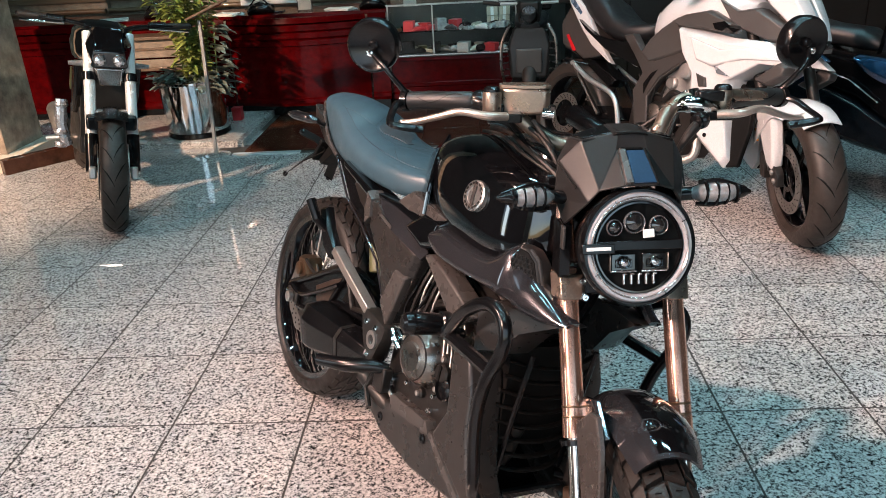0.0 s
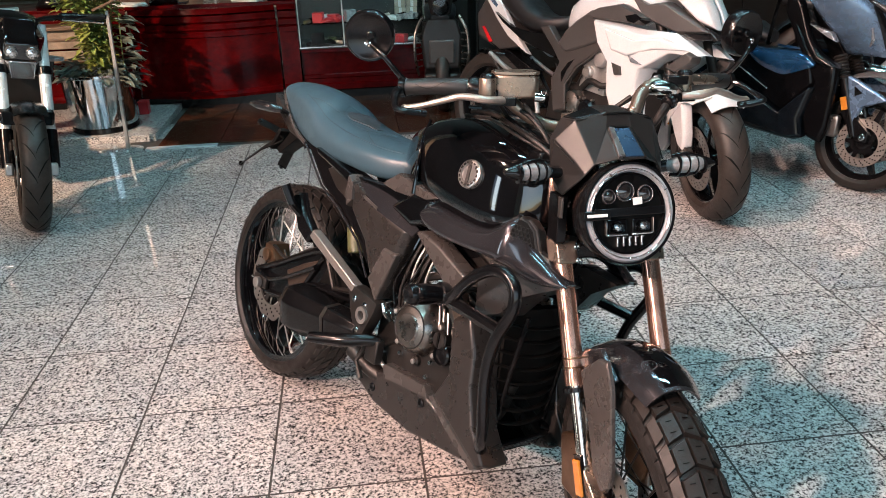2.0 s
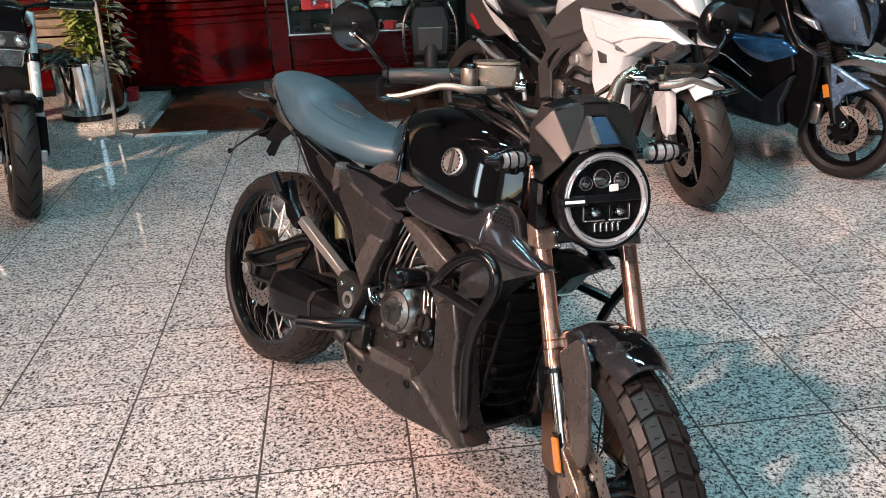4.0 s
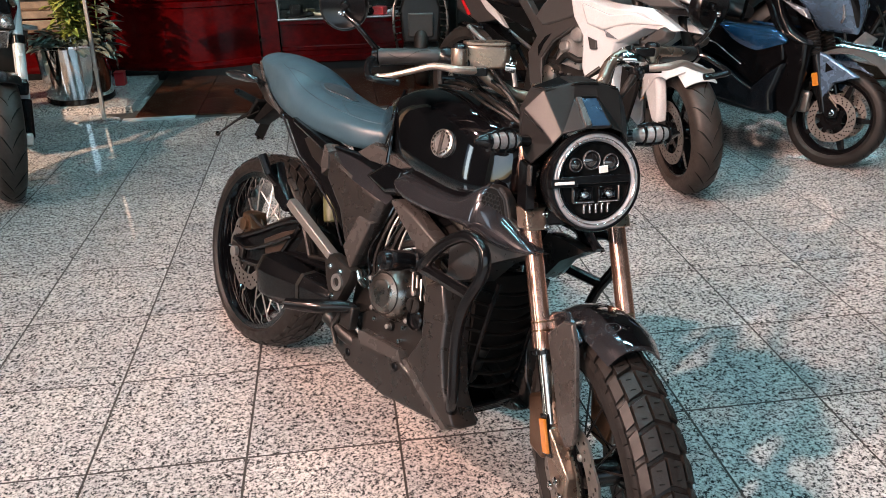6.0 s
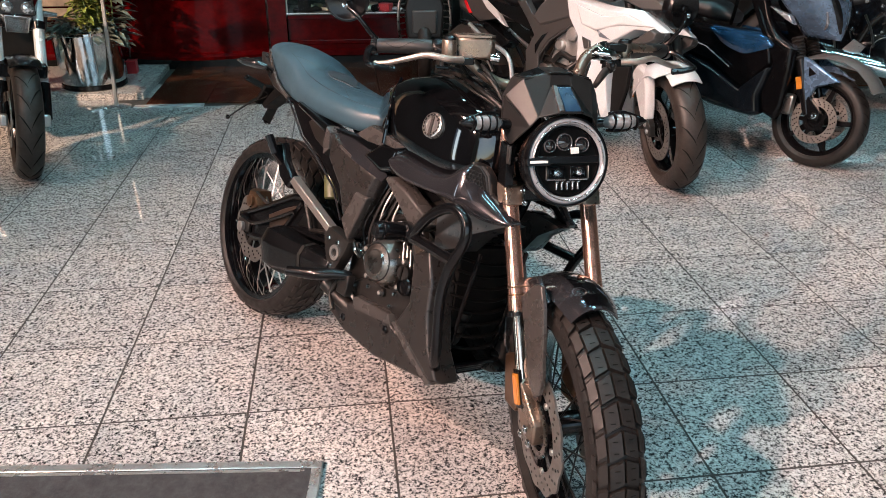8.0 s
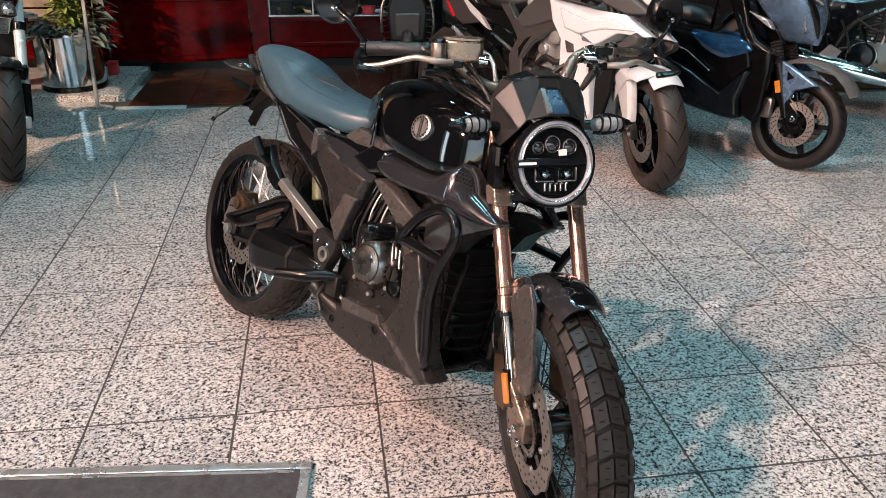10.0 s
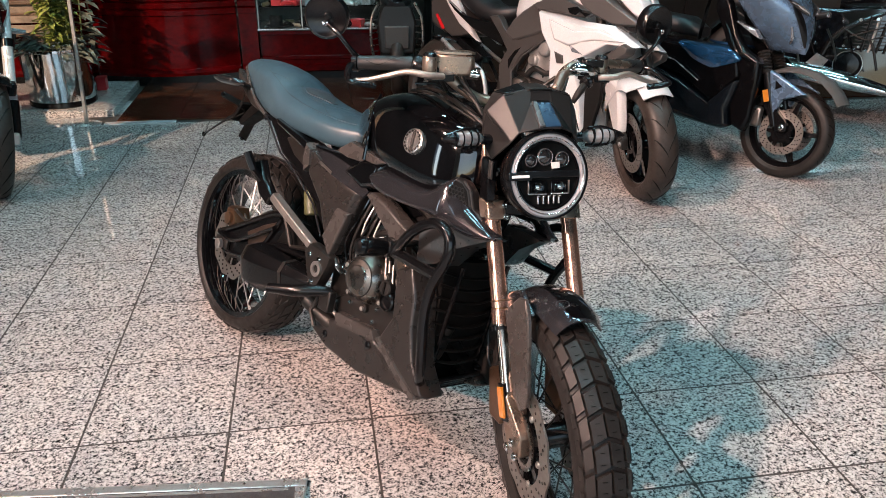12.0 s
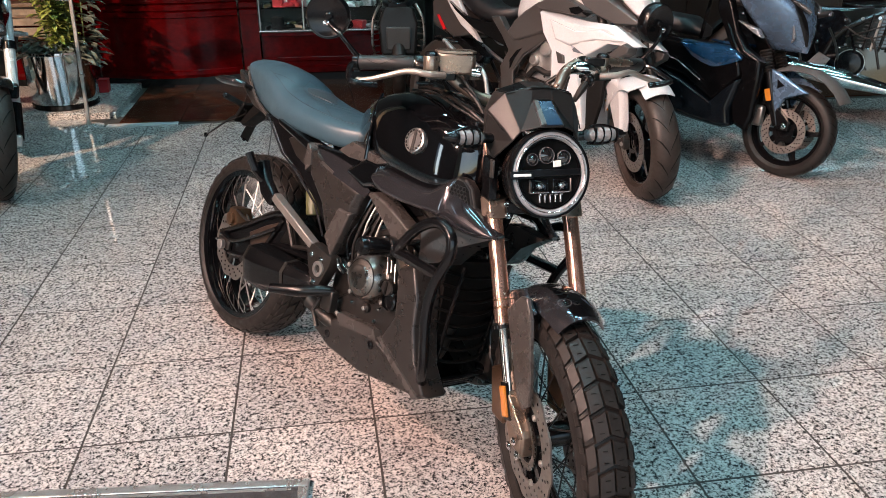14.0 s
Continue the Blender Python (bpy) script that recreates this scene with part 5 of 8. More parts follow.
        part("disc_carrier", carrier_mesh(c, 0.045, 0.104, s * 0.066 - 0.008, 6), "satin_black", d, "", STW)
        part("sensor_ring", disc_mesh(c, 0.052, 0.066, s * 0.074 - 0.008, 40, 160, 0.002), "engine_bronze", d, "toothed sensor ring", STW)
        bolt_set(d, [(c[0] + 0.095 * math.cos(k * 1.047), s * 0.078, c[2] + 0.095 * math.sin(k * 1.047)) for k in range(6)], (0, s, 0), 0.008, 0.005, "steel", STW)
    # the legs stand a little askew too
    L = Vector((1.24, 0, 0.53))
    STL = ST @ Matrix.Translation(L) @ Matrix.Rotation(radians(-2.2), 4, "X") @ Matrix.Translation(-L)
    fx = lambda z: 1.031 + 0.51 * (0.94 - z)
    def leg(s):
        y = s * 0.100 + 0.004
        part("fork_upper", tube(B(), [(fx(0.955), y, 0.955), (fx(0.80), y, 0.80)], 0.0175, 20), "fork_gold", bike, "copper-coloured fork tube", STL)
        part("fork_cap", lathe(B(), [(0.020, 0), (0.020, 0.02), (0.016, 0.026), (0.0, 0.026)], frame_to((fx(0.945), y, 0.945), (-0.454, 0, 0.891)), 20), "champagne", bike, "", STL)
        part("fork_lower", tube(B(), [(fx(0.79), y, 0.79), (fx(0.545), y, 0.545), (fx(0.53), y, 0.53)], [0.0190, 0.0198, 0.0198], 24), "fork_gold", bike, "copper-coloured fork tube", STL)
        part("fork_collar", lathe(B(), [(0.0207, 0), (0.0207, 0.03), (0.0200, 0.034)], frame_to((fx(0.525), y, 0.525), (-0.454, 0, 0.891)), 24), "fork_gold", bike, "", STL)
        part("stanchion", tube(B(), [(fx(0.53), y, 0.53), (fx(0.34), y, 0.34)], 0.0140, 20), "fork_chrome", bike, "chromed fork stanchion", STL)
        for zr in (0.572, 0.556):
            part("fork_groove", lathe(B(), [(0.0200, -0.002), (0.0204, 0), (0.0200, 0.002)], frame_to((fx(zr), y, zr), (-0.454, 0, 0.891)), 24, caps=False), "gold_brake", bike, "", STL)
        part("dust_seal", lathe(B(), [(0.0262, -0.006), (0.0262, 0.002), (0.016, 0.003)], frame_to((fx(0.522), y, 0.522), (-0.454, 0, 0.891)), 24), "satin_black", bike, "", ST)
        part("fork_foot", hull(B(), [(fx(0.40) + dx, y + dy, 0.40) for dx in (-0.02, 0.02) for dy in (-0.02, 0.02)] + [(1.385 + dx, y + dy, 0.308 + dz) for dx in (-0.028, 0.028) for dz in (-0.03, 0.03) for dy in (-0.016, 0.018)]), "champagne", bike, "cast champagne-coloured fork foot", ST, bevel=0.008)
        bolt_set(bike, [(1.385, y + s * 0.02, 0.308), (1.365, y + s * 0.02, 0.285), (1.405, y + s * 0.02, 0.285)], (0, s, 0), 0.010, 0.006, "chrome", ST)
        part("front_caliper", hull(B(), [(x, y - s * k, z) for x, z in ((1.195, 0.395), (1.26, 0.43), (1.30, 0.36), (1.275, 0.28), (1.215, 0.275)) for k in (0.0, 0.05)]), "gold_brake", bike, "bronze-coloured brake caliper", ST, bevel=0.006)
        part("reflector_bracket", box(B(), (1.325, y + s * 0.018, 0.375), (0.03, 0.006, 0.085), Matrix.Rotation(radians(-24), 4, "Y")), "satin_black", bike, "", ST)
        part("reflector", box(B(), (1.325, y + s * 0.024, 0.375), (0.024, 0.007, 0.07), Matrix.Rotation(radians(-24), 4, "Y")), "amber", bike, "amber side reflector", ST, bevel=0.002)
        part("clamp", hull(B(), [(fx(z) + dx, y + dy, z) for z in (0.748, 0.788) for dx, dy in ((-0.027, -0.02), (-0.027, 0.02), (0.027, -0.02), (0.027, 0.02), (0, -0.031), (0, 0.031), (-0.030, 0), (0.030, 0))] + [(1.10, s * 0.05, z) for z in (0.755, 0.785)]), "champagne", bike, "champagne-coloured fork clamp", STL, bevel=0.005)
        bolt_set(bike, [(fx(0.785) + 0.034, y - s * 0.03, 0.782), (fx(0.76) + 0.034, y - s * 0.03, 0.757)], (1, 0, 0.3), 0.0075, 0.007, "chrome", ST)
        if s < 0:
            part("fork_shield", plate(B(), [(1.285, 0.585), (1.345, 0.638), (1.375, 0.645), (1.398, 0.605), (1.425, 0.46), (1.422, 0.415), (1.395, 0.392), (1.365, 0.41), (1.325, 0.50)], s * 0.103, s * 0.112, 0.004), "shield_grey", bike, "flat grey fork shield", ST)
    both(leg)
    part("lower_yoke", box(B(), (1.10, 0, 0.768), (0.07, 0.16, 0.035)), "satin_black", bike, "", ST, bevel=0.006)
    # mudguard
    def arc(a, r, y):
        return (c[0] + r * math.cos(radians(a)), y, c[2] + r * math.sin(radians(a)))
    rows = [[arc(a, 0.338 - 0.030 * abs(k / 5) ** 2.4 - 0.015 * max(0, (95 - a) / 30) ** 2, 0.062 * k / 5 * (1 - 0.5 * max(0, (92 - a) / 25) ** 2)) for k in range(-5, 6)] for a in (126, 118, 110, 102, 96, 90, 84, 79, 75)]
    fen = part("mudguard", sheet(B(), rows, -0.004), "pewter", bike, "dark metallic front mudguard", STW)
    rows = [[arc(a, 0.3405 - 0.030 * abs(k / 5) ** 2.4 - 0.015 * max(0, (95 - a) / 30) ** 2, 0.062 * k / 5 * (1 - 0.5 * max(0, (92 - a) / 25) ** 2)) for k in (-1.6, -0.8, 0, 0.8, 1.6, 2.4, 3.2)] for a in (106, 101, 96, 91, 86, 81, 76.5)]
    part("mudguard_stripe", sheet(B(), rows, -0.002), "gloss_black", fen, "glossy black centre panel", STW)
    for s in (-1,):
        part("mudguard_side", plate(B(), [(1.225, 0.575), (1.262, 0.618), (1.335, 0.652), (1.40, 0.62), (1.375, 0.585), (1.30, 0.57)], s * 0.070, s * 0.084, 0.008), "pewter", fen, "", STW, bevel=0.003)
    # headlight
    hm = Matrix.Translation((1.212, 0, 0.866)) @ Matrix.Rotation(radians(90 - 11.5), 4, "Y")
    hl = part("headlight", lathe(B(), [(0.03, -0.10), (0.07, -0.085), (0.092, -0.05), (0.1, -0.012), (0.101, 0.004), (0.097, 0.012), (0.094, 0.012), (0.092, 0.002), (0.0, 0.0)], hm, 48), "satin_black", bike, "round LED headlight in a black bowl", ST)
    part("light_ring", lathe(B(), [(0.078, 0.006), (0.082, 0.013), (0.090, 0.013), (0.0935, 0.008), (0.092, 0.002), (0.079, 0.002)], hm, 64, closed=True), "ring_white", hl, "pale ring of daytime light", ST)
    # glint along the ring, built as a thin silver hoop
    part("ring_glint", lathe(B(), [(0.0825, 0.0125), (0.0845, 0.0145), (0.0865, 0.0125)], hm, 64, caps=False), "lamp_silver", hl, "", ST)
    part("reflector_face", lathe(B(), [(0.078, 0.003), (0.0, 0.003)], hm, 48), "flat_black", hl, "", ST)
    def face(name, cx, cy, sx, sy, dz, mat, rot=0.0, h=0.006):
        # cx to the bike's left, cy up
        part(name, box(B(), (0, 0, 0), (sy, sx, h), hm @ Matrix.Translation((-cy, cx, 0.003 + dz)) @ Matrix.Rotation(radians(rot), 4, "Z")), mat, hl, "", ST, bevel=0.0015)
    face("crossbar", 0.0, 0.004, 0.150, 0.016, 0.005, "satin_black")
    face("maker_plate", -0.075, 0.001, 0.056, 0.017, 0.012, "satin_black", 0, 0.014)
    face("maker_bar", -0.075, 0.001, 0.042, 0.006, 0.0195, "lettering", 0, 0.002)
    for sx in (-1, 1):
        face("lens_frame", sx * 0.027, -0.024, 0.042, 0.028, 0.002, "gloss_black")
        face("low_beam", sx * 0.027, -0.026, 0.030, 0.014, 0.004, "smoke_screen")
        part("beam_bulb", lathe(B(), [(0.007, 0), (0.006, 0.003), (0.0, 0.005)], hm @ Matrix.Translation((0.024, sx * 0.027, 0.009)), 14), "lamp_silver", hl, "", ST)
    for k in range(5):
        face("chevron", -0.026 + 0.013 * k, -0.053, 0.004, 0.018, 0.003, "lamp_silver", 0)
        face("chevron", -0.0235 + 0.013 * k, -0.0445, 0.007, 0.003, 0.003, "lamp_silver", 0)
    for cx, cy, r in ((-0.008, 0.042, 0.019), (0.034, 0.036, 0.017), (-0.043, 0.034, 0.014)):
        part("projector_lens", lathe(B(), [(r, 0.003), (r, 0.007), (r * 0.86, 0.009), (r * 0.82, 0.005), (r * 0.5, 0.009), (0.0, 0.012)], hm @ Matrix.Translation((-cy, cx, 0)), 24), "headlight_dark", hl, "dark projector lens", ST)
        part("lens_rim", lathe(B(), [(r * 1.02, 0.006), (r * 0.92, 0.0095), (r * 0.88, 0.0085)], hm @ Matrix.Translation((-cy, cx, 0)), 24, caps=False), "lamp_silver", hl, "", ST)
    for sx in (-1, 1):
        face("module_shelf", sx * 0.027, -0.0395, 0.046, 0.003, 0.004, "lamp_silver")
        face("module_side", sx * 0.0505, -0.024, 0.002, 0.028, 0.004, "brushed_grey")
        part("module_lens", lathe(B(), [(0.0115, 0.004), (0.0115, 0.010), (0.0095, 0.0125), (0.0, 0.0145)], hm @ Matrix.Translation((0.024, sx * 0.027, 0)), 20), "lens_glass", hl, "clear module lens", ST)
    part("inner_bezel", lathe(B(), [(0.0775, 0.003), (0.0765, 0.009), (0.0735, 0.009), (0.0725, 0.003)], hm, 64, closed=True), "gloss_black", hl, "", ST)
    for k in range(24):
        a = 2 * math.pi * k / 24
        if k % 6 == 2:
            part("ring_segment", box(B(), (0, 0, 0), (0.0085, 0.0012, 0.001), hm @ Matrix.Rotation(a, 4, "Z") @ Matrix.Translation((0.086, 0, 0.0146))), "headlight_dark", hl, "", ST)
    face("sticker", 0.014, 0.0235, 0.020, 0.014, 0.010, "paper_white", 4, 0.002)
    # cowl over the headlight
    bm = B()
    corner = {}
    for s in (-1, 1):
        for k, p in {"t": (1.140, 0.020, 1.046), "tb": (1.080, 0.022, 1.050), "a": (1.128, 0.082, 1.030), "ab": (1.080, 0.088, 1.028), "b": (1.188, 0.064, 0.957), "c": (1.108, 0.111, 0.993), "cb": (1.060, 0.098, 0.985), "w": (1.156, 0.092, 0.962), "g": (1.184, 0.080, 0.936), "h": (1.098, 0.112, 0.925), "hb": (1.060, 0.092, 0.925), "q": (1.150, 0.108, 0.892), "qb": (1.095, 0.098, 0.890), "st": (1.148, 0.025, 1.018), "sb": (1.209, 0.029, 0.970)}.items():
            corner[(s, k)] = bm.verts.new((p[0], s * p[1], p[2]))
    for s in (-1, 1):
        for ks in (("tb", "t", "a", "ab"), ("t", "st", "b", "a"), ("st", "sb", "b"), ("a", "b", "w", "c"), ("ab", "a", "c", "cb"), ("c", "w", "g", "h"), ("w", "b", "g"), ("cb", "c", "h", "hb"), ("h", "g", "q"), ("hb", "h", "q", "qb")):
            bm.faces.new([corner[(s, k)] for k in ks])
    for ks in (("tb", "t"), ("t", "st"), ("st", "sb")):
        bm.faces.new((corner[(-1, ks[0])], corner[(1, ks[0])], corner[(1, ks[1])], corner[(-1, ks[1])]))
    cowl = part("cowl", bm, "cowl_grey", bike, "faceted matte grey headlight cowl", ST, sharp=8)
    sol = cowl.modifiers.new("solid", "SOLIDIFY")
    sol.thickness, sol.offset = 0.005, 0
    bv = cowl.modifiers.new("bevel", "BEVEL")
    bv.width, bv.segments, bv.limit_method, bv.angle_limit = 0.009, 4, "ANGLE", radians(8)
    up = Vector((0.62, 0, 0.78))
    face_of = lambda f, y: Vector((1.148, y, 1.018)).lerp(Vector((1.209, y, 0.970)), f)
    part("cowl_screen", facets(B(), [face_of(0.06, -0.012), face_of(0.06, 0.020), face_of(0.96, 0.025), face_of(0.96, -0.014)], up, 0.0055), "screen_blue", cowl, "small glossy dark blue screen", ST, bevel=0.001)
    part("screen_side", facets(B(), [face_of(0.02, -0.024), face_of(0.04, -0.0125), face_of(0.97, -0.0145), face_of(1.0, -0.029)], up, 0.0075), "shield_grey", cowl, "bare grey screen edge", ST, bevel=0.0015)
    part("screen_rim", tube(B(), [face_of(1.0, 0.027) + up * 0.003, face_of(0.03, 0.0225) + up * 0.003, face_of(0.0, 0.015) + up * 0.003, face_of(0.0, -0.02) + up * 0.003], 0.0028, 8), "flat_black", cowl, "", ST)
    for s in (-1, 1):
        part("cowl_step", tube(B(), [(1.131, s * 0.080, 1.031), (1.136, s * 0.034, 1.0385), (1.143, s * 0.026, 1.045), (1.143, 0, 1.046)], 0.0024, 8), "flat_black", cowl, "", ST)
        part("cowl_lip", facets(B(), [(1.084, s * 0.086, 1.030), (1.126, s * 0.080, 1.032), (1.133, s * 0.030, 1.042), (1.084, s * 0.030, 1.048)], (0.1, 0, 1), 0.004), "trim_black", cowl, "glossy black top strip", ST, bevel=0.0015)
        part("wing_seam", tube(B(), [(1.104, s * 0.1135, 0.990), (1.130, s * 0.106, 0.974), (1.161, s * 0.0965, 0.957)], 0.0016, 6), "flat_black", cowl, "", ST)
        part("bowl_bracket", hull(B(), [(1.10 + dx, s * 0.100 + dy, 0.84 + dz) for dx in (0, 0.045) for dy in (-0.012, 0.008) for dz in (-0.05, 0.05)]), "satin_black", bike, "", ST, bevel=0.005)
        part("bracket_plate", box(B(), (1.150, s * 0.110, 0.868), (0.016, 0.006, 0.042)), "shield_grey", bike, "", ST, bevel=0.002)
    def front_signal(s):
        part("signal_stem", tube(B(), [(1.12, s * 0.095, 0.93), (1.125, s * 0.135, 0.934)], 0.012, 12), "satin_black", bike, "", ST)
        sg = part("turn_signal", tube(B(), [(1.125, s * 0.13, 0.934), (1.132, s * 0.145, 0.936), (1.138, s * 0.165, 0.938), (1.142, s * 0.19, 0.939), (1.146, s * 0.225, 0.94)], [0.012, 0.020, 0.022, 0.020, 0.004], 14, 3, 0.85), "lens_clear", bike, "clear-lensed turn signal with black ribs", ST)
        for k in range(4):
            y = s * (0.148 + 0.018 * k)
            rr = 0.0215 - 0.0028 * max(0, k - 1)
            part("rib", lathe(B(), [(rr - 0.003, -0.003), (rr + 0.0025, -0.0014), (rr + 0.0025, 0.0014), (rr - 0.003, 0.003)], frame_to((1.133 + 0.004 * k, y, 0.937), (0.1, s, 0.0)), 14, caps=False), "satin_black", sg, "", ST)
        part("signal_tip", tube(B(), [(1.1425, s * 0.198, 0.939), (1.1445, s * 0.212, 0.9395), (1.1465, s * 0.229, 0.94)], [0.0195, 0.0135, 0.004], 12, 3, 0.85), "satin_black", sg, "", ST)
        part("signal_edge", tube(B(), [(1.135, s * 0.135, 0.955), (1.142, s * 0.17, 0.960), (1.146, s * 0.22, 0.945)], 0.004, 8, 3), "satin_black", sg, "", ST)
        part("signal_edge", tube(B(), [(1.135, s * 0.135, 0.917), (1.142, s * 0.17, 0.917), (1.146, s * 0.22, 0.935)], 0.004, 8, 3), "satin_black", sg, "", ST)
    both(front_signal)
    # handlebar, levers, mirrors
    part("top_yoke", box(B(), (1.02, 0, 0.945), (0.08, 0.24, 0.025)), "satin_black", bike, "", ST, bevel=0.006)
    part("instrument", hull(B(), [(1.03, s * 0.05, 1.0) for s in (-1, 1)] + [(1.10, s * 0.05, 1.045) for s in (-1, 1)] + [(1.10, s * 0.05, 0.98) for s in (-1, 1)]), "satin_black", bike, "", ST)
    bar = [(1.0, 0.0, 0.997), (1.0, -0.060, 0.996), (0.994, -0.100, 1.004), (0.986, -0.138, 1.028), (0.974, -0.178, 1.058), (0.955, -0.24, 1.076), (0.925, -0.31, 1.076), (0.896, -0.375, 1.072)]
    left_bar = [(0.896, 0.375, 1.072), (0.935, 0.30, 1.078), (0.975, 0.22, 1.085), (1.012, 0.142, 1.084), (1.022, 0.106, 1.064), (1.042, 0.080, 1.028), (1.010, 0.045, 1.000)]
    full = left_bar + bar
    part("handlebar", tube(B(), full, 0.0135, 14, 5), "champagne", bike, "champagne-coloured handlebar", STB)
    for s in (-1, 1):
        part("riser", lathe(B(), [(0.017, 0.95), (0.017, 1.02), (0.0155, 1.026), (0.0, 1.026)], Matrix.Translation((1.012, s * 0.045, 0)), 18), "champagne", bike, "", STB)
    def on_bar(y):
        for a, b in zip(bar, bar[1:]):
            if -a[1] <= y <= -b[1]:
                f = (y + a[1]) / (a[1] - b[1])
                return Vector(a).lerp(Vector(b), f)
        return Vector(bar[-1])
    def controls(s):
        def at(y, dx=0.0, dz=0.0):
            v = on_bar(y)
            return (v.x + dx, s * y, v.z + dz)
        along = Vector(at(0.36)) - Vector(at(0.26))
        grip = part("grip", tube(B(), [at(0.246), at(0.252), at(0.30), at(0.36), at(0.366)], [0.0165, 0.0185, 0.0172, 0.0168, 0.0180], 18), "grip_rubber", bike, "black rubber grip with wavy grooves", STB)
        for q in range(3):
            line = []
            for k in range(9):
                a = 0.4 + q * 2.1 + 0.5 * math.sin(k * 0.8)
                v = Vector(at(0.256 + 0.012 * k))
                line.append(v + Vector((math.cos(a), 0, math.sin(a))) * 0.0176)
            part("grip_groove", tube(B(), line, 0.0013, 6, 3), "flat_black", grip, "", STB)
        part("switch_block", tube(B(), [at(0.185), at(0.19), at(0.238), at(0.245)], [0.018, 0.023, 0.024, 0.020], 16), "satin_black", bike, "", STB)
        part("switch_button", box(B(), at(0.215, 0.016, 0.020), (0.014, 0.022, 0.012)), "engine_dark", bike, "", STB, bevel=0.003)
        lev = [(1.030, s * 0.195, 1.058), (1.044, s * 0.232, 1.062), (1.024, s * 0.275, 1.067), (1.004, s * 0.315, 1.056), (0.984, s * 0.352, 1.045), (0.972, s * 0.378, 1.040)]
        lv = part("lever", tube(B(), lev, [0.012, 0.0112, 0.0102, 0.0092, 0.0085, 0.009], 12, 4, 0.7), "lever_alloy", bike, "pale copper-toned metal hand lever", STB)
        part("lever_ball", lathe(B(), [(0.0, -0.009), (0.006, -0.0065), (0.0085, 0.0), (0.006, 0.0065), (0.0, 0.009)], frame_to((0.970, s * 0.382, 1.039), (-0.4, s, -0.2)), 14, caps=False), "lever_alloy", lv, "", STB)
        part("clamp_ring", lathe(B(), [(0.014, 0), (0.021, 0.001), (0.021, 0.013), (0.014, 0.014)], frame_to(at(0.367), along), 18, closed=True), "satin_black", bike, "", STB)
        n = Vector((1.0, s * 0.30, -0.10)).normalized()
        c0 = Vector((0.847, s * 0.435, 1.174))
        mm = frame_to(tuple(c0), tuple(n))
        mir = part("mirror", lathe(B(), [(0.0, 0.010), (0.043, 0.010), (0.0455, 0.012), (0.0485, 0.012), (0.0525, 0.006), (0.0535, -0.006), (0.0515, -0.020), (0.048, -0.022), (0.0, -0.022)], mm, 40), "satin_black", bike, "round black bar-end mirror", STB, sharp=40)
        hub_at = c0 + n * 0.012 + Vector((0, 0, -0.012))
        part("stem", tube(B(), [at(0.37, 0.0, 0.012), (0.905, s * 0.388, 1.105), (0.902, s * 0.413, 1.135), tuple(hub_at + n * 0.006)], [0.0085, 0.0075, 0.0062, 0.006], 12, 5, 0.75), "satin_black", mir, "", STB)
        part("stem_screw", lathe(B(), [(0.007, 0), (0.007, 0.005), (0.004, 0.0065), (0.0, 0.005)], frame_to(tuple(hub_at + n * 0.010), tuple(n)), 12), "chrome", mir, "", STB)
        part("pivot_cap", lathe(B(), [(0.009, 0), (0.009, 0.008), (0.006, 0.010), (0.0, 0.010)], frame_to(tuple(c0 + n * 0.008 + Vector((0, s * -0.004, 0.002))), tuple(n)), 14), "satin_black", mir, "", STB)
        part("mirror_glass", lathe(B(), [(0.047, -0.0225), (0.0, -0.0228)], mm, 32), "dim_mirror", mir, "", STB)
        guard = part("lever_guard", tube(B(), [at(0.373), (0.925, s * 0.392, 1.068), (0.965, s * 0.402, 1.054), (0.998, s * 0.404, 1.046), (1.010, s * 0.396, 1.042), (1.008, s * 0.372, 1.037), (1.004, s * 0.345, 1.033)], [0.010, 0.0085, 0.0075, 0.0075, 0.008, 0.009, 0.009], 10, 3, 0.7), "satin_black", bike, "black lever guard", STB)
        for y in (0.385, 0.355):
            part("guard_screw", lathe(B(), [(0.003, 0), (0.003, 0.009), (0.0, 0.0095)], frame_to((1.006, s * y, 1.036), (1, 0, 0.1)), 8), "flat_black", guard, "", STB)
        part("lever_perch", hull(B(), [(1.018 + dx, s * y, 1.056 + dz) for dx in (-0.045, 0.018) for y in (0.165, 0.225) for dz in (-0.009, 0.007)]), "satin_black", bike, "", STB, bevel=0.004)
        cyl = part("fluid_cylinder", lathe(B(), [(0.0165, 0), (0.0175, 0.002), (0.0175, 0.044), (0.016, 0.047)], Matrix.Translation((0.994, s * 0.216, 1.052)), 28), "champagne", bike, "brushed metal fluid cylinder", STB)
        part("cap", lathe(B(), [(0.0160, 0.047), (0.0155, 0.052), (0.011, 0.056), (0.0, 0.057)], Matrix.Translation((0.994, s * 0.216, 1.052)), 24), "satin_black", cyl, "black cap", STB)
    both(controls)
    tub = ((-0.022, -0.046), (0.010, -0.048), (0.014, -0.014), (0.030, -0.008), (0.032, 0.034), (0.024, 0.044), (-0.024, 0.044), (-0.034, 0.030), (-0.034, -0.034))
    res = part("reservoir", hull(B(), [(0.976 + dx, -0.152 + dy, z) for z in (1.056, 1.104) for dx, dy in tub]), "champagne", bike, "square brushed metal brake reservoir", STB, bevel=0.006, steps=3)
    part("reservoir_lid", hull(B(), [(0.976 + dx, -0.152 + dy, z) for z in (1.1045, 1.110) for dx, dy in tub]), "champagne", res, "", STB, bevel=0.002)
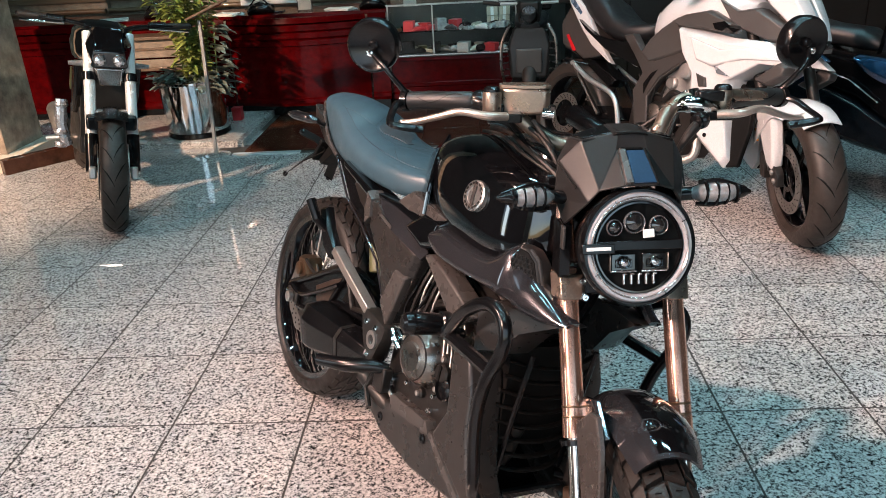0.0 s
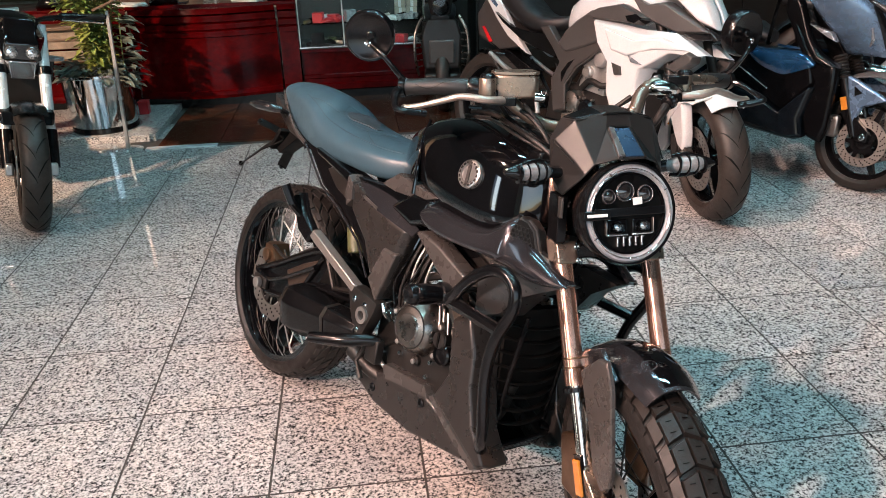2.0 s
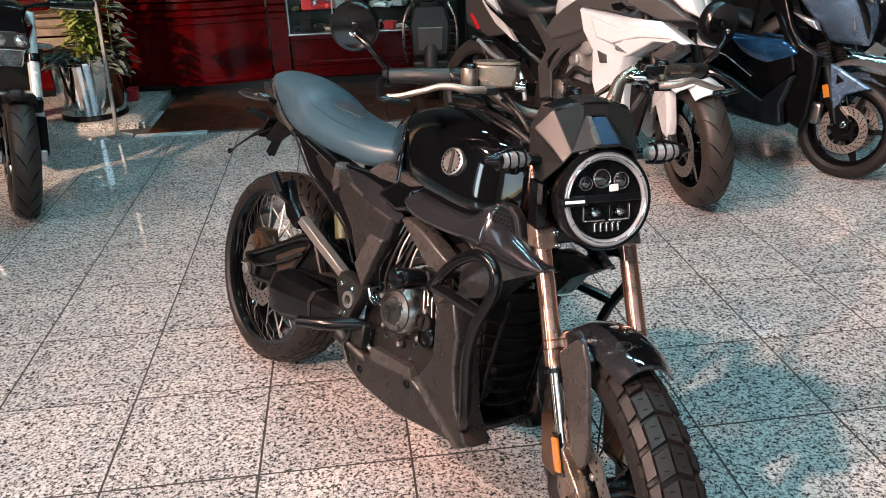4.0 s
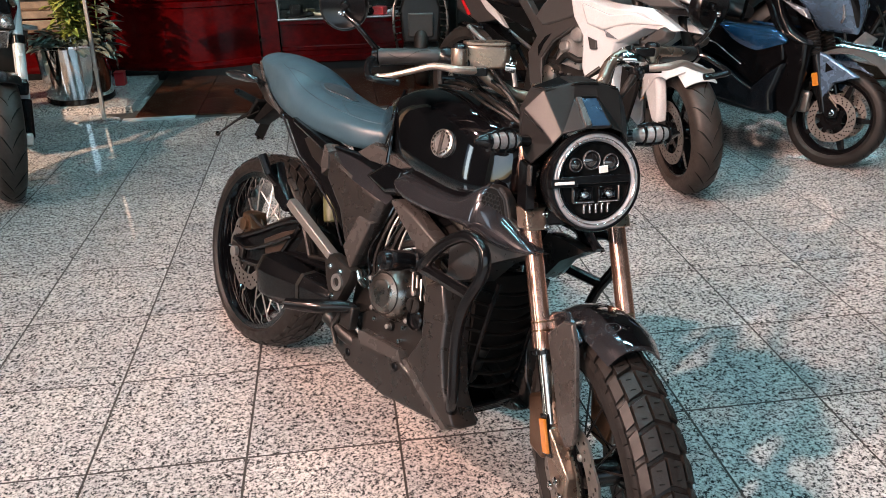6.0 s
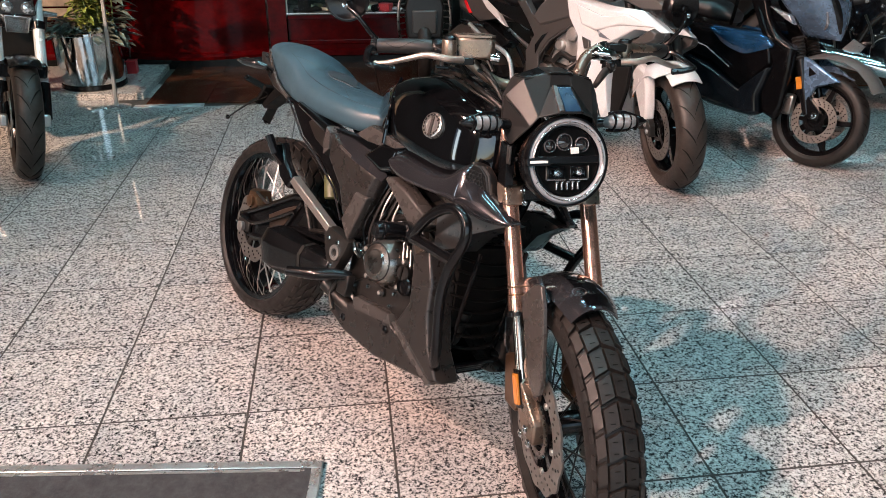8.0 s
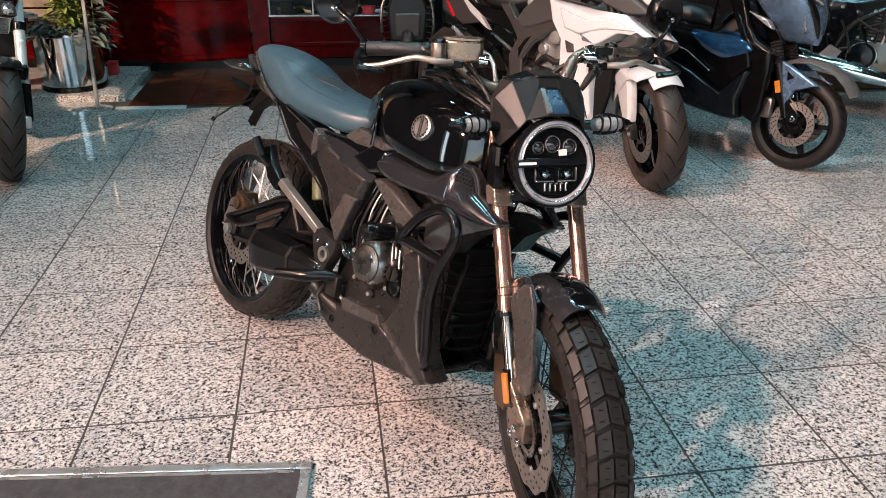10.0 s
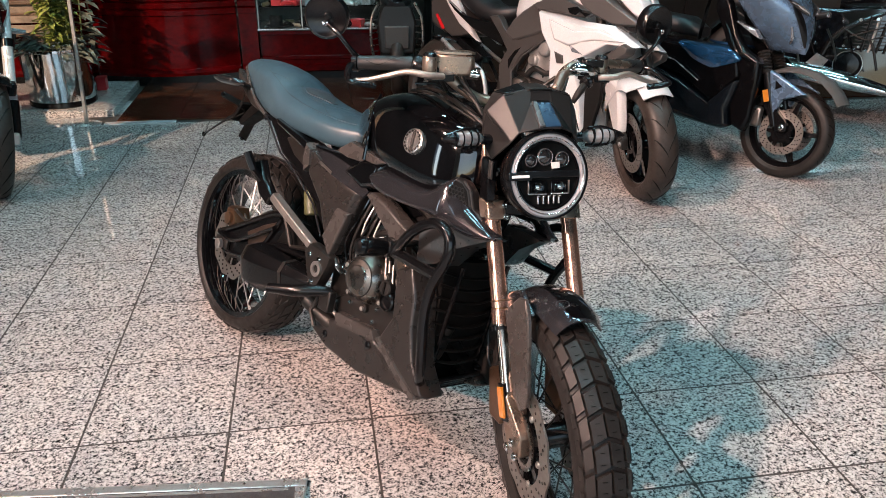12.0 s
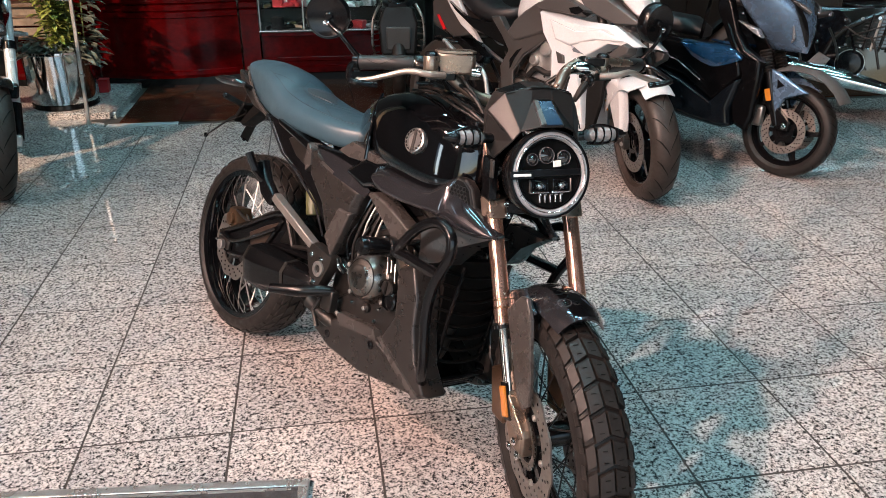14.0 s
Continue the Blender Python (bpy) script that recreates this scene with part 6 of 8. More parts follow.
    part("lid_knob", lathe(B(), [(0.009, 0), (0.009, 0.016), (0.006, 0.018), (0.0, 0.018)], frame_to((0.948, -0.192, 1.092), (-0.3, -1, 0.1)), 14), "lamp_silver", bike, "", STB)
    part("clutch_perch", tube(B(), [(1.016, 0.118, 1.070), (1.030, 0.138, 1.078), (1.034, 0.166, 1.074), (1.022, 0.190, 1.066)], [0.010, 0.016, 0.014, 0.009], 14, 3), "chrome", bike, "chrome clutch perch", STB)
    part("perch_clamp", tube(B(), [(1.002, 0.150, 1.098), (1.016, 0.158, 1.064)], 0.016, 14), "chrome", bike, "", STB)
    part("switch_lever", hull(B(), [(1.02 + dx, 0.185 + dy, 1.092 + dz) for dx in (-0.02, 0.015) for dy in (-0.03, 0.02) for dz in (-0.01, 0.008)]), "satin_black", bike, "", STB, bevel=0.004)
    part("clutch_knob", lathe(B(), [(0.013, 0), (0.016, 0.006), (0.016, 0.016), (0.012, 0.020), (0.012, 0.026), (0.0, 0.027)], frame_to((1.045, 0.165, 1.052), (0.6, -0.8, -0.1)), 16), "satin_black", bike, "black cable adjuster", STB)
    part("cable_boot", tube(B(), [(1.055, 0.150, 1.045), (1.066, 0.132, 1.028), (1.064, 0.118, 1.004)], [0.010, 0.009, 0.006], 10, 4), "rubber", bike, "", STB)
    part("brake_joint", tube(B(), [(1.030, -0.128, 1.064), (1.034, -0.108, 1.062)], 0.010, 12), "chrome", bike, "chrome brake line joint", STB)
    part("joint_bolt", lathe(B(), [(0.007, 0), (0.007, 0.008), (0.0, 0.009)], frame_to((1.034, -0.112, 1.070), (0.3, 0, 1)), 6), "chrome", bike, "", STB)
    for k, pts in enumerate(([(0.99, -0.13, 1.045), (1.02, -0.10, 1.0), (1.03, -0.085, 0.96), (1.04, -0.05, 0.90)], [(0.98, 0.13, 1.04), (1.03, 0.11, 0.99), (1.05, 0.08, 0.94)], [(0.95, -0.14, 1.05), (0.90, -0.06, 1.0), (0.96, 0.0, 0.97), (1.03, 0.02, 0.95)], [(0.95, 0.14, 1.05), (0.92, 0.07, 0.99), (0.97, 0.0, 0.965), (1.03, -0.03, 0.95)], [(0.97, -0.16, 1.05), (0.94, -0.10, 1.01), (0.90, -0.05, 0.985), (0.93, 0.02, 0.975), (1.0, 0.06, 0.95)], [(0.96, -0.15, 1.04), (1.0, -0.12, 1.02), (1.04, -0.10, 0.985), (1.06, -0.08, 0.93)], [(0.95, -0.17, 1.045), (0.92, -0.13, 1.0), (0.90, -0.10, 0.975), (0.96, -0.09, 0.94)], [(0.97, 0.16, 1.05), (1.01, 0.13, 1.02), (1.05, 0.10, 0.97), (1.06, 0.07, 0.92)], [(0.94, 0.16, 1.05), (0.90, 0.10, 1.005), (0.91, 0.04, 0.985), (0.98, 0.0, 0.96)])):
        part("cable", tube(B(), pts, 0.005, 8, 5), "rubber", bike, "", ST)
    return bike


scrambler()


# ---- the other vehicles ----
def alloy_wheel(bike, name, c, R, w, rim_r, n, m=None, disc=0.13, mat="satin_black", tread=True, label="black alloy wheel", disc_y=-0.07, tyre="lit_road_rubber"):
    hub = part(name, lathe(B(), [(0.02, -0.06), (0.045, -0.055), (0.045, 0.055), (0.02, 0.06)], at_axis(c), 24), mat, bike, label, m)
    part("tyre", tyre_mesh(c, R, w, rim_r, 0.0, 72), tyre, hub, "grooved black road tyre", m)
    part("rim", rim_mesh(c, rim_r, w * 0.72), mat, hub, "", m)
    for k in range(n):
        a = 2 * math.pi * k / n
        d = Vector((math.cos(a), 0, math.sin(a)))
        t = Vector((-math.sin(a), 0, math.cos(a)))
        C = Vector(c)
        pts = []
        for s in (-1, 1):
            pts += [C + d * 0.03 + t * s * 0.02 + Vector((0, y, 0)) for y in (-0.022, 0.022)]
            pts += [C + d * (rim_r - 0.014) + t * (s * 0.010 + 0.012) + Vector((0, y, 0)) for y in (-0.012, 0.012)]
        part("spoke", hull(B(), pts), mat, hub, "", m, bevel=0.003)
    if disc:
        for s in ((-1, 1) if disc_y < -0.05 else (-1,)):
            dd = part("brake_disc", disc_mesh(c, disc * 0.66, disc, s * abs(disc_y), 0), "disc_steel", hub, "drilled steel brake disc", m)
            tagged(part("disc_holes", holes_mesh(c, disc * 0.69, disc * 0.98, s * abs(disc_y), 22), "satin_black", dd, "", m), kind="stuff")
            part("disc_carrier", carrier_mesh(c, 0.035, disc * 0.70, s * (abs(disc_y) - 0.003), 5), "satin_black", dd, "", m)
    if tread:
        bm = B()
        n = 17 if w > 0.12 else 30
        # grooves are raised bars here; their black stands in for the shade inside
        # long slanted grooves from near the crown to the shoulder, with short ones between
        for k in range(2 * n):
            for s in (-1, 1):
                a0 = math.pi * (k + (0.5 if s > 0 else 0)) / n
                y0, y1, sweep, rad = (0.004, 0.40, 0.30, 0.0034) if k % 2 == 0 else (0.20, 0.43, 0.12, 0.0026)
                if w <= 0.12:
                    sweep, rad = sweep * 0.55, rad * 0.75
                vs = []
                for j in range(6):
                    y = s * (y0 * w + (y1 - y0) * w * j / 5)
                    a = a0 + sweep * (j / 5) ** 0.8
                    r = crown(R, w, rim_r, y) - 0.0008
                    vs.append((c[0] + r * math.cos(a), c[1] + y, c[2] + r * math.sin(a)))
                tube(bm, vs, [rad * 0.3, rad * 0.8, rad, rad, rad * 0.8, rad * 0.3], 5)
        tagged(part("tread_pattern", bm, "flat_black", hub, "", m), kind="stuff")
    return hub


def steer(p, deg, rake=0.454):
    P = Vector(p)
    return Matrix.Translation(P) @ Matrix.Rotation(radians(deg), 4, Vector((-rake, 0, 0.891))) @ Matrix.Translation(-P)


def cables(bike, sets, mat="rubber", r=0.005):
    for pts in sets:
        part("cable", tube(B(), pts, r, 8, 4), mat, bike)


def white_bike():
    bike = thing("motorcycle", pose(1.125, 2.83, 0, -12, 0, -58), "white and grey faired sports motorcycle parked on its stand", "motorcycle")
    ST = steer((1.10, 0, 0.9), -36)
    alloy_wheel(bike, "rear_wheel", (-0.09, 0, 0.31), 0.312, 0.16, 0.216, 5, None, 0.115, disc_y=-0.085)
    c = (1.425, 0, 0.30)
    alloy_wheel(bike, "front_wheel", c, 0.30, 0.138, 0.216, 5, ST, 0.15, "gloss_black")
    def arm(s):
        part("swingarm_arm", plate(B(), [(-0.13, 0.32), (0.02, 0.37), (0.36, 0.42), (0.42, 0.36), (0.02, 0.29), (-0.12, 0.285)], s * 0.09, s * 0.125, 0.008), "satin_black", bike)
        part("frame_spar", plate(B(), [(0.357, 0.778), (0.46, 0.690), (0.533, 0.609), (0.494, 0.515), (0.549, 0.354), (0.622, 0.377), (0.597, 0.507), (0.656, 0.603), (0.802, 0.711), (0.78, 0.740), (0.608, 0.678), (0.489, 0.725), (0.42, 0.79)], s * 0.12, s * 0.172, 0.008), "spar_brown", bike, "dark angular frame spar", bevel=0.003)
        part("spar_recess", plate(B(), [(0.56, 0.560), (0.600, 0.618), (0.64, 0.640), (0.598, 0.575), (0.575, 0.512)], s * 0.165, s * 0.1745, 0.002), "satin_black", bike)
        part("spar_edge", tube(B(), [(0.63, s * 0.172, 0.380), (0.604, s * 0.174, 0.505), (0.662, s * 0.174, 0.598), (0.80, s * 0.172, 0.705)], 0.004, 8), "grey_plastic", bike)
        part("grab_strut", tube(B(), [(0.00, s * 0.17, 0.60), (0.17, s * 0.18, 0.53), (0.34, s * 0.185, 0.49), (0.41, s * 0.185, 0.44), (0.46, s * 0.185, 0.33)], 0.013, 10, 4), "silver_alloy", bike, "silver passenger footrest strut")
        part("footrest_arm", tube(B(), [(0.02, s * 0.17, 0.59), (0.18, s * 0.16, 0.44), (0.26, s * 0.15, 0.36)], 0.016, 8, 0, 0.6), "engine_dark", bike)
        part("tail_trim", plate(B(), [(-0.23, 0.97), (-0.15, 0.955), (-0.05, 0.90), (0.10, 0.74), (0.245, 0.622), (0.215, 0.628), (0.06, 0.70), (-0.06, 0.79), (-0.17, 0.90)], s * 0.075, s * 0.108, 0.008), "white_paint", bike, "white tail trim", bevel=0.004)
        part("tail_blue_line", plate(B(), [(-0.20, 0.955), (-0.16, 0.945), (-0.06, 0.87), (-0.07, 0.855), (-0.17, 0.915)], s * 0.107, s * 0.1105, 0.001), "slate_paint", bike)
        part("under_seat_panel", plate(B(), [(-0.05, 0.83), (0.10, 0.76), (0.22, 0.745), (0.42, 0.745), (0.55, 0.70), (0.47, 0.63), (0.20, 0.69), (0.02, 0.78)], s * 0.10, s * 0.138, 0.008), "satin_black", bike)
        part("knee_panel", plate(B(), [(0.50, 0.70), (0.535, 0.77), (0.60, 0.83), (0.69, 0.888), (0.745, 0.86), (0.78, 0.74), (0.70, 0.70), (0.56, 0.66)], s * 0.12, s * 0.18, 0.018), "grey_plastic", bike, "dark grey knee panel", bevel=0.004)
        part("wing", plate(B(), [(0.69, 0.865), (0.76, 0.90), (0.90, 0.928), (1.05, 0.872), (1.01, 0.838), (0.874, 0.84), (0.735, 0.845)], s * 0.15, s * 0.215, 0.012), "grey_plastic", bike, "grey plastic wing", bevel=0.003)
        part("wing_vent", plate(B(), [(0.94, 0.872), (1.0, 0.885), (1.035, 0.868), (1.0, 0.842), (0.96, 0.848)], s * 0.205, s * 0.219, 0.002), "satin_black", bike)
        bm = B()
        plate(bm, [(0.74, 0.850), (0.88, 0.838), (1.05, 0.822), (1.20, 0.822), (1.36, 0.74), (1.22, 0.742), (1.10, 0.65), (1.075, 0.54), (1.095, 0.445), (1.128, 0.30), (1.105, 0.258), (0.935, 0.365), (0.872, 0.49), (0.862, 0.657), (0.785, 0.745)], s * 0.10, s * 0.225, 0.028)
        for v in bm.verts:
            v.co.y *= 1 - 0.35 * max(0, (v.co.x - 1.05) / 0.3) - 0.24 * min(1, max(0, (0.65 - v.co.z) / 0.25))
        part("fairing", bm, "white_paint", bike, "glossy white side fairing", bevel=0.006)
        bm = B()
        plate(bm, [(0.84, 0.805), (1.02, 0.768), (1.16, 0.79), (1.30, 0.752), (1.14, 0.738), (1.0, 0.69), (0.90, 0.71)], s * 0.20, s * 0.238, 0.012)
        for v in bm.verts:
            v.co.y *= 1 - 0.35 * max(0, (v.co.x - 1.05) / 0.3)
        part("fairing_blade", bm, "white_paint", bike, "white folded fairing blade", bevel=0.005, steps=3)
        part("fairing_pod", plate(B(), [(1.19, 0.662), (1.294, 0.748), (1.335, 0.730), (1.330, 0.700), (1.252, 0.645)], s * 0.12, s * 0.190, 0.01), "grey_plastic", bike, bevel=0.005)
        part("inner_fairing", plate(B(), [(1.07, 0.64), (1.17, 0.62), (1.19, 0.45), (1.17, 0.28), (1.11, 0.265), (1.09, 0.42)], s * 0.10, s * 0.125, 0.006), "flat_black", bike, "black inner fairing", bevel=0.003)
        bolt_set(bike, [(1.0, s * 0.175, 0.39)], (0, s, 0), 0.010, 0.006, "satin_black")
        part("fairing_vent", plate(B(), [(0.915, 0.655), (0.975, 0.640), (0.985, 0.60), (0.945, 0.595)], s * 0.20, s * 0.228, 0.004), "spar_brown", bike, bevel=0.003)
        part("wing_blade", plate(B(), [(1.02, 0.862), (1.10, 0.858), (1.07, 0.838)], s * 0.20, s * 0.222, 0.003), "satin_black", bike)
        part("fairing_mark", plate(B(), [(1.00, 0.70), (1.10, 0.66), (1.03, 0.665)], s * 0.222, s * 0.2265, 0.001), "silver_paint", bike)
        bm = B()
        plate(bm, [(0.89, 0.985), (1.005, 0.938), (1.105, 0.958), (1.33, 0.838), (1.19, 0.822), (1.0, 0.87)], s * 0.08, s * 0.165, 0.014)
        for v in bm.verts:
            v.co.y *= 1 - 0.35 * max(0, (v.co.x - 1.05) / 0.3)
        part("upper_panel", bm, "grey_plastic", bike, bevel=0.004)
        bm = B()
        plate(bm, [(1.06, 1.04), (1.12, 0.975), (1.26, 0.875), (1.345, 0.855), (1.30, 0.94), (1.20, 1.06)], s * 0.02, s * 0.13, 0.02)
        for v in bm.verts:
            v.co.y *= 1 - 0.45 * max(0, (v.co.x - 1.1) / 0.25)
        part("nose", bm, "white_paint", bike, "white nose panel", bevel=0.006)
        part("headlight", hull(B(), [(1.20, s * 0.115, 0.825), (1.31, s * 0.09, 0.862), (1.355, s * 0.06, 0.81), (1.375, s * 0.03, 0.83), (1.24, s * 0.10, 0.80), (1.26, s * 0.04, 0.80)]), "headlight_dark", bike, "slanted dark headlight", bevel=0.003)
        part("fork_tube", tube(B(), [(1.08, s * 0.105, 0.95), (1.375, s * 0.105, 0.33)], 0.024, 16), "engine_dark", bike, "", ST)
        if s < 0:
            part("fork_guard", plate(B(), [(1.215, 0.560), (1.30, 0.612), (1.40, 0.600), (1.425, 0.530), (1.432, 0.43), (1.425, 0.365), (1.40, 0.335), (1.355, 0.345), (1.315, 0.395), (1.255, 0.50)], s * 0.085, s * 0.132, 0.014), "white_paint", bike, "white fork guard", ST, bevel=0.010, steps=3)
        part("fork_foot", hull(B(), [(1.36 + dx, s * 0.105 + dy, 0.36 + dz) for dx in (-0.02, 0.02) for dy in (-0.018, 0.018) for dz in (0, 0.04)] + [(1.425 + dx, s * 0.105 + dy, 0.30 + dz) for dx in (-0.026, 0.026) for dy in (-0.016, 0.016) for dz in (-0.026, 0.026)]), "engine_dark", bike, "", ST, bevel=0.005)
        part("caliper", hull(B(), [(1.26 + dx, s * 0.10 + dy, 0.33 + dz) for dx in (0, 0.06) for dy in (-0.025, 0.02) for dz in (-0.05, 0.06)]), "engine_dark", bike, "", ST, bevel=0.006)
        part("reflector", box(B(), (1.235, s * 0.128, 0.46), (0.024, 0.006, 0.055)), "amber", bike, "amber reflector", ST)
        bolt_set(bike, [(1.425, s * 0.122, 0.30), (1.40, s * 0.122, 0.33)], (0, s, 0), 0.012, 0.008, "steel", ST)
    both(arm)
    part("engine", hull(B(), [(x, s * y, z) for s in (-1, 1) for x, y, z in ((0.45, 0.11, 0.30), (0.45, 0.11, 0.46), (0.60, 0.12, 0.52), (0.82, 0.11, 0.52), (0.90, 0.10, 0.40), (0.80, 0.11, 0.24), (0.52, 0.11, 0.24))]), "engine_dark", bike, "dark engine block", bevel=0.01)
    part("cylinder_head", hull(B(), [(x, s * 0.13, z) for s in (-1, 1) for x, z in ((0.66, 0.50), (0.67, 0.66), (0.79, 0.72), (0.86, 0.66), (0.83, 0.48))]), "silver_alloy", bike, "bare alloy cylinder head", bevel=0.006)
    for s in (-1, 1):
        part("head_cap", lathe(B(), [(0.04, 0), (0.04, 0.03), (0.032, 0.038), (0.0, 0.04)], frame_to((0.79, s * 0.125, 0.655), (0, s, 0)), 22), "silver_alloy", bike, "round alloy cap")
        part("head_cap", lathe(B(), [(0.03, 0), (0.03, 0.025), (0.022, 0.032), (0.0, 0.032)], frame_to((0.715, s * 0.125, 0.585), (0, s, 0)), 20), "steel", bike)
        part("coolant_hose", tube(B(), [(0.70, s * 0.15, 0.50), (0.76, s * 0.165, 0.545), (0.84, s * 0.16, 0.53), (0.90, s * 0.13, 0.56)], 0.016, 10, 5), "rubber", bike)
        part("pump_cover", lathe(B(), [(0.05, 0), (0.05, 0.03), (0.035, 0.045), (0.0, 0.048)], frame_to((0.74, s * 0.11, 0.40), (0, s, 0)), 24), "satin_black", bike, "black pump cover")
        bolt_set(bike, [(0.74 + 0.058 * math.cos(k * 1.05), s * 0.12, 0.40 + 0.058 * math.sin(k * 1.05)) for k in range(6)], (0, s, 0), 0.006, 0.02, "steel")
        bolt_set(bike, [(0.69, s * 0.13, 0.64), (0.70, s * 0.13, 0.53), (0.83, s * 0.13, 0.60), (0.80, s * 0.13, 0.51)], (0, s, 0), 0.008, 0.006, "chrome")
    part("clutch_cover", lathe(B(), [(0.065, 0), (0.065, 0.02), (0.05, 0.045), (0.02, 0.055), (0.0, 0.055)], frame_to((0.64, -0.11, 0.425), (0, -1, 0)), 28), "engine_bronze", bike)
    part("radiator", box(B(), (1.02, 0, 0.50), (0.04, 0.26, 0.3)), "engine_dark", bike)
    part("exhaust_pipe", tube(B(), [(0.85, -0.05, 0.40), (0.86, -0.06, 0.26), (0.70, -0.10, 0.22), (0.45, -0.12, 0.24)], 0.022, 10, 5), "steel", bike)
    part("muffler", lathe(B(), [(0.03, 0), (0.055, 0.06), (0.06, 0.30), (0.05, 0.33), (0.03, 0.32)], frame_to((0.40, -0.16, 0.25), (-1, -0.05, 0.25)), 24), "satin_black", bike, "black muffler")
    cables(bike, [[(0.55, -0.13, 0.62), (0.62, -0.15, 0.55), (0.60, -0.14, 0.48)], [(0.58, -0.12, 0.66), (0.68, -0.14, 0.60), (0.66, -0.14, 0.52)], [(0.48, -0.13, 0.60), (0.56, -0.14, 0.50), (0.53, -0.13, 0.42)]])
    secs = [(-0.24, 0.04, 0.95, 0.985), (-0.15, 0.085, 0.90, 1.0), (0.0, 0.11, 0.83, 0.985), (0.10, 0.12, 0.78, 0.945), (0.20, 0.125, 0.745, 0.875), (0.32, 0.125, 0.74, 0.84), (0.42, 0.105, 0.765, 0.85), (0.48, 0.07, 0.80, 0.86)]
    part("seat", skin(B(), [section(*s, 3.0, 20) for s in secs]), "seat_black", bike, "black seat", sharp=60)
    secs = [(0.44, 0.05, 0.78, 0.85), (0.50, 0.105, 0.77, 0.93), (0.58, 0.135, 0.76, 0.985), (0.70, 0.155, 0.76, 1.02), (0.84, 0.16, 0.77, 1.03), (0.96, 0.14, 0.80, 1.02), (1.04, 0.09, 0.85, 0.99)]
    part("tank", skin(B(), [section(*s, 3.0, 24) for s in secs]), "white_paint", bike, "white fuel tank", sharp=60)
    part("tail_body", hull(B(), [(x, s * y, z) for s in (-1, 1) for x, y, z in ((-0.30, 0.05, 0.80), (-0.26, 0.05, 0.68), (-0.05, 0.06, 0.62), (0.15, 0.09, 0.66), (0.05, 0.09, 0.80), (-0.20, 0.07, 0.92))]), "grey_plastic", bike, "grey tail body", bevel=0.02)
    part("tail_lamp", hull(B(), [(-0.215, -0.068, 0.74), (-0.19, -0.07, 0.745), (-0.10, -0.074, 0.665), (-0.125, -0.074, 0.655), (-0.2, -0.04, 0.74), (-0.11, -0.05, 0.66)]), "red_lens", bike, "red tail lamp", bevel=0.003)
    part("plate_carrier", hull(B(), [(-0.15, s * 0.06, 0.665) for s in (-1, 1)] + [(0.04, s * 0.06, 0.625) for s in (-1, 1)] + [(0.24, s * 0.05, 0.545) for s in (-1, 1)] + [(0.19, s * 0.05, 0.50) for s in (-1, 1)]), "satin_black", bike, bevel=0.006)
    part("signal_stalk", tube(B(), [(0.02, -0.07, 0.60), (-0.05, -0.12, 0.60)], 0.009, 8), "satin_black", bike)
    part("rear_signal", tube(B(), [(-0.05, -0.11, 0.60), (-0.06, -0.15, 0.605), (-0.065, -0.19, 0.60)], [0.01, 0.02, 0.008], 10, 3), "smoke_screen", bike)
    def arc(a, r, y):
        return (c[0] + r * math.cos(radians(a)), y, c[2] + r * math.sin(radians(a)))
    rows = [[arc(a, 0.325 - 0.025 * abs(k / 4) ** 2, 0.072 * k / 4) for k in range(-4, 5)] for a in (140, 128, 116, 104, 92, 80, 68, 56)]
    part("mudguard", sheet(B(), rows, -0.005), "white_paint", bike, "white front mudguard", ST)
    part("mudguard_shoulder", loft(B(), [[arc(a, 0.322, -0.045), arc(a, r1, -0.088), arc(a, r2, -0.120), arc(a, r3, -0.130)] for a, r1, r2, r3 in ((150, 0.305, 0.285, 0.235), (138, 0.312, 0.292, 0.225), (124, 0.316, 0.296, 0.225), (110, 0.316, 0.296, 0.235), (96, 0.314, 0.296, 0.262), (82, 0.312, 0.298, 0.284), (70, 0.312, 0.304, 0.298))], 0.005, 3), "white_paint", bike, "white shoulder of the mudguard", ST, sharp=50)
    part("windscreen", sheet(B(), [[(1.20 - 0.17 * t - 0.06 * (abs(y) / 0.11) ** 2, y * (1 - 0.25 * t), 0.98 + 0.32 * t) for y in (-0.12, -0.08, -0.04, 0, 0.04, 0.08, 0.12)] for t in (0, 0.33, 0.66, 1)], 0.004), "smoke_screen", bike, "smoked windscreen")
    bar = [(1.02, -0.10, 1.04), (0.98, -0.18, 1.07), (0.90, -0.36, 1.06)]
    for s in (-1, 1):
        part("clip_on_bar", tube(B(), [(x, s * abs(y), z) for x, y, z in bar], 0.013, 10), "satin_black", bike, "", ST)
        part("grip", tube(B(), [(0.955, s * 0.24, 1.067), (0.90, s * 0.36, 1.06)], 0.018, 12), "rubber", bike, "", ST)


white_bike()


def apron(z):
    """Length, half width and middle of the scooter's front apron at the height z."""
    t = (z - 0.665) / 0.415
    half = 0.02 + 0.215 * math.sin(math.pi / 2 * min(1, 1.25 * t)) ** 1.1
    nose = 1.535 - 0.04 * (1 - t) ** 2 - 0.24 * t ** 2.2
    mid = 1.22 + 0.14 * (1 - min(1, t * 1.5)) - 0.10 * t
    return nose - mid, half, mid


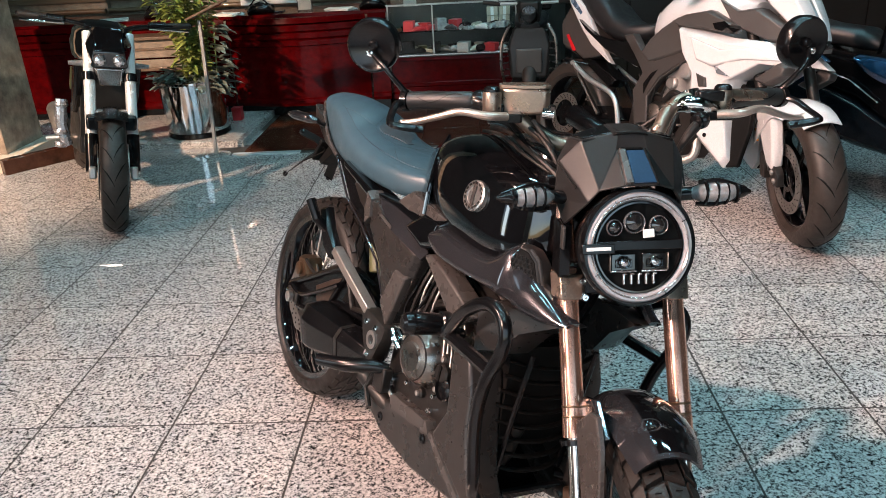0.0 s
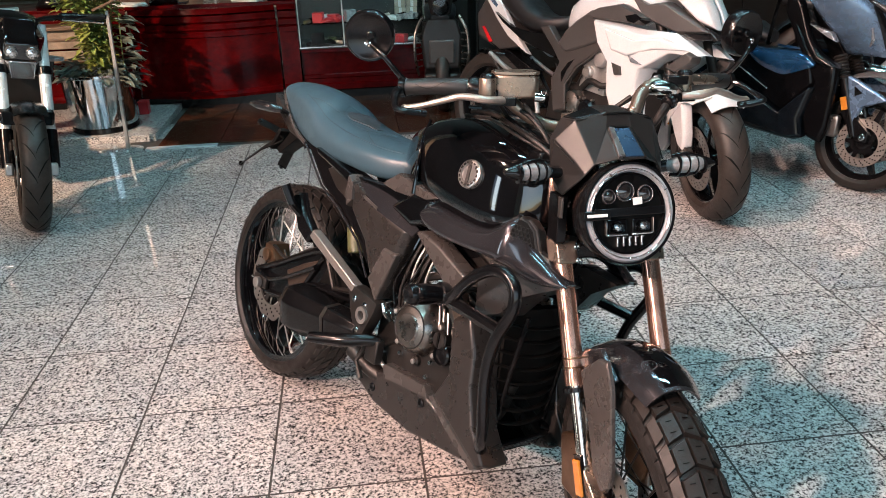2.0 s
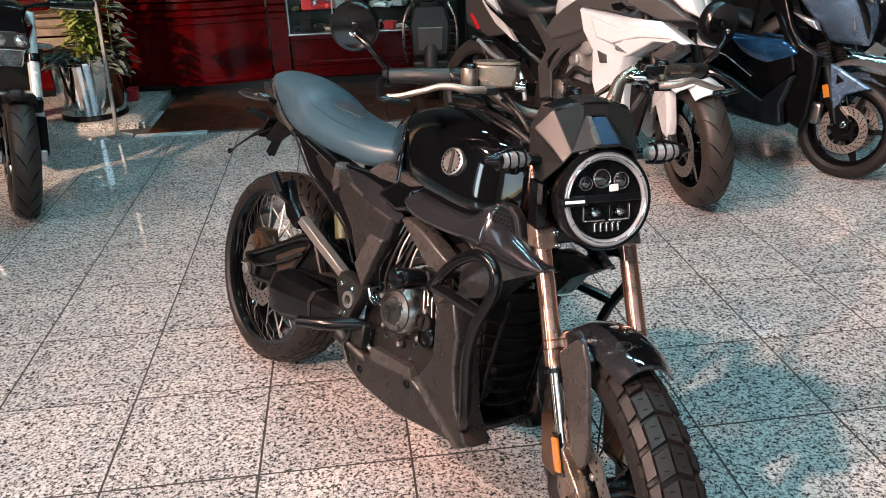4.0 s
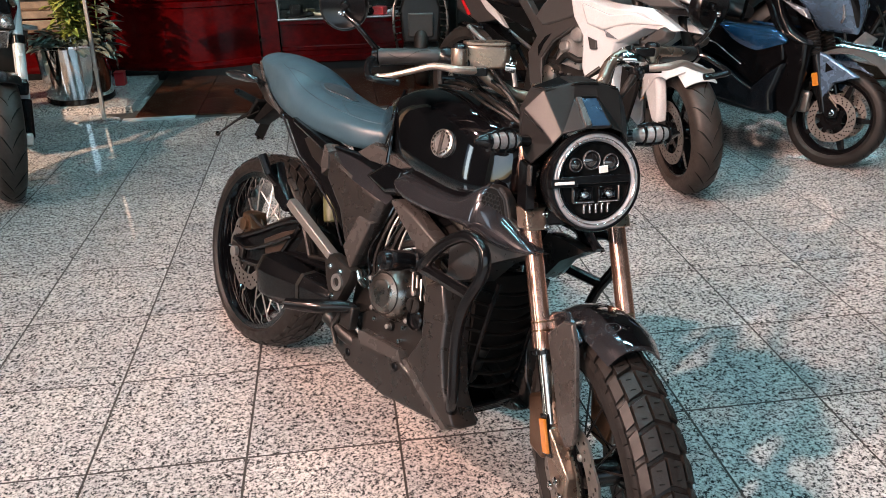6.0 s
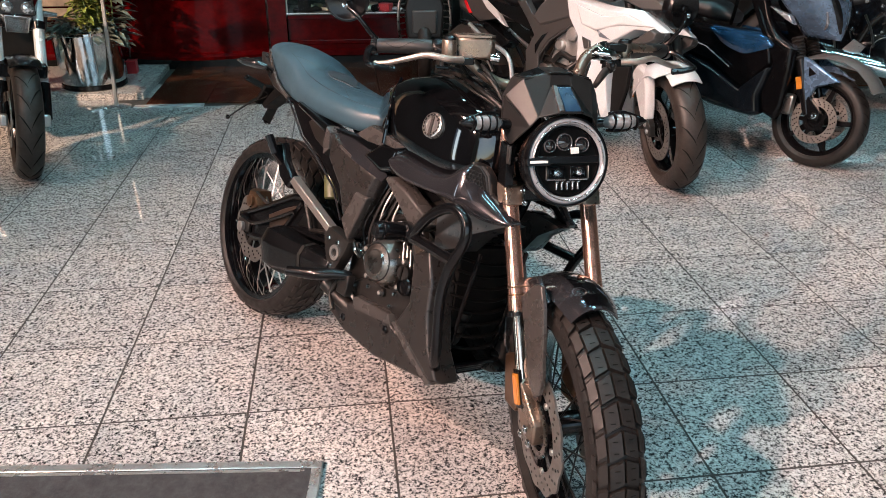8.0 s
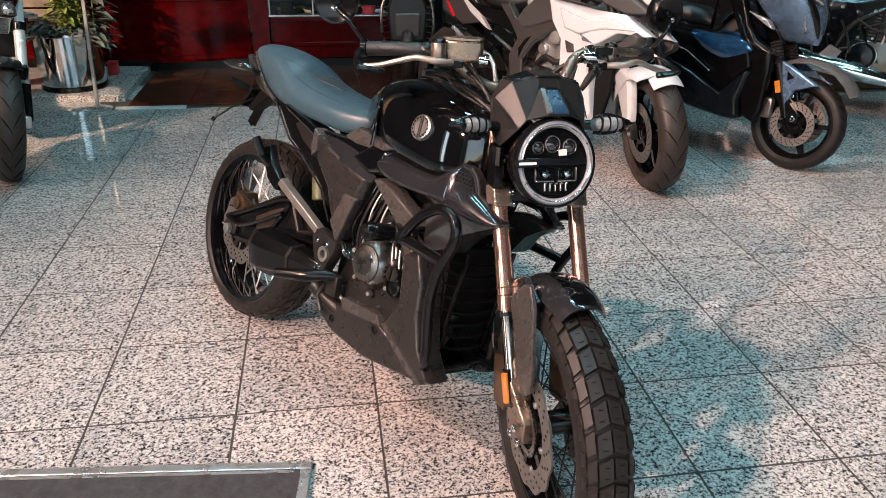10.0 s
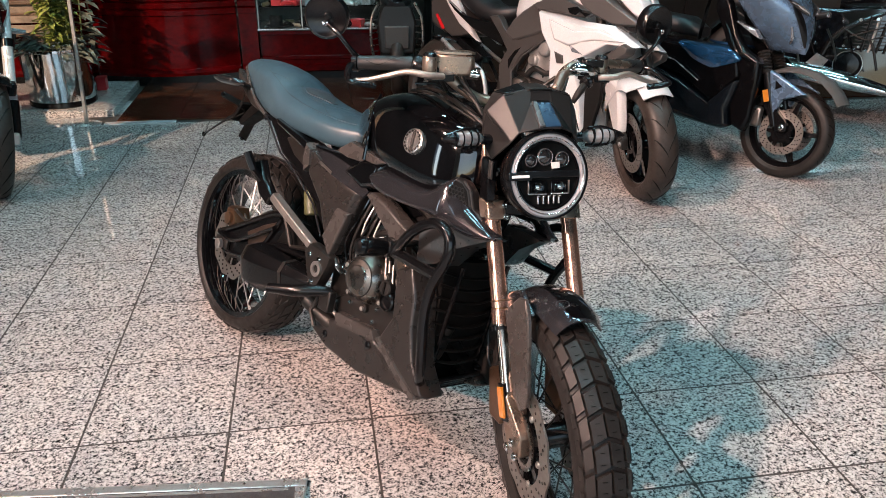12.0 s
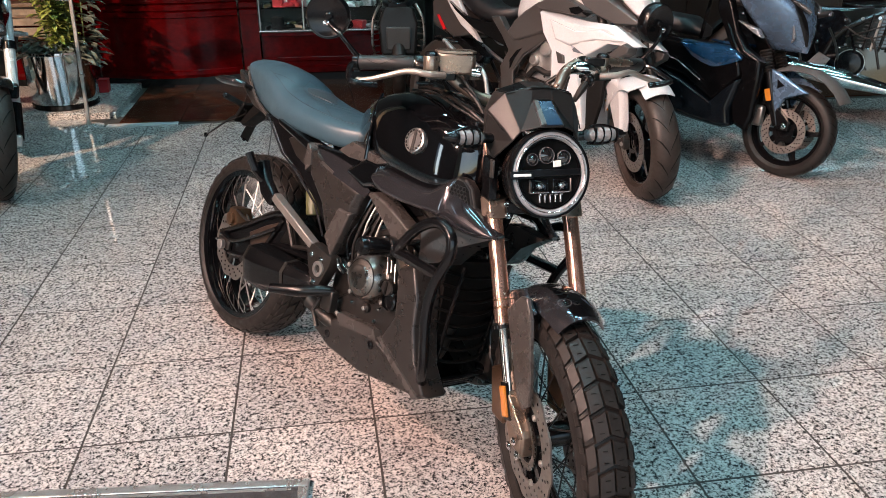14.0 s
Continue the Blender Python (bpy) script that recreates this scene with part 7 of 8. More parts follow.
def blue_scooter():
    sc = thing("scooter", pose(2.01, 3.09, 0, -6, 0, -57), "metallic slate-blue maxi scooter with black floorboard, parked on its stand", "scooter")
    alloy_wheel(sc, "front_wheel", (1.492, 0, 0.252), 0.252, 0.100, 0.195, 5, None, 0.120, "satin_black", True, "black alloy front wheel", -0.066, "rubber")
    alloy_wheel(sc, "rear_wheel", (0.0, 0, 0.27), 0.27, 0.13, 0.18, 5, None, 0.11)
    def side(s):
        part("fork_tube", tube(B(), [(1.325, s * 0.085, 0.62), (1.425, s * 0.085, 0.36), (1.455, s * 0.085, 0.28)], [0.026, 0.024, 0.02], 14), "satin_black", sc, "black fork leg")
        bm = lathe(B(), [(0.026 if k % 2 == 0 else 0.034, -0.0085 * k) for k in range(15)], frame_to((1.305, s * 0.085, 0.661), (-0.37, 0, 0.93)), 14)
        part("fork_bellows", bm, "rubber", sc, "ribbed rubber fork bellows")
        part("fork_slider", hull(B(), [(1.375 + dx, s * 0.085 + dy, 0.42) for dx in (-0.022, 0.022) for dy in (-0.02, 0.02)] + [(1.50 + dx, s * 0.085 + dy, 0.285 + dz) for dx in (-0.024, 0.024) for dy in (-0.016, 0.016) for dz in (-0.024, 0.024)]), "satin_black", sc, bevel=0.005)
        part("reflector", box(B(), (1.385, s * 0.113, 0.435), (0.030, 0.006, 0.065), Matrix.Rotation(radians(-20), 4, "Y")), "amber", sc, "amber reflector", bevel=0.002)
        part("caliper", hull(B(), [(1.315 + dx, s * 0.09 + dy, 0.30 + dz) for dx in (0, 0.06) for dy in (-0.02, 0.025) for dz in (-0.04, 0.07)]), "brushed_grey", sc, "silver brake caliper", bevel=0.014, steps=3)
        bolt_set(sc, [(1.50, s * 0.10, 0.285)], (0, s, 0), 0.016, 0.01, "chrome")
        part("mudguard_blade", plate(B(), [(1.37, 0.57), (1.42, 0.555), (1.585, 0.475), (1.47, 0.425), (1.44, 0.34), (1.415, 0.345), (1.40, 0.44)], s * 0.075, s * 0.105, 0.010), "slate_paint", sc, "slate-blue mudguard blade", bevel=0.003)
        part("blade_opening", plate(B(), [(1.415, 0.525), (1.46, 0.495), (1.425, 0.475)], s * 0.10, s * 0.1075, 0.001), "satin_black", sc)
        part("apron_winglet", plate(B(), [(1.14, 0.80), (1.27, 0.765), (1.30, 0.72), (1.255, 0.735)], s * 0.11, s * 0.15, 0.006), "silver_paint", sc, bevel=0.003)
        def skin_at(z, deg, lift=0.0):
            a, b, xc = apron(z)
            c, d = math.cos(radians(deg)), math.sin(radians(deg))
            return (xc + (a + lift) * c ** 0.85, s * (b + lift) * d ** 0.85, z)
        lamp = part("headlight", tube(B(), [skin_at(0.935, 36, -0.004), skin_at(0.905, 26, -0.002), skin_at(0.880, 15, -0.002), skin_at(0.862, 6, -0.006)], [0.006, 0.022, 0.024, 0.008], 12, 4, 0.7), "headlight_dark", sc, "dark slanted headlight")
        part("light_strip", tube(B(), [skin_at(0.922, 32, 0.010), skin_at(0.893, 20, 0.018), skin_at(0.872, 10, 0.016)], [0.004, 0.011, 0.005], 8, 4), "lamp_silver", lamp, "bright strip of lens")
        # dark gap between the cheek and the nose panel
        part("cheek_gap", loft(B(), [[skin_at(z, d - w, 0.004), skin_at(z, d, 0.005), skin_at(z, d + w, 0.004)] for z, d, w in ((0.70, 24, 3), (0.75, 26, 7), (0.80, 27, 7), (0.85, 28, 6), (0.90, 30, 3))], 0.003 * s, 3), "trim_black", sc, "black gap in the apron", sharp=50)
        part("apron_groove", tube(B(), [skin_at(0.98, 40, -0.002), skin_at(0.90, 28, -0.002), skin_at(0.80, 10, -0.002)], [0.003, 0.005, 0.003], 8, 4), "satin_black", sc)
        part("vent_trim", tube(B(), [skin_at(0.715, 60, 0.006), skin_at(0.745, 52, 0.010), skin_at(0.80, 46, 0.004)], [0.005, 0.009, 0.004], 10, 4), "silver_paint", sc, "pale vent trim")
        part("leg_shield", plate(B(), [(1.02, 1.0), (1.10, 0.90), (1.17, 0.75), (1.24, 0.665), (1.34, 0.612), (1.35, 0.50), (1.345, 0.30), (1.325, 0.225), (1.25, 0.25), (1.222, 0.34), (1.235, 0.44), (1.255, 0.512), (1.19, 0.60), (1.12, 0.70), (1.02, 0.86)], s * 0.12, s * 0.178, 0.018), "shield_black", sc, "glossy black leg shield", bevel=0.014, steps=4)
        part("shield_brow", loft(B(), [[(1.10, s * 0.172, 0.80), (1.06, s * 0.150, 0.83)], [(1.20, s * 0.192, 0.66), (1.15, s * 0.165, 0.70)], [(1.27, s * 0.190, 0.615), (1.22, s * 0.170, 0.64)], [(1.36, s * 0.165, 0.600), (1.34, s * 0.145, 0.625)]], -0.008 * s, 4), "shield_black", sc, "glossy black brow", sharp=50)
        part("floorboard", plate(B(), [(0.45, 0.52), (0.72, 0.495), (0.90, 0.45), (1.117, 0.345), (1.20, 0.45), (1.256, 0.505), (1.245, 0.44), (1.222, 0.34), (1.245, 0.245), (1.21, 0.228), (1.14, 0.227), (0.96, 0.243), (0.60, 0.31), (0.35, 0.38)], s * 0.13, s * 0.215, 0.02), "navy_gloss", sc, "glossy dark navy floorboard side", bevel=0.010, steps=3)
        part("tunnel_side", plate(B(), [(0.45, 0.53), (0.72, 0.50), (0.90, 0.455), (1.117, 0.35), (1.25, 0.51), (1.22, 0.63), (1.16, 0.652), (0.87, 0.65), (0.70, 0.66), (0.45, 0.70)], s * 0.08, s * 0.180, 0.02), "shield_black", sc, "glossy black tunnel side", bevel=0.008)
        rows = []
        for x, zt, zb in ((0.858, 0.655, 0.640), (0.90, 0.652, 0.605), (0.96, 0.649, 0.572), (1.02, 0.650, 0.552), (1.08, 0.652, 0.542), (1.14, 0.652, 0.560), (1.19, 0.642, 0.580), (1.235, 0.612, 0.596)):
            rows.append([(x, s * 0.150, zt + 0.012), (x, s * 0.183, zt), (x, s * 0.198, 0.5 * (zt + zb)), (x, s * 0.186, zb)])
        part("tunnel_cover", loft(B(), rows, 0.012 * s, 3), "blue_paint", sc, "deep blue metallic side cover", sharp=50)
        part("trim_line", tube(B(), [(0.74, s * 0.205, 0.572), (0.86, s * 0.205, 0.55), (1.02, s * 0.20, 0.462)], 0.0035, 8), "silver_paint", sc, "bright trim line")
        part("floor_edge", tube(B(), [(0.72, s * 0.212, 0.497), (0.90, s * 0.217, 0.452), (1.117, s * 0.217, 0.347)], 0.004, 8), "trim_black", sc)
        part("rear_cover", plate(B(), [(-0.25, 0.80), (0.10, 0.78), (0.60, 0.70), (0.75, 0.62), (0.60, 0.50), (0.20, 0.48), (-0.15, 0.60)], s * 0.08, s * 0.20, 0.03), "blue_paint", sc, bevel=0.006)
    both(side)
    rings = []
    for z in (0.665, 0.69, 0.72, 0.76, 0.80, 0.84, 0.88, 0.92, 0.96, 1.0, 1.04, 1.08):
        a, b, xc = apron(z)
        ring = []
        for k in range(32):
            c, d = math.cos(2 * math.pi * k / 32), math.sin(2 * math.pi * k / 32)
            ring.append((xc + (a if c > 0 else 0.06) * math.copysign(abs(c) ** 0.85, c), b * math.copysign(abs(d) ** 0.85, d), z))
        rings.append(ring)
    part("front_apron", skin(B(), rings), "slate_paint", sc, "metallic slate-blue front apron", sharp=60)
    part("mudguard_tail", sheet(B(), [[(1.50 + r * math.cos(radians(a)), y, 0.285 + r * math.sin(radians(a))) for y, r in ((-0.075, 0.29), (-0.05, 0.305), (0, 0.312), (0.05, 0.305), (0.075, 0.29))] for a in (120, 105, 90, 75, 60, 45, 32)], -0.005), "mudguard_grey", sc, "grey front mudguard")
    part("seat", skin(B(), [section(x, w, z0, z1, 3, 18) for x, w, z0, z1 in ((-0.25, 0.10, 0.80, 0.90), (0.1, 0.15, 0.78, 0.88), (0.35, 0.15, 0.72, 0.84), (0.60, 0.14, 0.70, 0.80), (0.80, 0.11, 0.68, 0.79), (0.90, 0.06, 0.68, 0.74))]), "seat_black", sc, "black scooter seat", sharp=60)
    part("centre_tunnel", hull(B(), [(x, s * y, z) for s in (-1, 1) for x, y, z in ((0.5, 0.10, 0.30), (1.2, 0.10, 0.30), (1.15, 0.09, 0.62), (0.8, 0.09, 0.66), (0.5, 0.10, 0.70))]), "satin_black", sc, bevel=0.01)
    part("headset", hull(B(), [(x, s * y, z) for s in (-1, 1) for x, y, z in ((1.02, 0.10, 0.98), (1.02, 0.08, 1.08), (1.12, 0.08, 1.06), (1.14, 0.10, 0.98))]), "satin_black", sc, bevel=0.01)
    part("windscreen", sheet(B(), [[(1.22 - 0.20 * t - 0.05 * (abs(y) / 0.16) ** 2, y * (1 - 0.15 * t), 0.96 + 0.40 * t) for y in (-0.16, -0.1, -0.05, 0, 0.05, 0.1, 0.16)] for t in (0, 0.33, 0.66, 1)], 0.004), "smoke_screen", sc, "smoked windscreen")
    part("screen_guard", sheet(B(), [[(0.98 + 0.10 * (z - 0.7), -0.19 - 0.03 * math.sin(3.1 * k / 5), z) for z in (0.68, 0.78, 0.88, 0.98)] for k in range(6)], 0.003), "smoke_screen", sc)
    part("side_stand", tube(B(), [(0.80, -0.10, 0.24), (0.82, -0.13, 0.10), (0.85, -0.14, 0.03)], 0.010, 8), "satin_black", sc)
    bolt_set(sc, [(1.475, -0.105, 0.40), (1.10, -0.21, 0.33)], (0, -1, 0), 0.008, 0.004, "chrome")


blue_scooter()


def naked_bike():
    """The dark naked bike beside the planter."""
    bike = thing("motorcycle", pose(-2.015, 3.29, 0, -12.5, 0, -60), "black naked motorcycle with bright silver fork tubes and wide bars", "motorcycle")
    ST = steer((1.04, 0, 0.9), -6)
    alloy_wheel(bike, "front_wheel", (1.36, 0, 0.30), 0.30, 0.125, 0.216, 5, ST, 0.14)
    alloy_wheel(bike, "rear_wheel", (0, 0, 0.31), 0.31, 0.16, 0.216, 5, None, 0.11)
    fx = lambda z: 1.06 + 0.45 * (0.93 - z)
    def side(s):
        y = s * 0.096
        part("fork_tube", tube(B(), [(fx(0.95), y, 0.95), (fx(0.45), y, 0.45)], 0.027, 18), "bright_silver", bike, "bright silver fork tube", ST)
        part("fork_slider", tube(B(), [(fx(0.47), y, 0.47), (fx(0.30), y, 0.30)], 0.032, 16), "satin_black", bike, "", ST)
        part("fork_foot", box(B(), (1.36, y, 0.30), (0.06, 0.035, 0.06)), "silver_alloy", bike, "", ST, bevel=0.008)
        part("yoke_clamp", lathe(B(), [(0.034, -0.02), (0.034, 0.02)], frame_to((fx(0.74), y, 0.74), (-0.4, 0, 0.9)), 16), "satin_black", bike, "", ST)
        part("turn_signal", tube(B(), [(1.10, s * 0.10, 0.80), (1.10, s * 0.13, 0.80), (1.105, s * 0.19, 0.80)], [0.008, 0.016, 0.010], 10), "lens_clear", bike, "", ST)
        part("grip", tube(B(), [(0.95, s * 0.28, 1.0), (0.93, s * 0.41, 1.01)], 0.017, 12), "rubber", bike, "", ST)
        part("lever", tube(B(), [(1.0, s * 0.20, 0.985), (1.0, s * 0.30, 0.985), (0.985, s * 0.40, 0.985)], 0.007, 8), "chrome", bike, "bright hand lever", ST)
        part("switch_block", tube(B(), [(0.97, s * 0.20, 0.995), (0.95, s * 0.28, 1.0)], 0.022, 12), "satin_black", bike, "", ST)
        part("radiator_cover", plate(B(), [(0.85, 0.50), (1.0, 0.62), (1.06, 0.80), (0.96, 0.80), (0.85, 0.66)], s * 0.12, s * 0.16, 0.012), "satin_black", bike, "black radiator cover", bevel=0.004)
        part("footpeg", tube(B(), [(0.60, s * 0.15, 0.32), (0.58, s * 0.27, 0.30)], 0.012, 8), "silver_alloy", bike)
        part("headlight_lens", lathe(B(), [(0.0, 0.016), (0.02, 0.012), (0.029, 0.0)], frame_to((1.185, s * 0.045, 0.83), (1, 0, 0.05)), 18), "lamp_silver", bike, "round clear headlight lens", ST)
        part("hose", tube(B(), [(1.02, s * 0.10, 0.95), (1.14, s * 0.07, 0.80), (1.16, s * 0.08, 0.62), (1.27, s * 0.10, 0.42)], 0.006, 8, 4), "rubber", bike, "", ST)
    both(side)
    hl = part("headlight_cowl", hull(B(), [(x, s * y, z) for s in (-1, 1) for x, y, z in ((1.08, 0.09, 0.80), (1.17, 0.085, 0.79), (1.185, 0.07, 0.87), (1.10, 0.11, 0.90), (1.05, 0.10, 0.95), (1.12, 0.06, 0.985), (1.0, 0.08, 0.98))]), "gloss_black", bike, "black headlight cowl", ST, bevel=0.008)
    part("lower_lens", hull(B(), [(1.15, s * 0.075, 0.79) for s in (-1, 1)] + [(1.18, s * 0.06, 0.785) for s in (-1, 1)] + [(1.15, s * 0.05, 0.70) for s in (-1, 1)] + [(1.10, s * 0.05, 0.71) for s in (-1, 1)]), "lamp_silver", bike, "clear lower lens", ST, bevel=0.004)
    bar = [(1.0, 0, 0.97), (1.0, 0.08, 0.97), (0.98, 0.16, 0.99), (0.93, 0.42, 1.01)]
    part("handlebar", tube(B(), [(x, -y, z) for x, y, z in bar[:0:-1]] + bar, 0.012, 10, 4), "satin_black", bike, "", ST)
    part("yoke", box(B(), (1.09, 0, 0.74), (0.07, 0.2, 0.04)), "satin_black", bike, "", ST, bevel=0.008)
    rows = [[(1.36 + (0.322 - 0.02 * abs(k / 3) ** 2) * math.cos(radians(a)), 0.07 * k / 3, 0.30 + (0.322 - 0.02 * abs(k / 3) ** 2) * math.sin(radians(a))) for k in range(-3, 4)] for a in (140, 125, 110, 95, 80, 65)]
    part("mudguard", sheet(B(), rows, -0.005), "satin_black", bike, "black front mudguard", ST)
    part("mudguard_bridge", hull(B(), [(1.22, s * 0.115, 0.58) for s in (-1, 1)] + [(1.28, s * 0.12, 0.56) for s in (-1, 1)] + [(1.22, s * 0.115, 0.50) for s in (-1, 1)] + [(1.30, s * 0.115, 0.50) for s in (-1, 1)]), "satin_black", bike, "", ST, bevel=0.01)
    part("radiator", box(B(), (0.98, 0, 0.55), (0.04, 0.25, 0.3)), "engine_dark", bike)
    part("engine", hull(B(), [(x, s * y, z) for s in (-1, 1) for x, y, z in ((0.5, 0.14, 0.25), (0.5, 0.14, 0.5), (0.9, 0.13, 0.62), (0.95, 0.12, 0.3))]), "engine_dark", bike, bevel=0.01)
    bm = B()
    for k in range(4):
        lathe(bm, [(0.03, -0.015), (0.036, 0), (0.03, 0.015)], Matrix.Translation((0.72 + 0.02 * (k % 2), -0.20, 0.30 + 0.075 * k)), 14)
    tube(bm, [(0.72, -0.17, 0.30), (0.74, -0.20, 0.42), (0.72, -0.20, 0.55)], 0.03, 10)
    part("engine_side_casting", bm, "silver_paint", bike, "pale silver engine casting")
    part("sticker", plate(B(), [(0.90, 0.66), (0.96, 0.76), (0.99, 0.76), (0.94, 0.64)], -0.165, -0.172, 0.001), "olive", bike, "yellow-green sticker")
    part("tank", skin(B(), [section(x, w, z0, z1, 3, 20) for x, w, z0, z1 in ((0.5, 0.06, 0.78, 0.86), (0.6, 0.13, 0.76, 0.95), (0.8, 0.16, 0.75, 1.0), (0.95, 0.13, 0.78, 0.97), (1.02, 0.07, 0.82, 0.92))]), "gloss_black", bike, "black fuel tank", sharp=60)
    part("seat", skin(B(), [section(x, w, z0, z1, 3, 16) for x, w, z0, z1 in ((-0.2, 0.07, 0.85, 0.90), (0.1, 0.12, 0.78, 0.86), (0.4, 0.13, 0.74, 0.82), (0.55, 0.09, 0.76, 0.83))]), "seat_black", bike, "black seat", sharp=60)
    part("muffler", lathe(B(), [(0.03, 0), (0.05, 0.04), (0.055, 0.36), (0.04, 0.38)], frame_to((0.35, -0.17, 0.30), (-1, -0.05, 0.2)), 20), "steel", bike)
    part("swingarm", hull(B(), [(x, s * 0.10, z) for s in (-1, 1) for x, z in ((-0.05, 0.29), (-0.05, 0.34), (0.5, 0.42), (0.5, 0.34))]), "satin_black", bike)


naked_bike()


def moped():
    """The small dark scooter by the display case."""
    sc = thing("moped", pose(0.95, 4.05, 0, 0, 0, -96), "small dark grey moped with a crash cage and round headlight", "moped")
    alloy_wheel(sc, "front_wheel", (0.02, 0, 0.24), 0.24, 0.10, 0.16, 5, None, 0.09, "satin_black", False)
    alloy_wheel(sc, "rear_wheel", (-0.75, 0, 0.24), 0.24, 0.10, 0.16, 5, None, 0, "satin_black", False)
    part("leg_shield", hull(B(), [(x, s * y, z) for s in (-1, 1) for x, y, z in ((0.16, 0.13, 0.34), (0.10, 0.13, 0.34), (0.14, 0.15, 0.56), (0.08, 0.15, 0.56), (0.10, 0.11, 0.68))]), "cowl_grey", sc, "dark grey plastic leg shield", bevel=0.02)
    part("shield_panel", box(B(), (0.165, 0.0, 0.46), (0.02, 0.18, 0.17), Matrix.Rotation(radians(6), 4, "Y")), "moped_grey", sc, "pale grey glovebox lid", bevel=0.012)
    for s in (-1, 1):
        part("crash_cage", tube(B(), [(0.15, s * 0.17, 0.30), (0.20, s * 0.19, 0.45), (0.17, s * 0.18, 0.60), (0.12, s * 0.13, 0.70)], 0.010, 8, 4), "engine_bronze", sc, "grey tubular crash cage")
        for k in range(6):
            part("cage_rung", tube(B(), [(0.185, s * 0.185, 0.36 + 0.045 * k), (0.14, s * 0.14, 0.36 + 0.045 * k)], 0.005, 6), "engine_bronze", sc)
        part("grip", tube(B(), [(0.02, s * 0.20, 0.83), (0.0, s * 0.32, 0.84)], 0.016, 10), "rubber", sc)
        part("mirror", lathe(B(), [(0.0, 0.01), (0.035, 0.006), (0.042, -0.006), (0.0, -0.008)], frame_to((0.05, s * 0.26, 0.93), (1, 0, 0.1)), 18), "satin_black", sc)
        part("mirror_stem", tube(B(), [(0.03, s * 0.20, 0.84), (0.05, s * 0.26, 0.92)], 0.005, 6), "chrome", sc)
    part("headlight", lathe(B(), [(0.02, -0.06), (0.06, -0.03), (0.065, 0.0), (0.06, 0.008), (0.0, 0.018)], frame_to((0.12, 0, 0.76), (1, 0, 0)), 24), "smoke_screen", sc, "round headlight")
    part("headset", hull(B(), [(x, s * y, z) for s in (-1, 1) for x, y, z in ((0.0, 0.07, 0.72), (0.08, 0.07, 0.70), (0.08, 0.06, 0.84), (0.0, 0.10, 0.86))]), "engine_dark", sc, bevel=0.01)
    part("handlebar", tube(B(), [(0.0, -0.32, 0.84), (0.03, -0.15, 0.83), (0.03, 0.15, 0.83), (0.0, 0.32, 0.84)], 0.011, 8), "steel", sc)
    part("body", hull(B(), [(x, s * y, z) for s in (-1, 1) for x, y, z in ((-0.9, 0.08, 0.50), (-0.9, 0.08, 0.62), (-0.25, 0.14, 0.62), (-0.25, 0.14, 0.35), (-0.7, 0.10, 0.35))]), "engine_dark", sc, bevel=0.02)
    part("seat", skin(B(), [section(x, w, z0, z1, 3, 14) for x, w, z0, z1 in ((-0.9, 0.08, 0.62, 0.68), (-0.6, 0.13, 0.62, 0.72), (-0.3, 0.12, 0.62, 0.70), (-0.2, 0.07, 0.62, 0.67))]), "seat_black", sc, sharp=60)
    part("floor_pan", box(B(), (-0.05, 0, 0.28), (0.5, 0.26, 0.06)), "engine_dark", sc, bevel=0.015)
    part("cargo_box", hull(B(), [(x, s * y, z) for s in (-1, 1) for x, y, z in ((-1.0, 0.14, 0.70), (-0.75, 0.15, 0.70), (-0.98, 0.15, 0.92), (-0.76, 0.15, 0.92))]), "satin_black", sc, bevel=0.02)


moped()


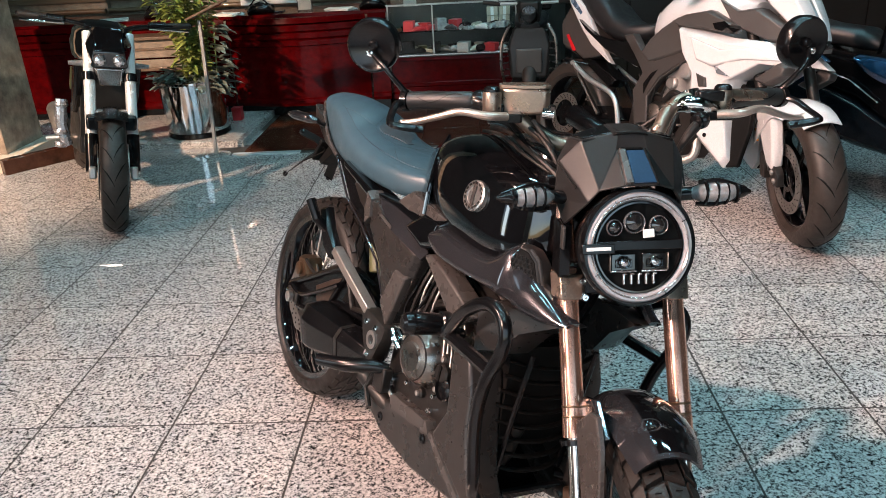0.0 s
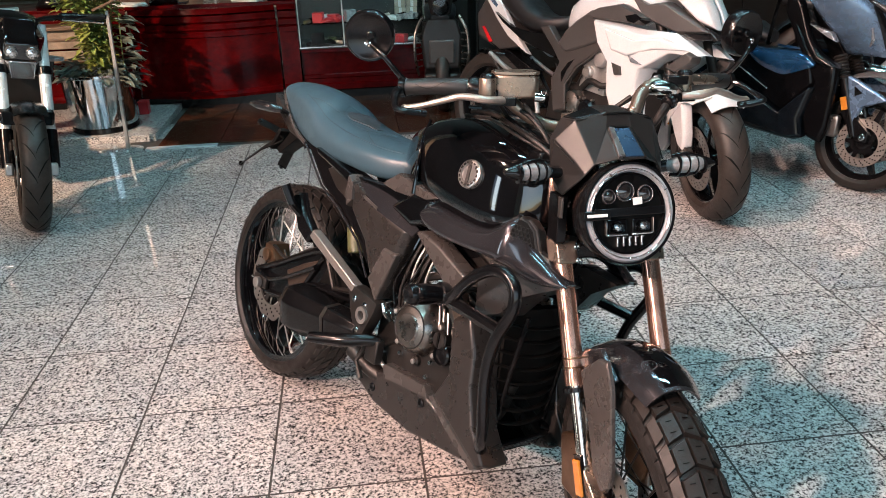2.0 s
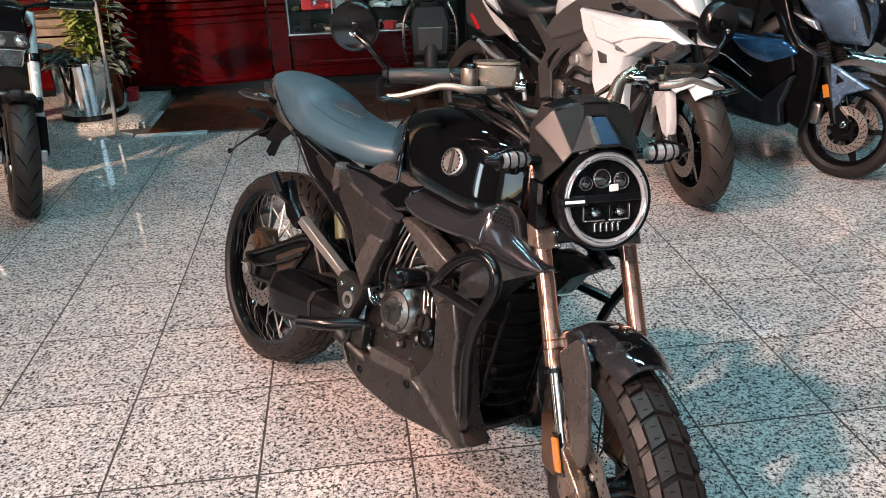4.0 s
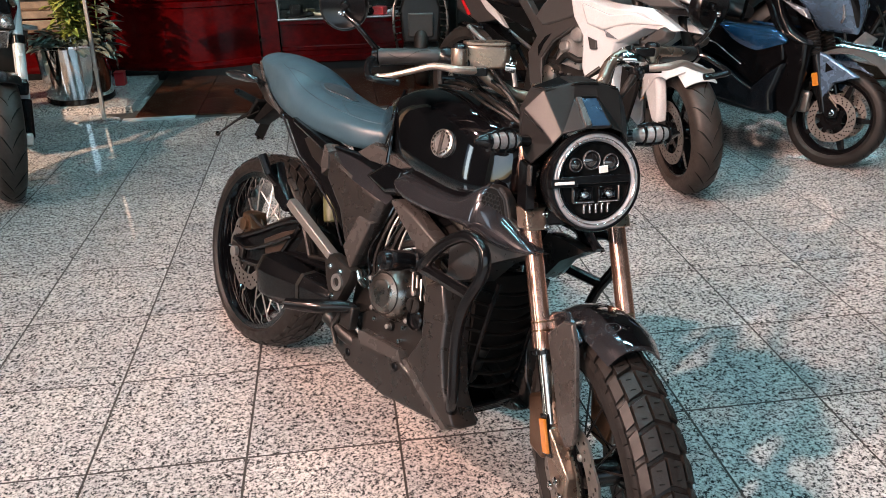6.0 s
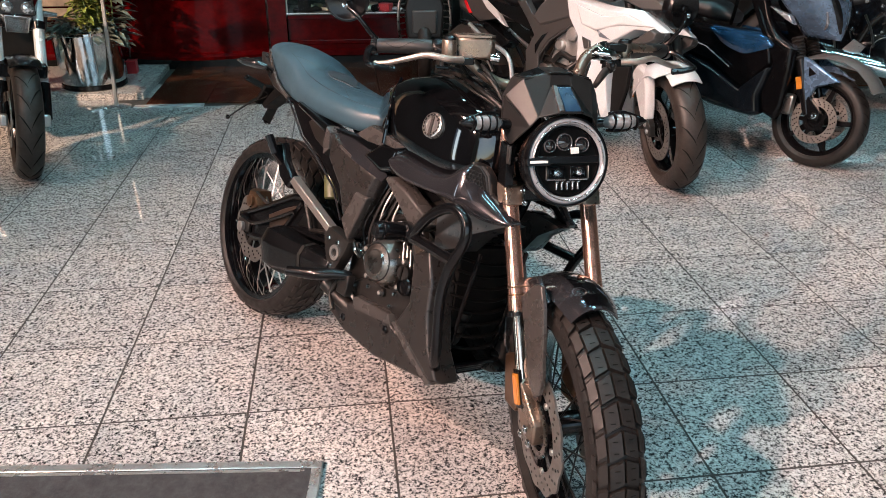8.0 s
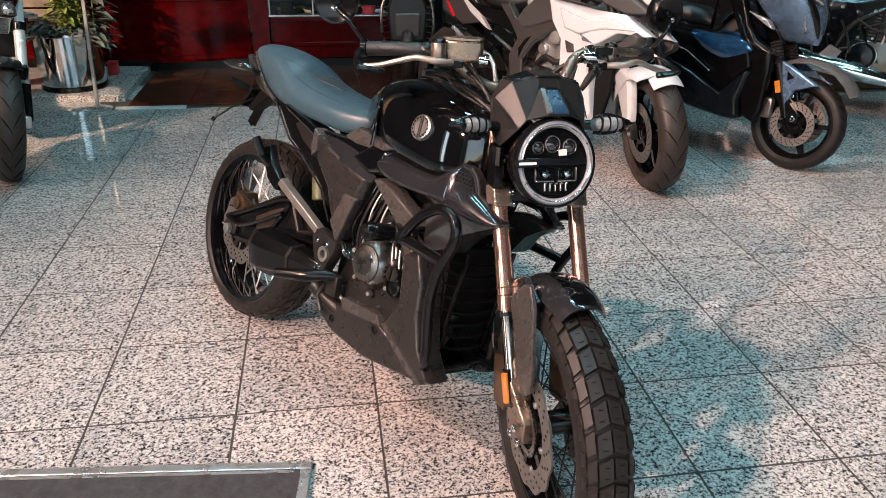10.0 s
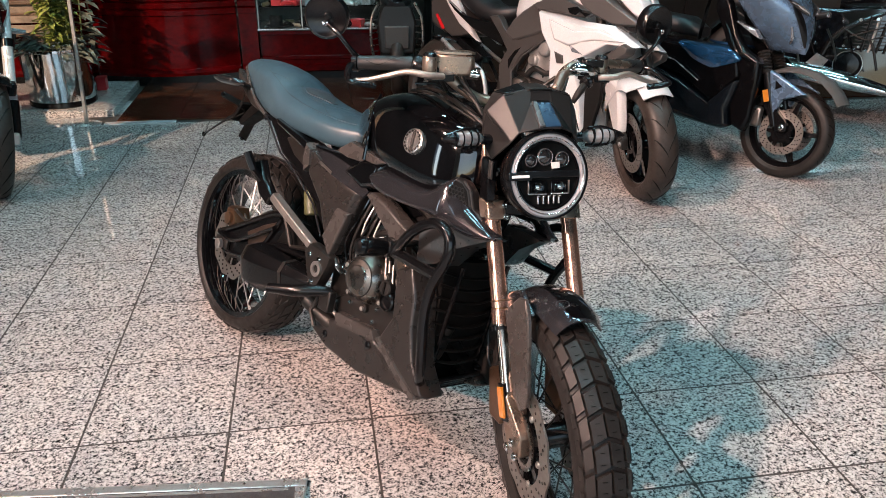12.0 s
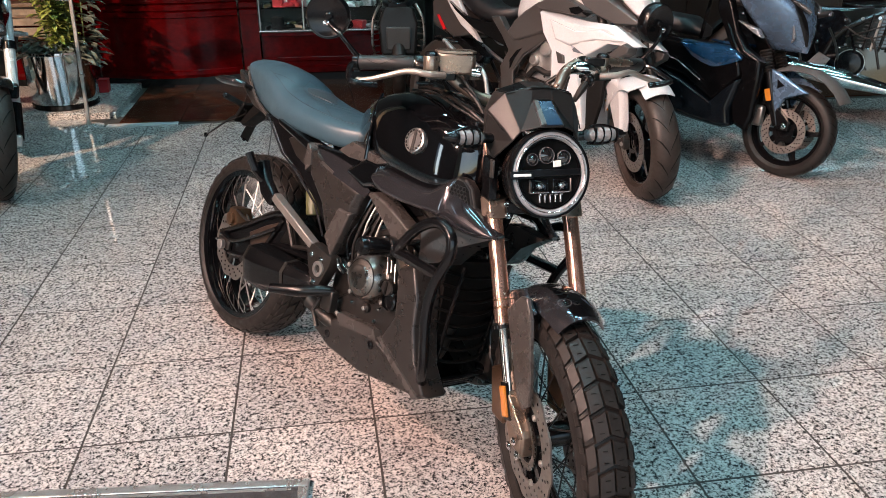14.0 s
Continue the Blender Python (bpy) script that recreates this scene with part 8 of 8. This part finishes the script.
def cruiser():
    bike = thing("motorcycle", pose(3.42, 3.35, 0, -8, 0, -40), "black cruiser motorcycle with a long chrome silencer", "motorcycle")
    alloy_wheel(bike, "rear_wheel", (0, 0, 0.32), 0.32, 0.16, 0.21, 8, None, 0.12, "satin_black", False)
    alloy_wheel(bike, "front_wheel", (1.55, 0, 0.32), 0.32, 0.12, 0.22, 8, None, 0.13, "satin_black", False)
    muf = part("silencer", lathe(B(), [(0.022, 0), (0.03, 0.02), (0.05, 0.22), (0.055, 0.30), (0.055, 0.80), (0.042, 0.84), (0.03, 0.82)], frame_to((0.95, -0.19, 0.23), (-1, -0.05, 0.16)), 28), "chrome", bike, "long chrome silencer")
    part("header_pipe", tube(B(), [(0.95, -0.19, 0.23), (1.05, -0.17, 0.22), (1.10, -0.12, 0.34), (1.02, -0.06, 0.46)], 0.024, 12, 5), "chrome", bike, "chrome exhaust header")
    part("silencer_bracket", plate(B(), [(0.40, 0.34), (0.48, 0.44), (0.56, 0.40), (0.52, 0.33)], -0.16, -0.17, 0.003), "brushed_grey", bike, "alloy silencer bracket")
    part("crankcase", hull(B(), [(x, s * y, z) for s in (-1, 1) for x, y, z in ((0.5, 0.12, 0.28), (0.5, 0.12, 0.48), (0.95, 0.12, 0.50), (1.05, 0.11, 0.34), (0.95, 0.11, 0.24))]), "gloss_black", bike, bevel=0.01)
    for k in range(9):
        part("cylinder_fin", box(B(), (0.78 + 0.006 * k, 0, 0.50 + 0.022 * k), (0.2, 0.24, 0.007)), "satin_black", bike)
    part("clutch_cover", lathe(B(), [(0.09, 0), (0.09, 0.02), (0.07, 0.04), (0.0, 0.045)], frame_to((0.68, -0.12, 0.38), (0, -1, 0)), 28), "satin_black", bike)
    part("cover_ring", lathe(B(), [(0.088, 0.016), (0.094, 0.016), (0.094, 0.026), (0.088, 0.026)], frame_to((0.68, -0.12, 0.38), (0, -1, 0)), 28, closed=True), "chrome", bike, "chrome cover ring")
    for k in range(6):
        part("spring_coil", lathe(B(), [(0.026, -0.006), (0.033, 0), (0.026, 0.006)], frame_to((0.12 + 0.016 * k, -0.15, 0.42 + 0.04 * k), (0.37, 0, 0.93)), 14, caps=False), "satin_black", bike)
    for k in range(4):
        part("pushrod_tube", tube(B(), [(0.74 + 0.045 * k, -0.13, 0.47), (0.76 + 0.05 * k, -0.125, 0.70)], 0.009, 8), "steel" if k == 1 else "satin_black", bike)
    # plate added to keep the gaps between the engine parts dark
    part("side_cover", plate(B(), [(-0.20, 0.70), (0.10, 0.74), (0.60, 0.74), (1.05, 0.80), (1.15, 0.62), (1.05, 0.42), (0.60, 0.36), (0.20, 0.34), (-0.10, 0.42)], -0.06, -0.105, 0.02), "gloss_black", bike, "added black backing plate behind the engine", bevel=0.008)
    part("rear_shock", tube(B(), [(0.10, -0.15, 0.36), (0.22, -0.15, 0.66)], 0.022, 10), "chrome", bike)
    part("tank", skin(B(), [section(x, w, z0, z1, 2.6, 18) for x, w, z0, z1 in ((0.55, 0.07, 0.74, 0.82), (0.7, 0.13, 0.72, 0.92), (0.95, 0.14, 0.74, 0.95), (1.12, 0.08, 0.80, 0.92))]), "gloss_black", bike, sharp=60)
    part("seat", skin(B(), [section(x, w, z0, z1, 3, 14) for x, w, z0, z1 in ((-0.25, 0.10, 0.72, 0.80), (0.1, 0.15, 0.66, 0.76), (0.4, 0.15, 0.64, 0.72), (0.58, 0.08, 0.68, 0.74))]), "seat_black", bike, sharp=60)
    rows = [[(0 + (0.37 - 0.04 * abs(k / 3) ** 2) * math.cos(radians(a)), 0.10 * k / 3, 0.32 + (0.37 - 0.04 * abs(k / 3) ** 2) * math.sin(radians(a))) for k in range(-3, 4)] for a in range(190, 40, -15)]
    part("rear_mudguard", sheet(B(), rows, -0.006), "gloss_black", bike)
    part("frame_rail", tube(B(), [(0.0, -0.12, 0.32), (0.45, -0.12, 0.36), (0.60, -0.12, 0.60), (1.1, -0.05, 0.85)], 0.02, 10, 4), "satin_black", bike)
    for s in (-1, 1):
        part("fork_tube", tube(B(), [(1.20, s * 0.10, 0.95), (1.55, s * 0.10, 0.32)], 0.022, 12), "chrome", bike)
    bolt_set(bike, [(0.45 + 0.09 * k, -0.125, 0.50) for k in range(6)], (0, -1, 0), 0.012, 0.01, "chrome")
    bolt_set(bike, [(0.16 + 0.05 * k, -0.165, 0.40 + 0.035 * k) for k in range(7)], (0, -1, 0), 0.009, 0.012, "chrome")
    bolt_set(bike, [(0.30 + 0.10 * k, -0.14, 0.66 + 0.012 * (k % 3)) for k in range(6)], (0, -1, 0), 0.015, 0.02, "chrome")
    for k in range(5):
        part("frame_link", tube(B(), [(0.25 + 0.13 * k, -0.145, 0.64 - 0.02 * k), (0.33 + 0.12 * k, -0.15, 0.50 - 0.03 * (k % 2)), (0.38 + 0.12 * k, -0.145, 0.36)], 0.008, 8, 3), "gloss_black" if k % 2 else "engine_dark", bike)
    part("chain_cover", lathe(B(), [(0.10, 0), (0.115, 0.004), (0.115, 0.012), (0.10, 0.014)], frame_to((0.0, -0.125, 0.32), (0, -1, 0)), 32, closed=True), "engine_dark", bike, "dark rear drum ring")
    part("handlebar", tube(B(), [(1.05, -0.40, 1.05), (1.15, -0.15, 1.02), (1.15, 0.15, 1.02), (1.05, 0.40, 1.05)], 0.012, 8), "chrome", bike)
    cables(bike, [[(0.60, -0.13, 0.62), (0.75, -0.15, 0.55), (0.90, -0.14, 0.60)], [(0.62, -0.13, 0.55), (0.80, -0.16, 0.62), (1.0, -0.12, 0.70)]])


cruiser()


# ---- loose things at the back ----
def leaf(bm, base, d, up, length, width, fold=0.25):
    d, up = Vector(d).normalized(), Vector(up)
    side = d.cross(up)
    if side.length < 1e-3:
        side = Vector((1, 0, 0))
    side.normalize()
    n = side.cross(d).normalized()
    P = Vector(base)
    rows = []
    for t, w in ((0, 0.08), (0.3, 0.85), (0.6, 0.9), (0.85, 0.45), (1.0, 0.02)):
        mid = P + d * (length * t) - n * (length * 0.22 * t * t)
        lift = n * (fold * width * w)
        rows.append((bm.verts.new(mid - side * width * w * 0.5 + lift), bm.verts.new(mid), bm.verts.new(mid + side * width * w * 0.5 + lift)))
    for a, b in zip(rows, rows[1:]):
        bm.faces.new((a[0], a[1], b[1], b[0]))
        bm.faces.new((a[1], a[2], b[2], b[1]))


def planter():
    cx, cy = -1.46, 3.93
    t = thing("planter", pose(cx, cy, 0.045), "polished chrome steel cylindrical planter on a black base ring", "planter")
    part("pot", lathe(B(), [(0.0, 0.035), (0.205, 0.035), (0.215, 0.04), (0.232, 0.375), (0.238, 0.38), (0.238, 0.395), (0.225, 0.395), (0.22, 0.35), (0.0, 0.34)], Matrix(), 48), "chrome", t, "polished chrome pot")
    part("base_ring", lathe(B(), [(0.0, 0.0), (0.215, 0.0), (0.222, 0.008), (0.218, 0.035), (0.0, 0.036)], Matrix(), 48), "satin_black", t, "black base ring")
    part("soil", lathe(B(), [(0.219, 0.345), (0.10, 0.36), (0.0, 0.365)], Matrix(), 24), "soil", t)
    rnd = random.Random(11)
    p = thing("tall_plant", pose(cx + 0.07, cy, 0.39), "tall leafy light green plant growing in the chrome planter", "plant")
    for k in range(16):
        a = rnd.uniform(0, 6.283)
        r = rnd.uniform(0.0, 0.10)
        h = rnd.uniform(0.55, 1.05)
        lean = rnd.uniform(0.05, 0.22)
        pts = [(r * math.cos(a), r * math.sin(a), 0), ((r + lean * 0.35) * math.cos(a), (r + lean * 0.35) * math.sin(a), h * 0.5), ((r + lean) * math.cos(a), (r + lean) * math.sin(a), h)]
        part("stem", tube(B(), pts, [0.007, 0.005, 0.002], 6, 3), "stem_green", p)
        bm = B()
        q = spline(pts, 14)
        for i, c in enumerate(q[4:]):
            for s in (0, 1, 2):
                b = rnd.uniform(0, 6.283)
                d = (math.cos(b), math.sin(b), rnd.uniform(-0.25, 0.45))
                leaf(bm, c, d, (0, 0, 1), rnd.uniform(0.05, 0.10), rnd.uniform(0.026, 0.048))
        tagged(part("foliage", bm, "leaf_light", p, "feathery light green leaves", sharp=80), kind="stuff")
    u = thing("low_plant", pose(cx, cy, 0.39), "low grey-green broad-leaved plant spilling over the planter rim", "plant")
    bm = B()
    for k in range(170):
        a = rnd.uniform(0, 6.283)
        r = rnd.uniform(0.10, 0.24)
        base = (r * math.cos(a), r * math.sin(a), rnd.uniform(0.0, 0.11))
        leaf(bm, base, (math.cos(a + rnd.uniform(-0.8, 0.8)), math.sin(a + rnd.uniform(-0.8, 0.8)), rnd.uniform(-0.3, 0.5)), (0, 0, 1), rnd.uniform(0.06, 0.10), rnd.uniform(0.04, 0.065))
    tagged(part("foliage", bm, "leaf_dark", u, "", sharp=80), kind="stuff")
    for k in range(10):
        a = rnd.uniform(0, 6.283)
        part("stem", tube(B(), [(0.08 * math.cos(a), 0.08 * math.sin(a), -0.03), (0.16 * math.cos(a), 0.16 * math.sin(a), 0.06)], 0.004, 6), "stem_green", u)
    # longer pointed fronds beside it
    v = thing("side_plant", pose(cx + 0.19, cy - 0.02, 0.39), "trailing plant with large pointed grey leaves at the planter edge", "plant")
    bm = B()
    for k in range(46):
        z = rnd.uniform(-0.07, 0.40)
        a = rnd.uniform(-1.2, 1.2)
        leaf(bm, (rnd.uniform(0.0, 0.06), rnd.uniform(-0.06, 0.06), z), (math.cos(a), math.sin(a), rnd.uniform(-0.3, 0.3)), (0, 0, 1), rnd.uniform(0.09, 0.16), rnd.uniform(0.04, 0.06))
    tagged(part("foliage", bm, "leaf_dark", v, "", sharp=80), kind="stuff")
    part("stem", tube(B(), [(0, 0, -0.03), (0.05, 0, 0.0), (0.05, 0, -0.06)], 0.005, 6, 3), "stem_green", v)
    part("stem", tube(B(), [(0, 0, -0.03), (0.02, 0, 0.2), (0.04, 0, 0.42)], 0.005, 6, 3), "stem_green", v)


planter()


def sign_stand():
    t = thing("sign_stand", pose(-1.20, 3.46, 0), "slim white metal stand with a tilted dark brown board on top", "sign stand")
    part("post", box(B(), (0.012, 0, 0.44), (0.022, 0.022, 0.88), Matrix.Rotation(radians(2.3), 4, "Y")), "silver_alloy", t, "pale metal post", bevel=0.003)
    part("joint", box(B(), (0.010, 0, 0.34), (0.03, 0.03, 0.02)), "silver_alloy", t, bevel=0.003)
    part("board", box(B(), (0.105, 0, 0.945), (0.30, 0.16, 0.015), Matrix.Rotation(radians(-22), 4, "Y")), "oak", t, "dark brown tilted board", bevel=0.004)
    part("foot", lathe(B(), [(0.0, 0), (0.09, 0), (0.09, 0.006), (0.02, 0.012), (0.0, 0.012)], Matrix(), 28), "granite", t)


sign_stand()


def pillar():
    t = thing("pillar", pose(-2.78, 3.55, 0), "square pillar clad in polished dark stone on a pale base", "pillar", "", "structure")
    part("shaft", box(B(), (0, 0, 2.09), (0.46, 0.46, 3.98)), "stone_pillar", t, "polished stone cladding", bevel=0.004)
    part("base", box(B(), (0.02, -0.02, 0.05), (0.62, 0.62, 0.1)), "wall_cream", t, bevel=0.004)
    k = thing("kerb_board", pose(-2.32, 3.42, 0, 0, 0, -40), "dark brown board lying along the pillar base", "board")
    part("board", box(B(), (0, 0, 0.05), (0.06, 0.62, 0.1)), "brown_tile", k, bevel=0.004)


pillar()


def counter_things():
    m = thing("monitor", pose(-1.05, 4.82, 0.78, 0, 0, 4), "flat monitor with a pale bezel standing on the counter", "monitor")
    part("screen", box(B(), (0, 0, 0.23), (0.40, 0.02, 0.25)), "gloss_black", m)
    part("bezel", box(B(), (0, 0.012, 0.22), (0.46, 0.02, 0.32)), "white_paint", m, bevel=0.006)
    part("foot", box(B(), (0, 0.03, 0.005), (0.2, 0.16, 0.012)), "satin_black", m, bevel=0.004)
    part("neck", box(B(), (0, 0.04, 0.05), (0.05, 0.02, 0.1)), "satin_black", m)
    rnd = random.Random(5)
    for k in range(9):
        x = -2.3 + 0.3 * k + rnd.uniform(-0.05, 0.05)
        kind = k % 3
        if kind == 0:
            p = thing("paper_stack", pose(x, 4.72, 0.78, 0, 0, rnd.uniform(-20, 20)), "stack of white papers on the counter", "paper", "papers on the counter")
            for j in range(3):
                part("sheet", box(B(), (rnd.uniform(-0.01, 0.01), 0, 0.004 + 0.006 * j), (0.21, 0.15, 0.005), Matrix.Rotation(rnd.uniform(-0.2, 0.2), 4, "Z")), "paper_white", p)
        elif kind == 1:
            p = thing("helmet_bag", pose(x, 4.78, 0.78), "black soft bag lying on the counter", "bag", "bags on the counter")
            part("bag", skin(B(), [section(xx, w, 0.0, h, 2.6, 14) for xx, w, h in ((-0.1, 0.03, 0.03), (-0.06, 0.07, 0.07), (0.0, 0.08, 0.09), (0.07, 0.07, 0.07), (0.11, 0.03, 0.03))]), "satin_black", p, sharp=60)
            part("strap", tube(B(), [(-0.08, 0, 0.06), (0, -0.02, 0.12), (0.08, 0, 0.06)], 0.006, 6, 4), "satin_black", p)
        else:
            p = thing("brochure_holder", pose(x, 4.75, 0.78), "clear stand with pale brochures on the counter", "brochure", "brochures on the counter")
            part("holder", box(B(), (0, 0, 0.06), (0.11, 0.04, 0.12)), "clear_glass", p)
            part("brochure", box(B(), (0, -0.002, 0.08), (0.10, 0.012, 0.13)), "paper_white", p)
    r = thing("red_box", pose(-1.28, 4.30, 0.045), "small red plastic box on the granite plinth", "box")
    part("box", box(B(), (0, 0, 0.045), (0.07, 0.08, 0.09)), "parts_red", r, bevel=0.006)
    part("lid", box(B(), (0, 0, 0.094), (0.074, 0.084, 0.008)), "parts_red", r, bevel=0.003)
    for k in range(3):
        t = thing("tall_cabinet", pose(1.9 + 1.0 * k, 5.6, 0), "tall dark brown wooden display cabinet at the back wall", "cabinet", "cabinets at the back")
        part("carcass", box(B(), (0, 0.02, 0.95), (0.96, 0.5, 1.9)), "ebony", t)
        for x in (-0.235, 0.235):
            part("door", box(B(), (x, -0.245, 0.95), (0.46, 0.022, 1.84)), "ebony", t, bevel=0.004)
            part("handle", tube(B(), [(x * 0.15, -0.27, 0.9), (x * 0.15, -0.27, 1.05)], 0.007, 8), "chrome", t)


counter_things()


def plank_bench():
    """Low bench of pale boards between the counter and the planter."""
    t = thing("bench", pose(-1.86, 4.40, 0.045), "low bench of pale worn boards with brown rails", "bench")
    for k, z in enumerate((0.455, 0.525, 0.595)):
        part("board", box(B(), (0.01 * (k % 2), -0.10 + 0.012 * k, z), (0.78, 0.022, 0.058)), "pale_wood", t, "pale worn board", bevel=0.004)
    part("rail", box(B(), (0, -0.118, 0.415), (0.80, 0.02, 0.024)), "oak", t, "brown wooden rail", bevel=0.003)
    part("rail", box(B(), (0, -0.098, 0.56), (0.80, 0.02, 0.016)), "oak", t, "brown wooden rail", bevel=0.003)
    part("seat_board", box(B(), (0, 0.0, 0.64), (0.80, 0.24, 0.024)), "oak", t, "brown wooden top board", bevel=0.004)
    for x in (-0.36, 0.36):
        for y in (-0.07, 0.07):
            part("leg", box(B(), (x, y, 0.315), (0.04, 0.03, 0.63)), "ebony", t, bevel=0.003)


plank_bench()


# ---- floor pieces ----
def tile_mesh(name, sx, sy, mat):
    me = bpy.data.meshes.new(name)
    bm = B()
    h = 0.014
    b = 0.0010
    rings = [[(-sx, -sy, -h), (sx, -sy, -h), (sx, sy, -h), (-sx, sy, -h)], [(-sx, -sy, -b), (sx, -sy, -b), (sx, sy, -b), (-sx, sy, -b)], [(-sx + b, -sy + b, 0), (sx - b, -sy + b, 0), (sx - b, sy - b, 0), (-sx + b, sy - b, 0)]]
    skin(bm, rings)
    finish(me, bm, mat)
    return me


def lay(name, me, parent, x, y, z, rnd, wob=0.0004, tip=0.0006):
    ob = new(name, me)
    ob.parent = parent
    ob.location = (x, y, z + rnd.uniform(-wob, wob))
    ob.rotation_euler = (rnd.uniform(-tip, tip), rnd.uniform(-tip, tip), 0)
    return ob


rnd = random.Random(7)
granite_tile = tile_mesh("tile", TILE / 2 - 0.0031, TILE / 2 - 0.0031, "granite")
rest = B()
for i in range(-12, 14):
    for j in range(-13, 9):
        if j == 8 and i >= -3:
            cx, cy = (i + 0.5) * TILE, 8 * TILE + 0.075
            box(rest, (cx, cy, -0.007), (TILE - 0.0056, 0.146, 0.014))
            continue
        cx, cy = (i + 0.5) * TILE, (j + 0.5) * TILE
        if -7 <= i <= 9 and -3 <= j <= 8:
            lay("tile", granite_tile, floor, cx, cy, 0, rnd)
        else:
            box(rest, (cx, cy, -0.007), (TILE - 0.0056, TILE - 0.0056, 0.014))
for j in range(8, 14):
    for i in range(-12, -2 if j < 10 else -3):
        cx, cy = (i + 0.5) * TILE, (j + 0.5) * TILE
        if j > 8 or i < -7:
            box(rest, (cx, cy, -0.007), (TILE - 0.0056, TILE - 0.0056, 0.014))
far = part("far_tiles", rest, "granite", floor)
tagged(far, kind="stuff")
brown = tile_mesh("brown_tile", 0.198, 0.198, "brown_tile")
host = bpy.data.objects["counter_floor"]
for i in range(16):
    for j in range(6):
        lay("brown_tile", brown, host, x0 + 0.2 + 0.4 * i, y0 + 0.215 + 0.4 * j, 0.012, rnd, 0.001, 0.006)
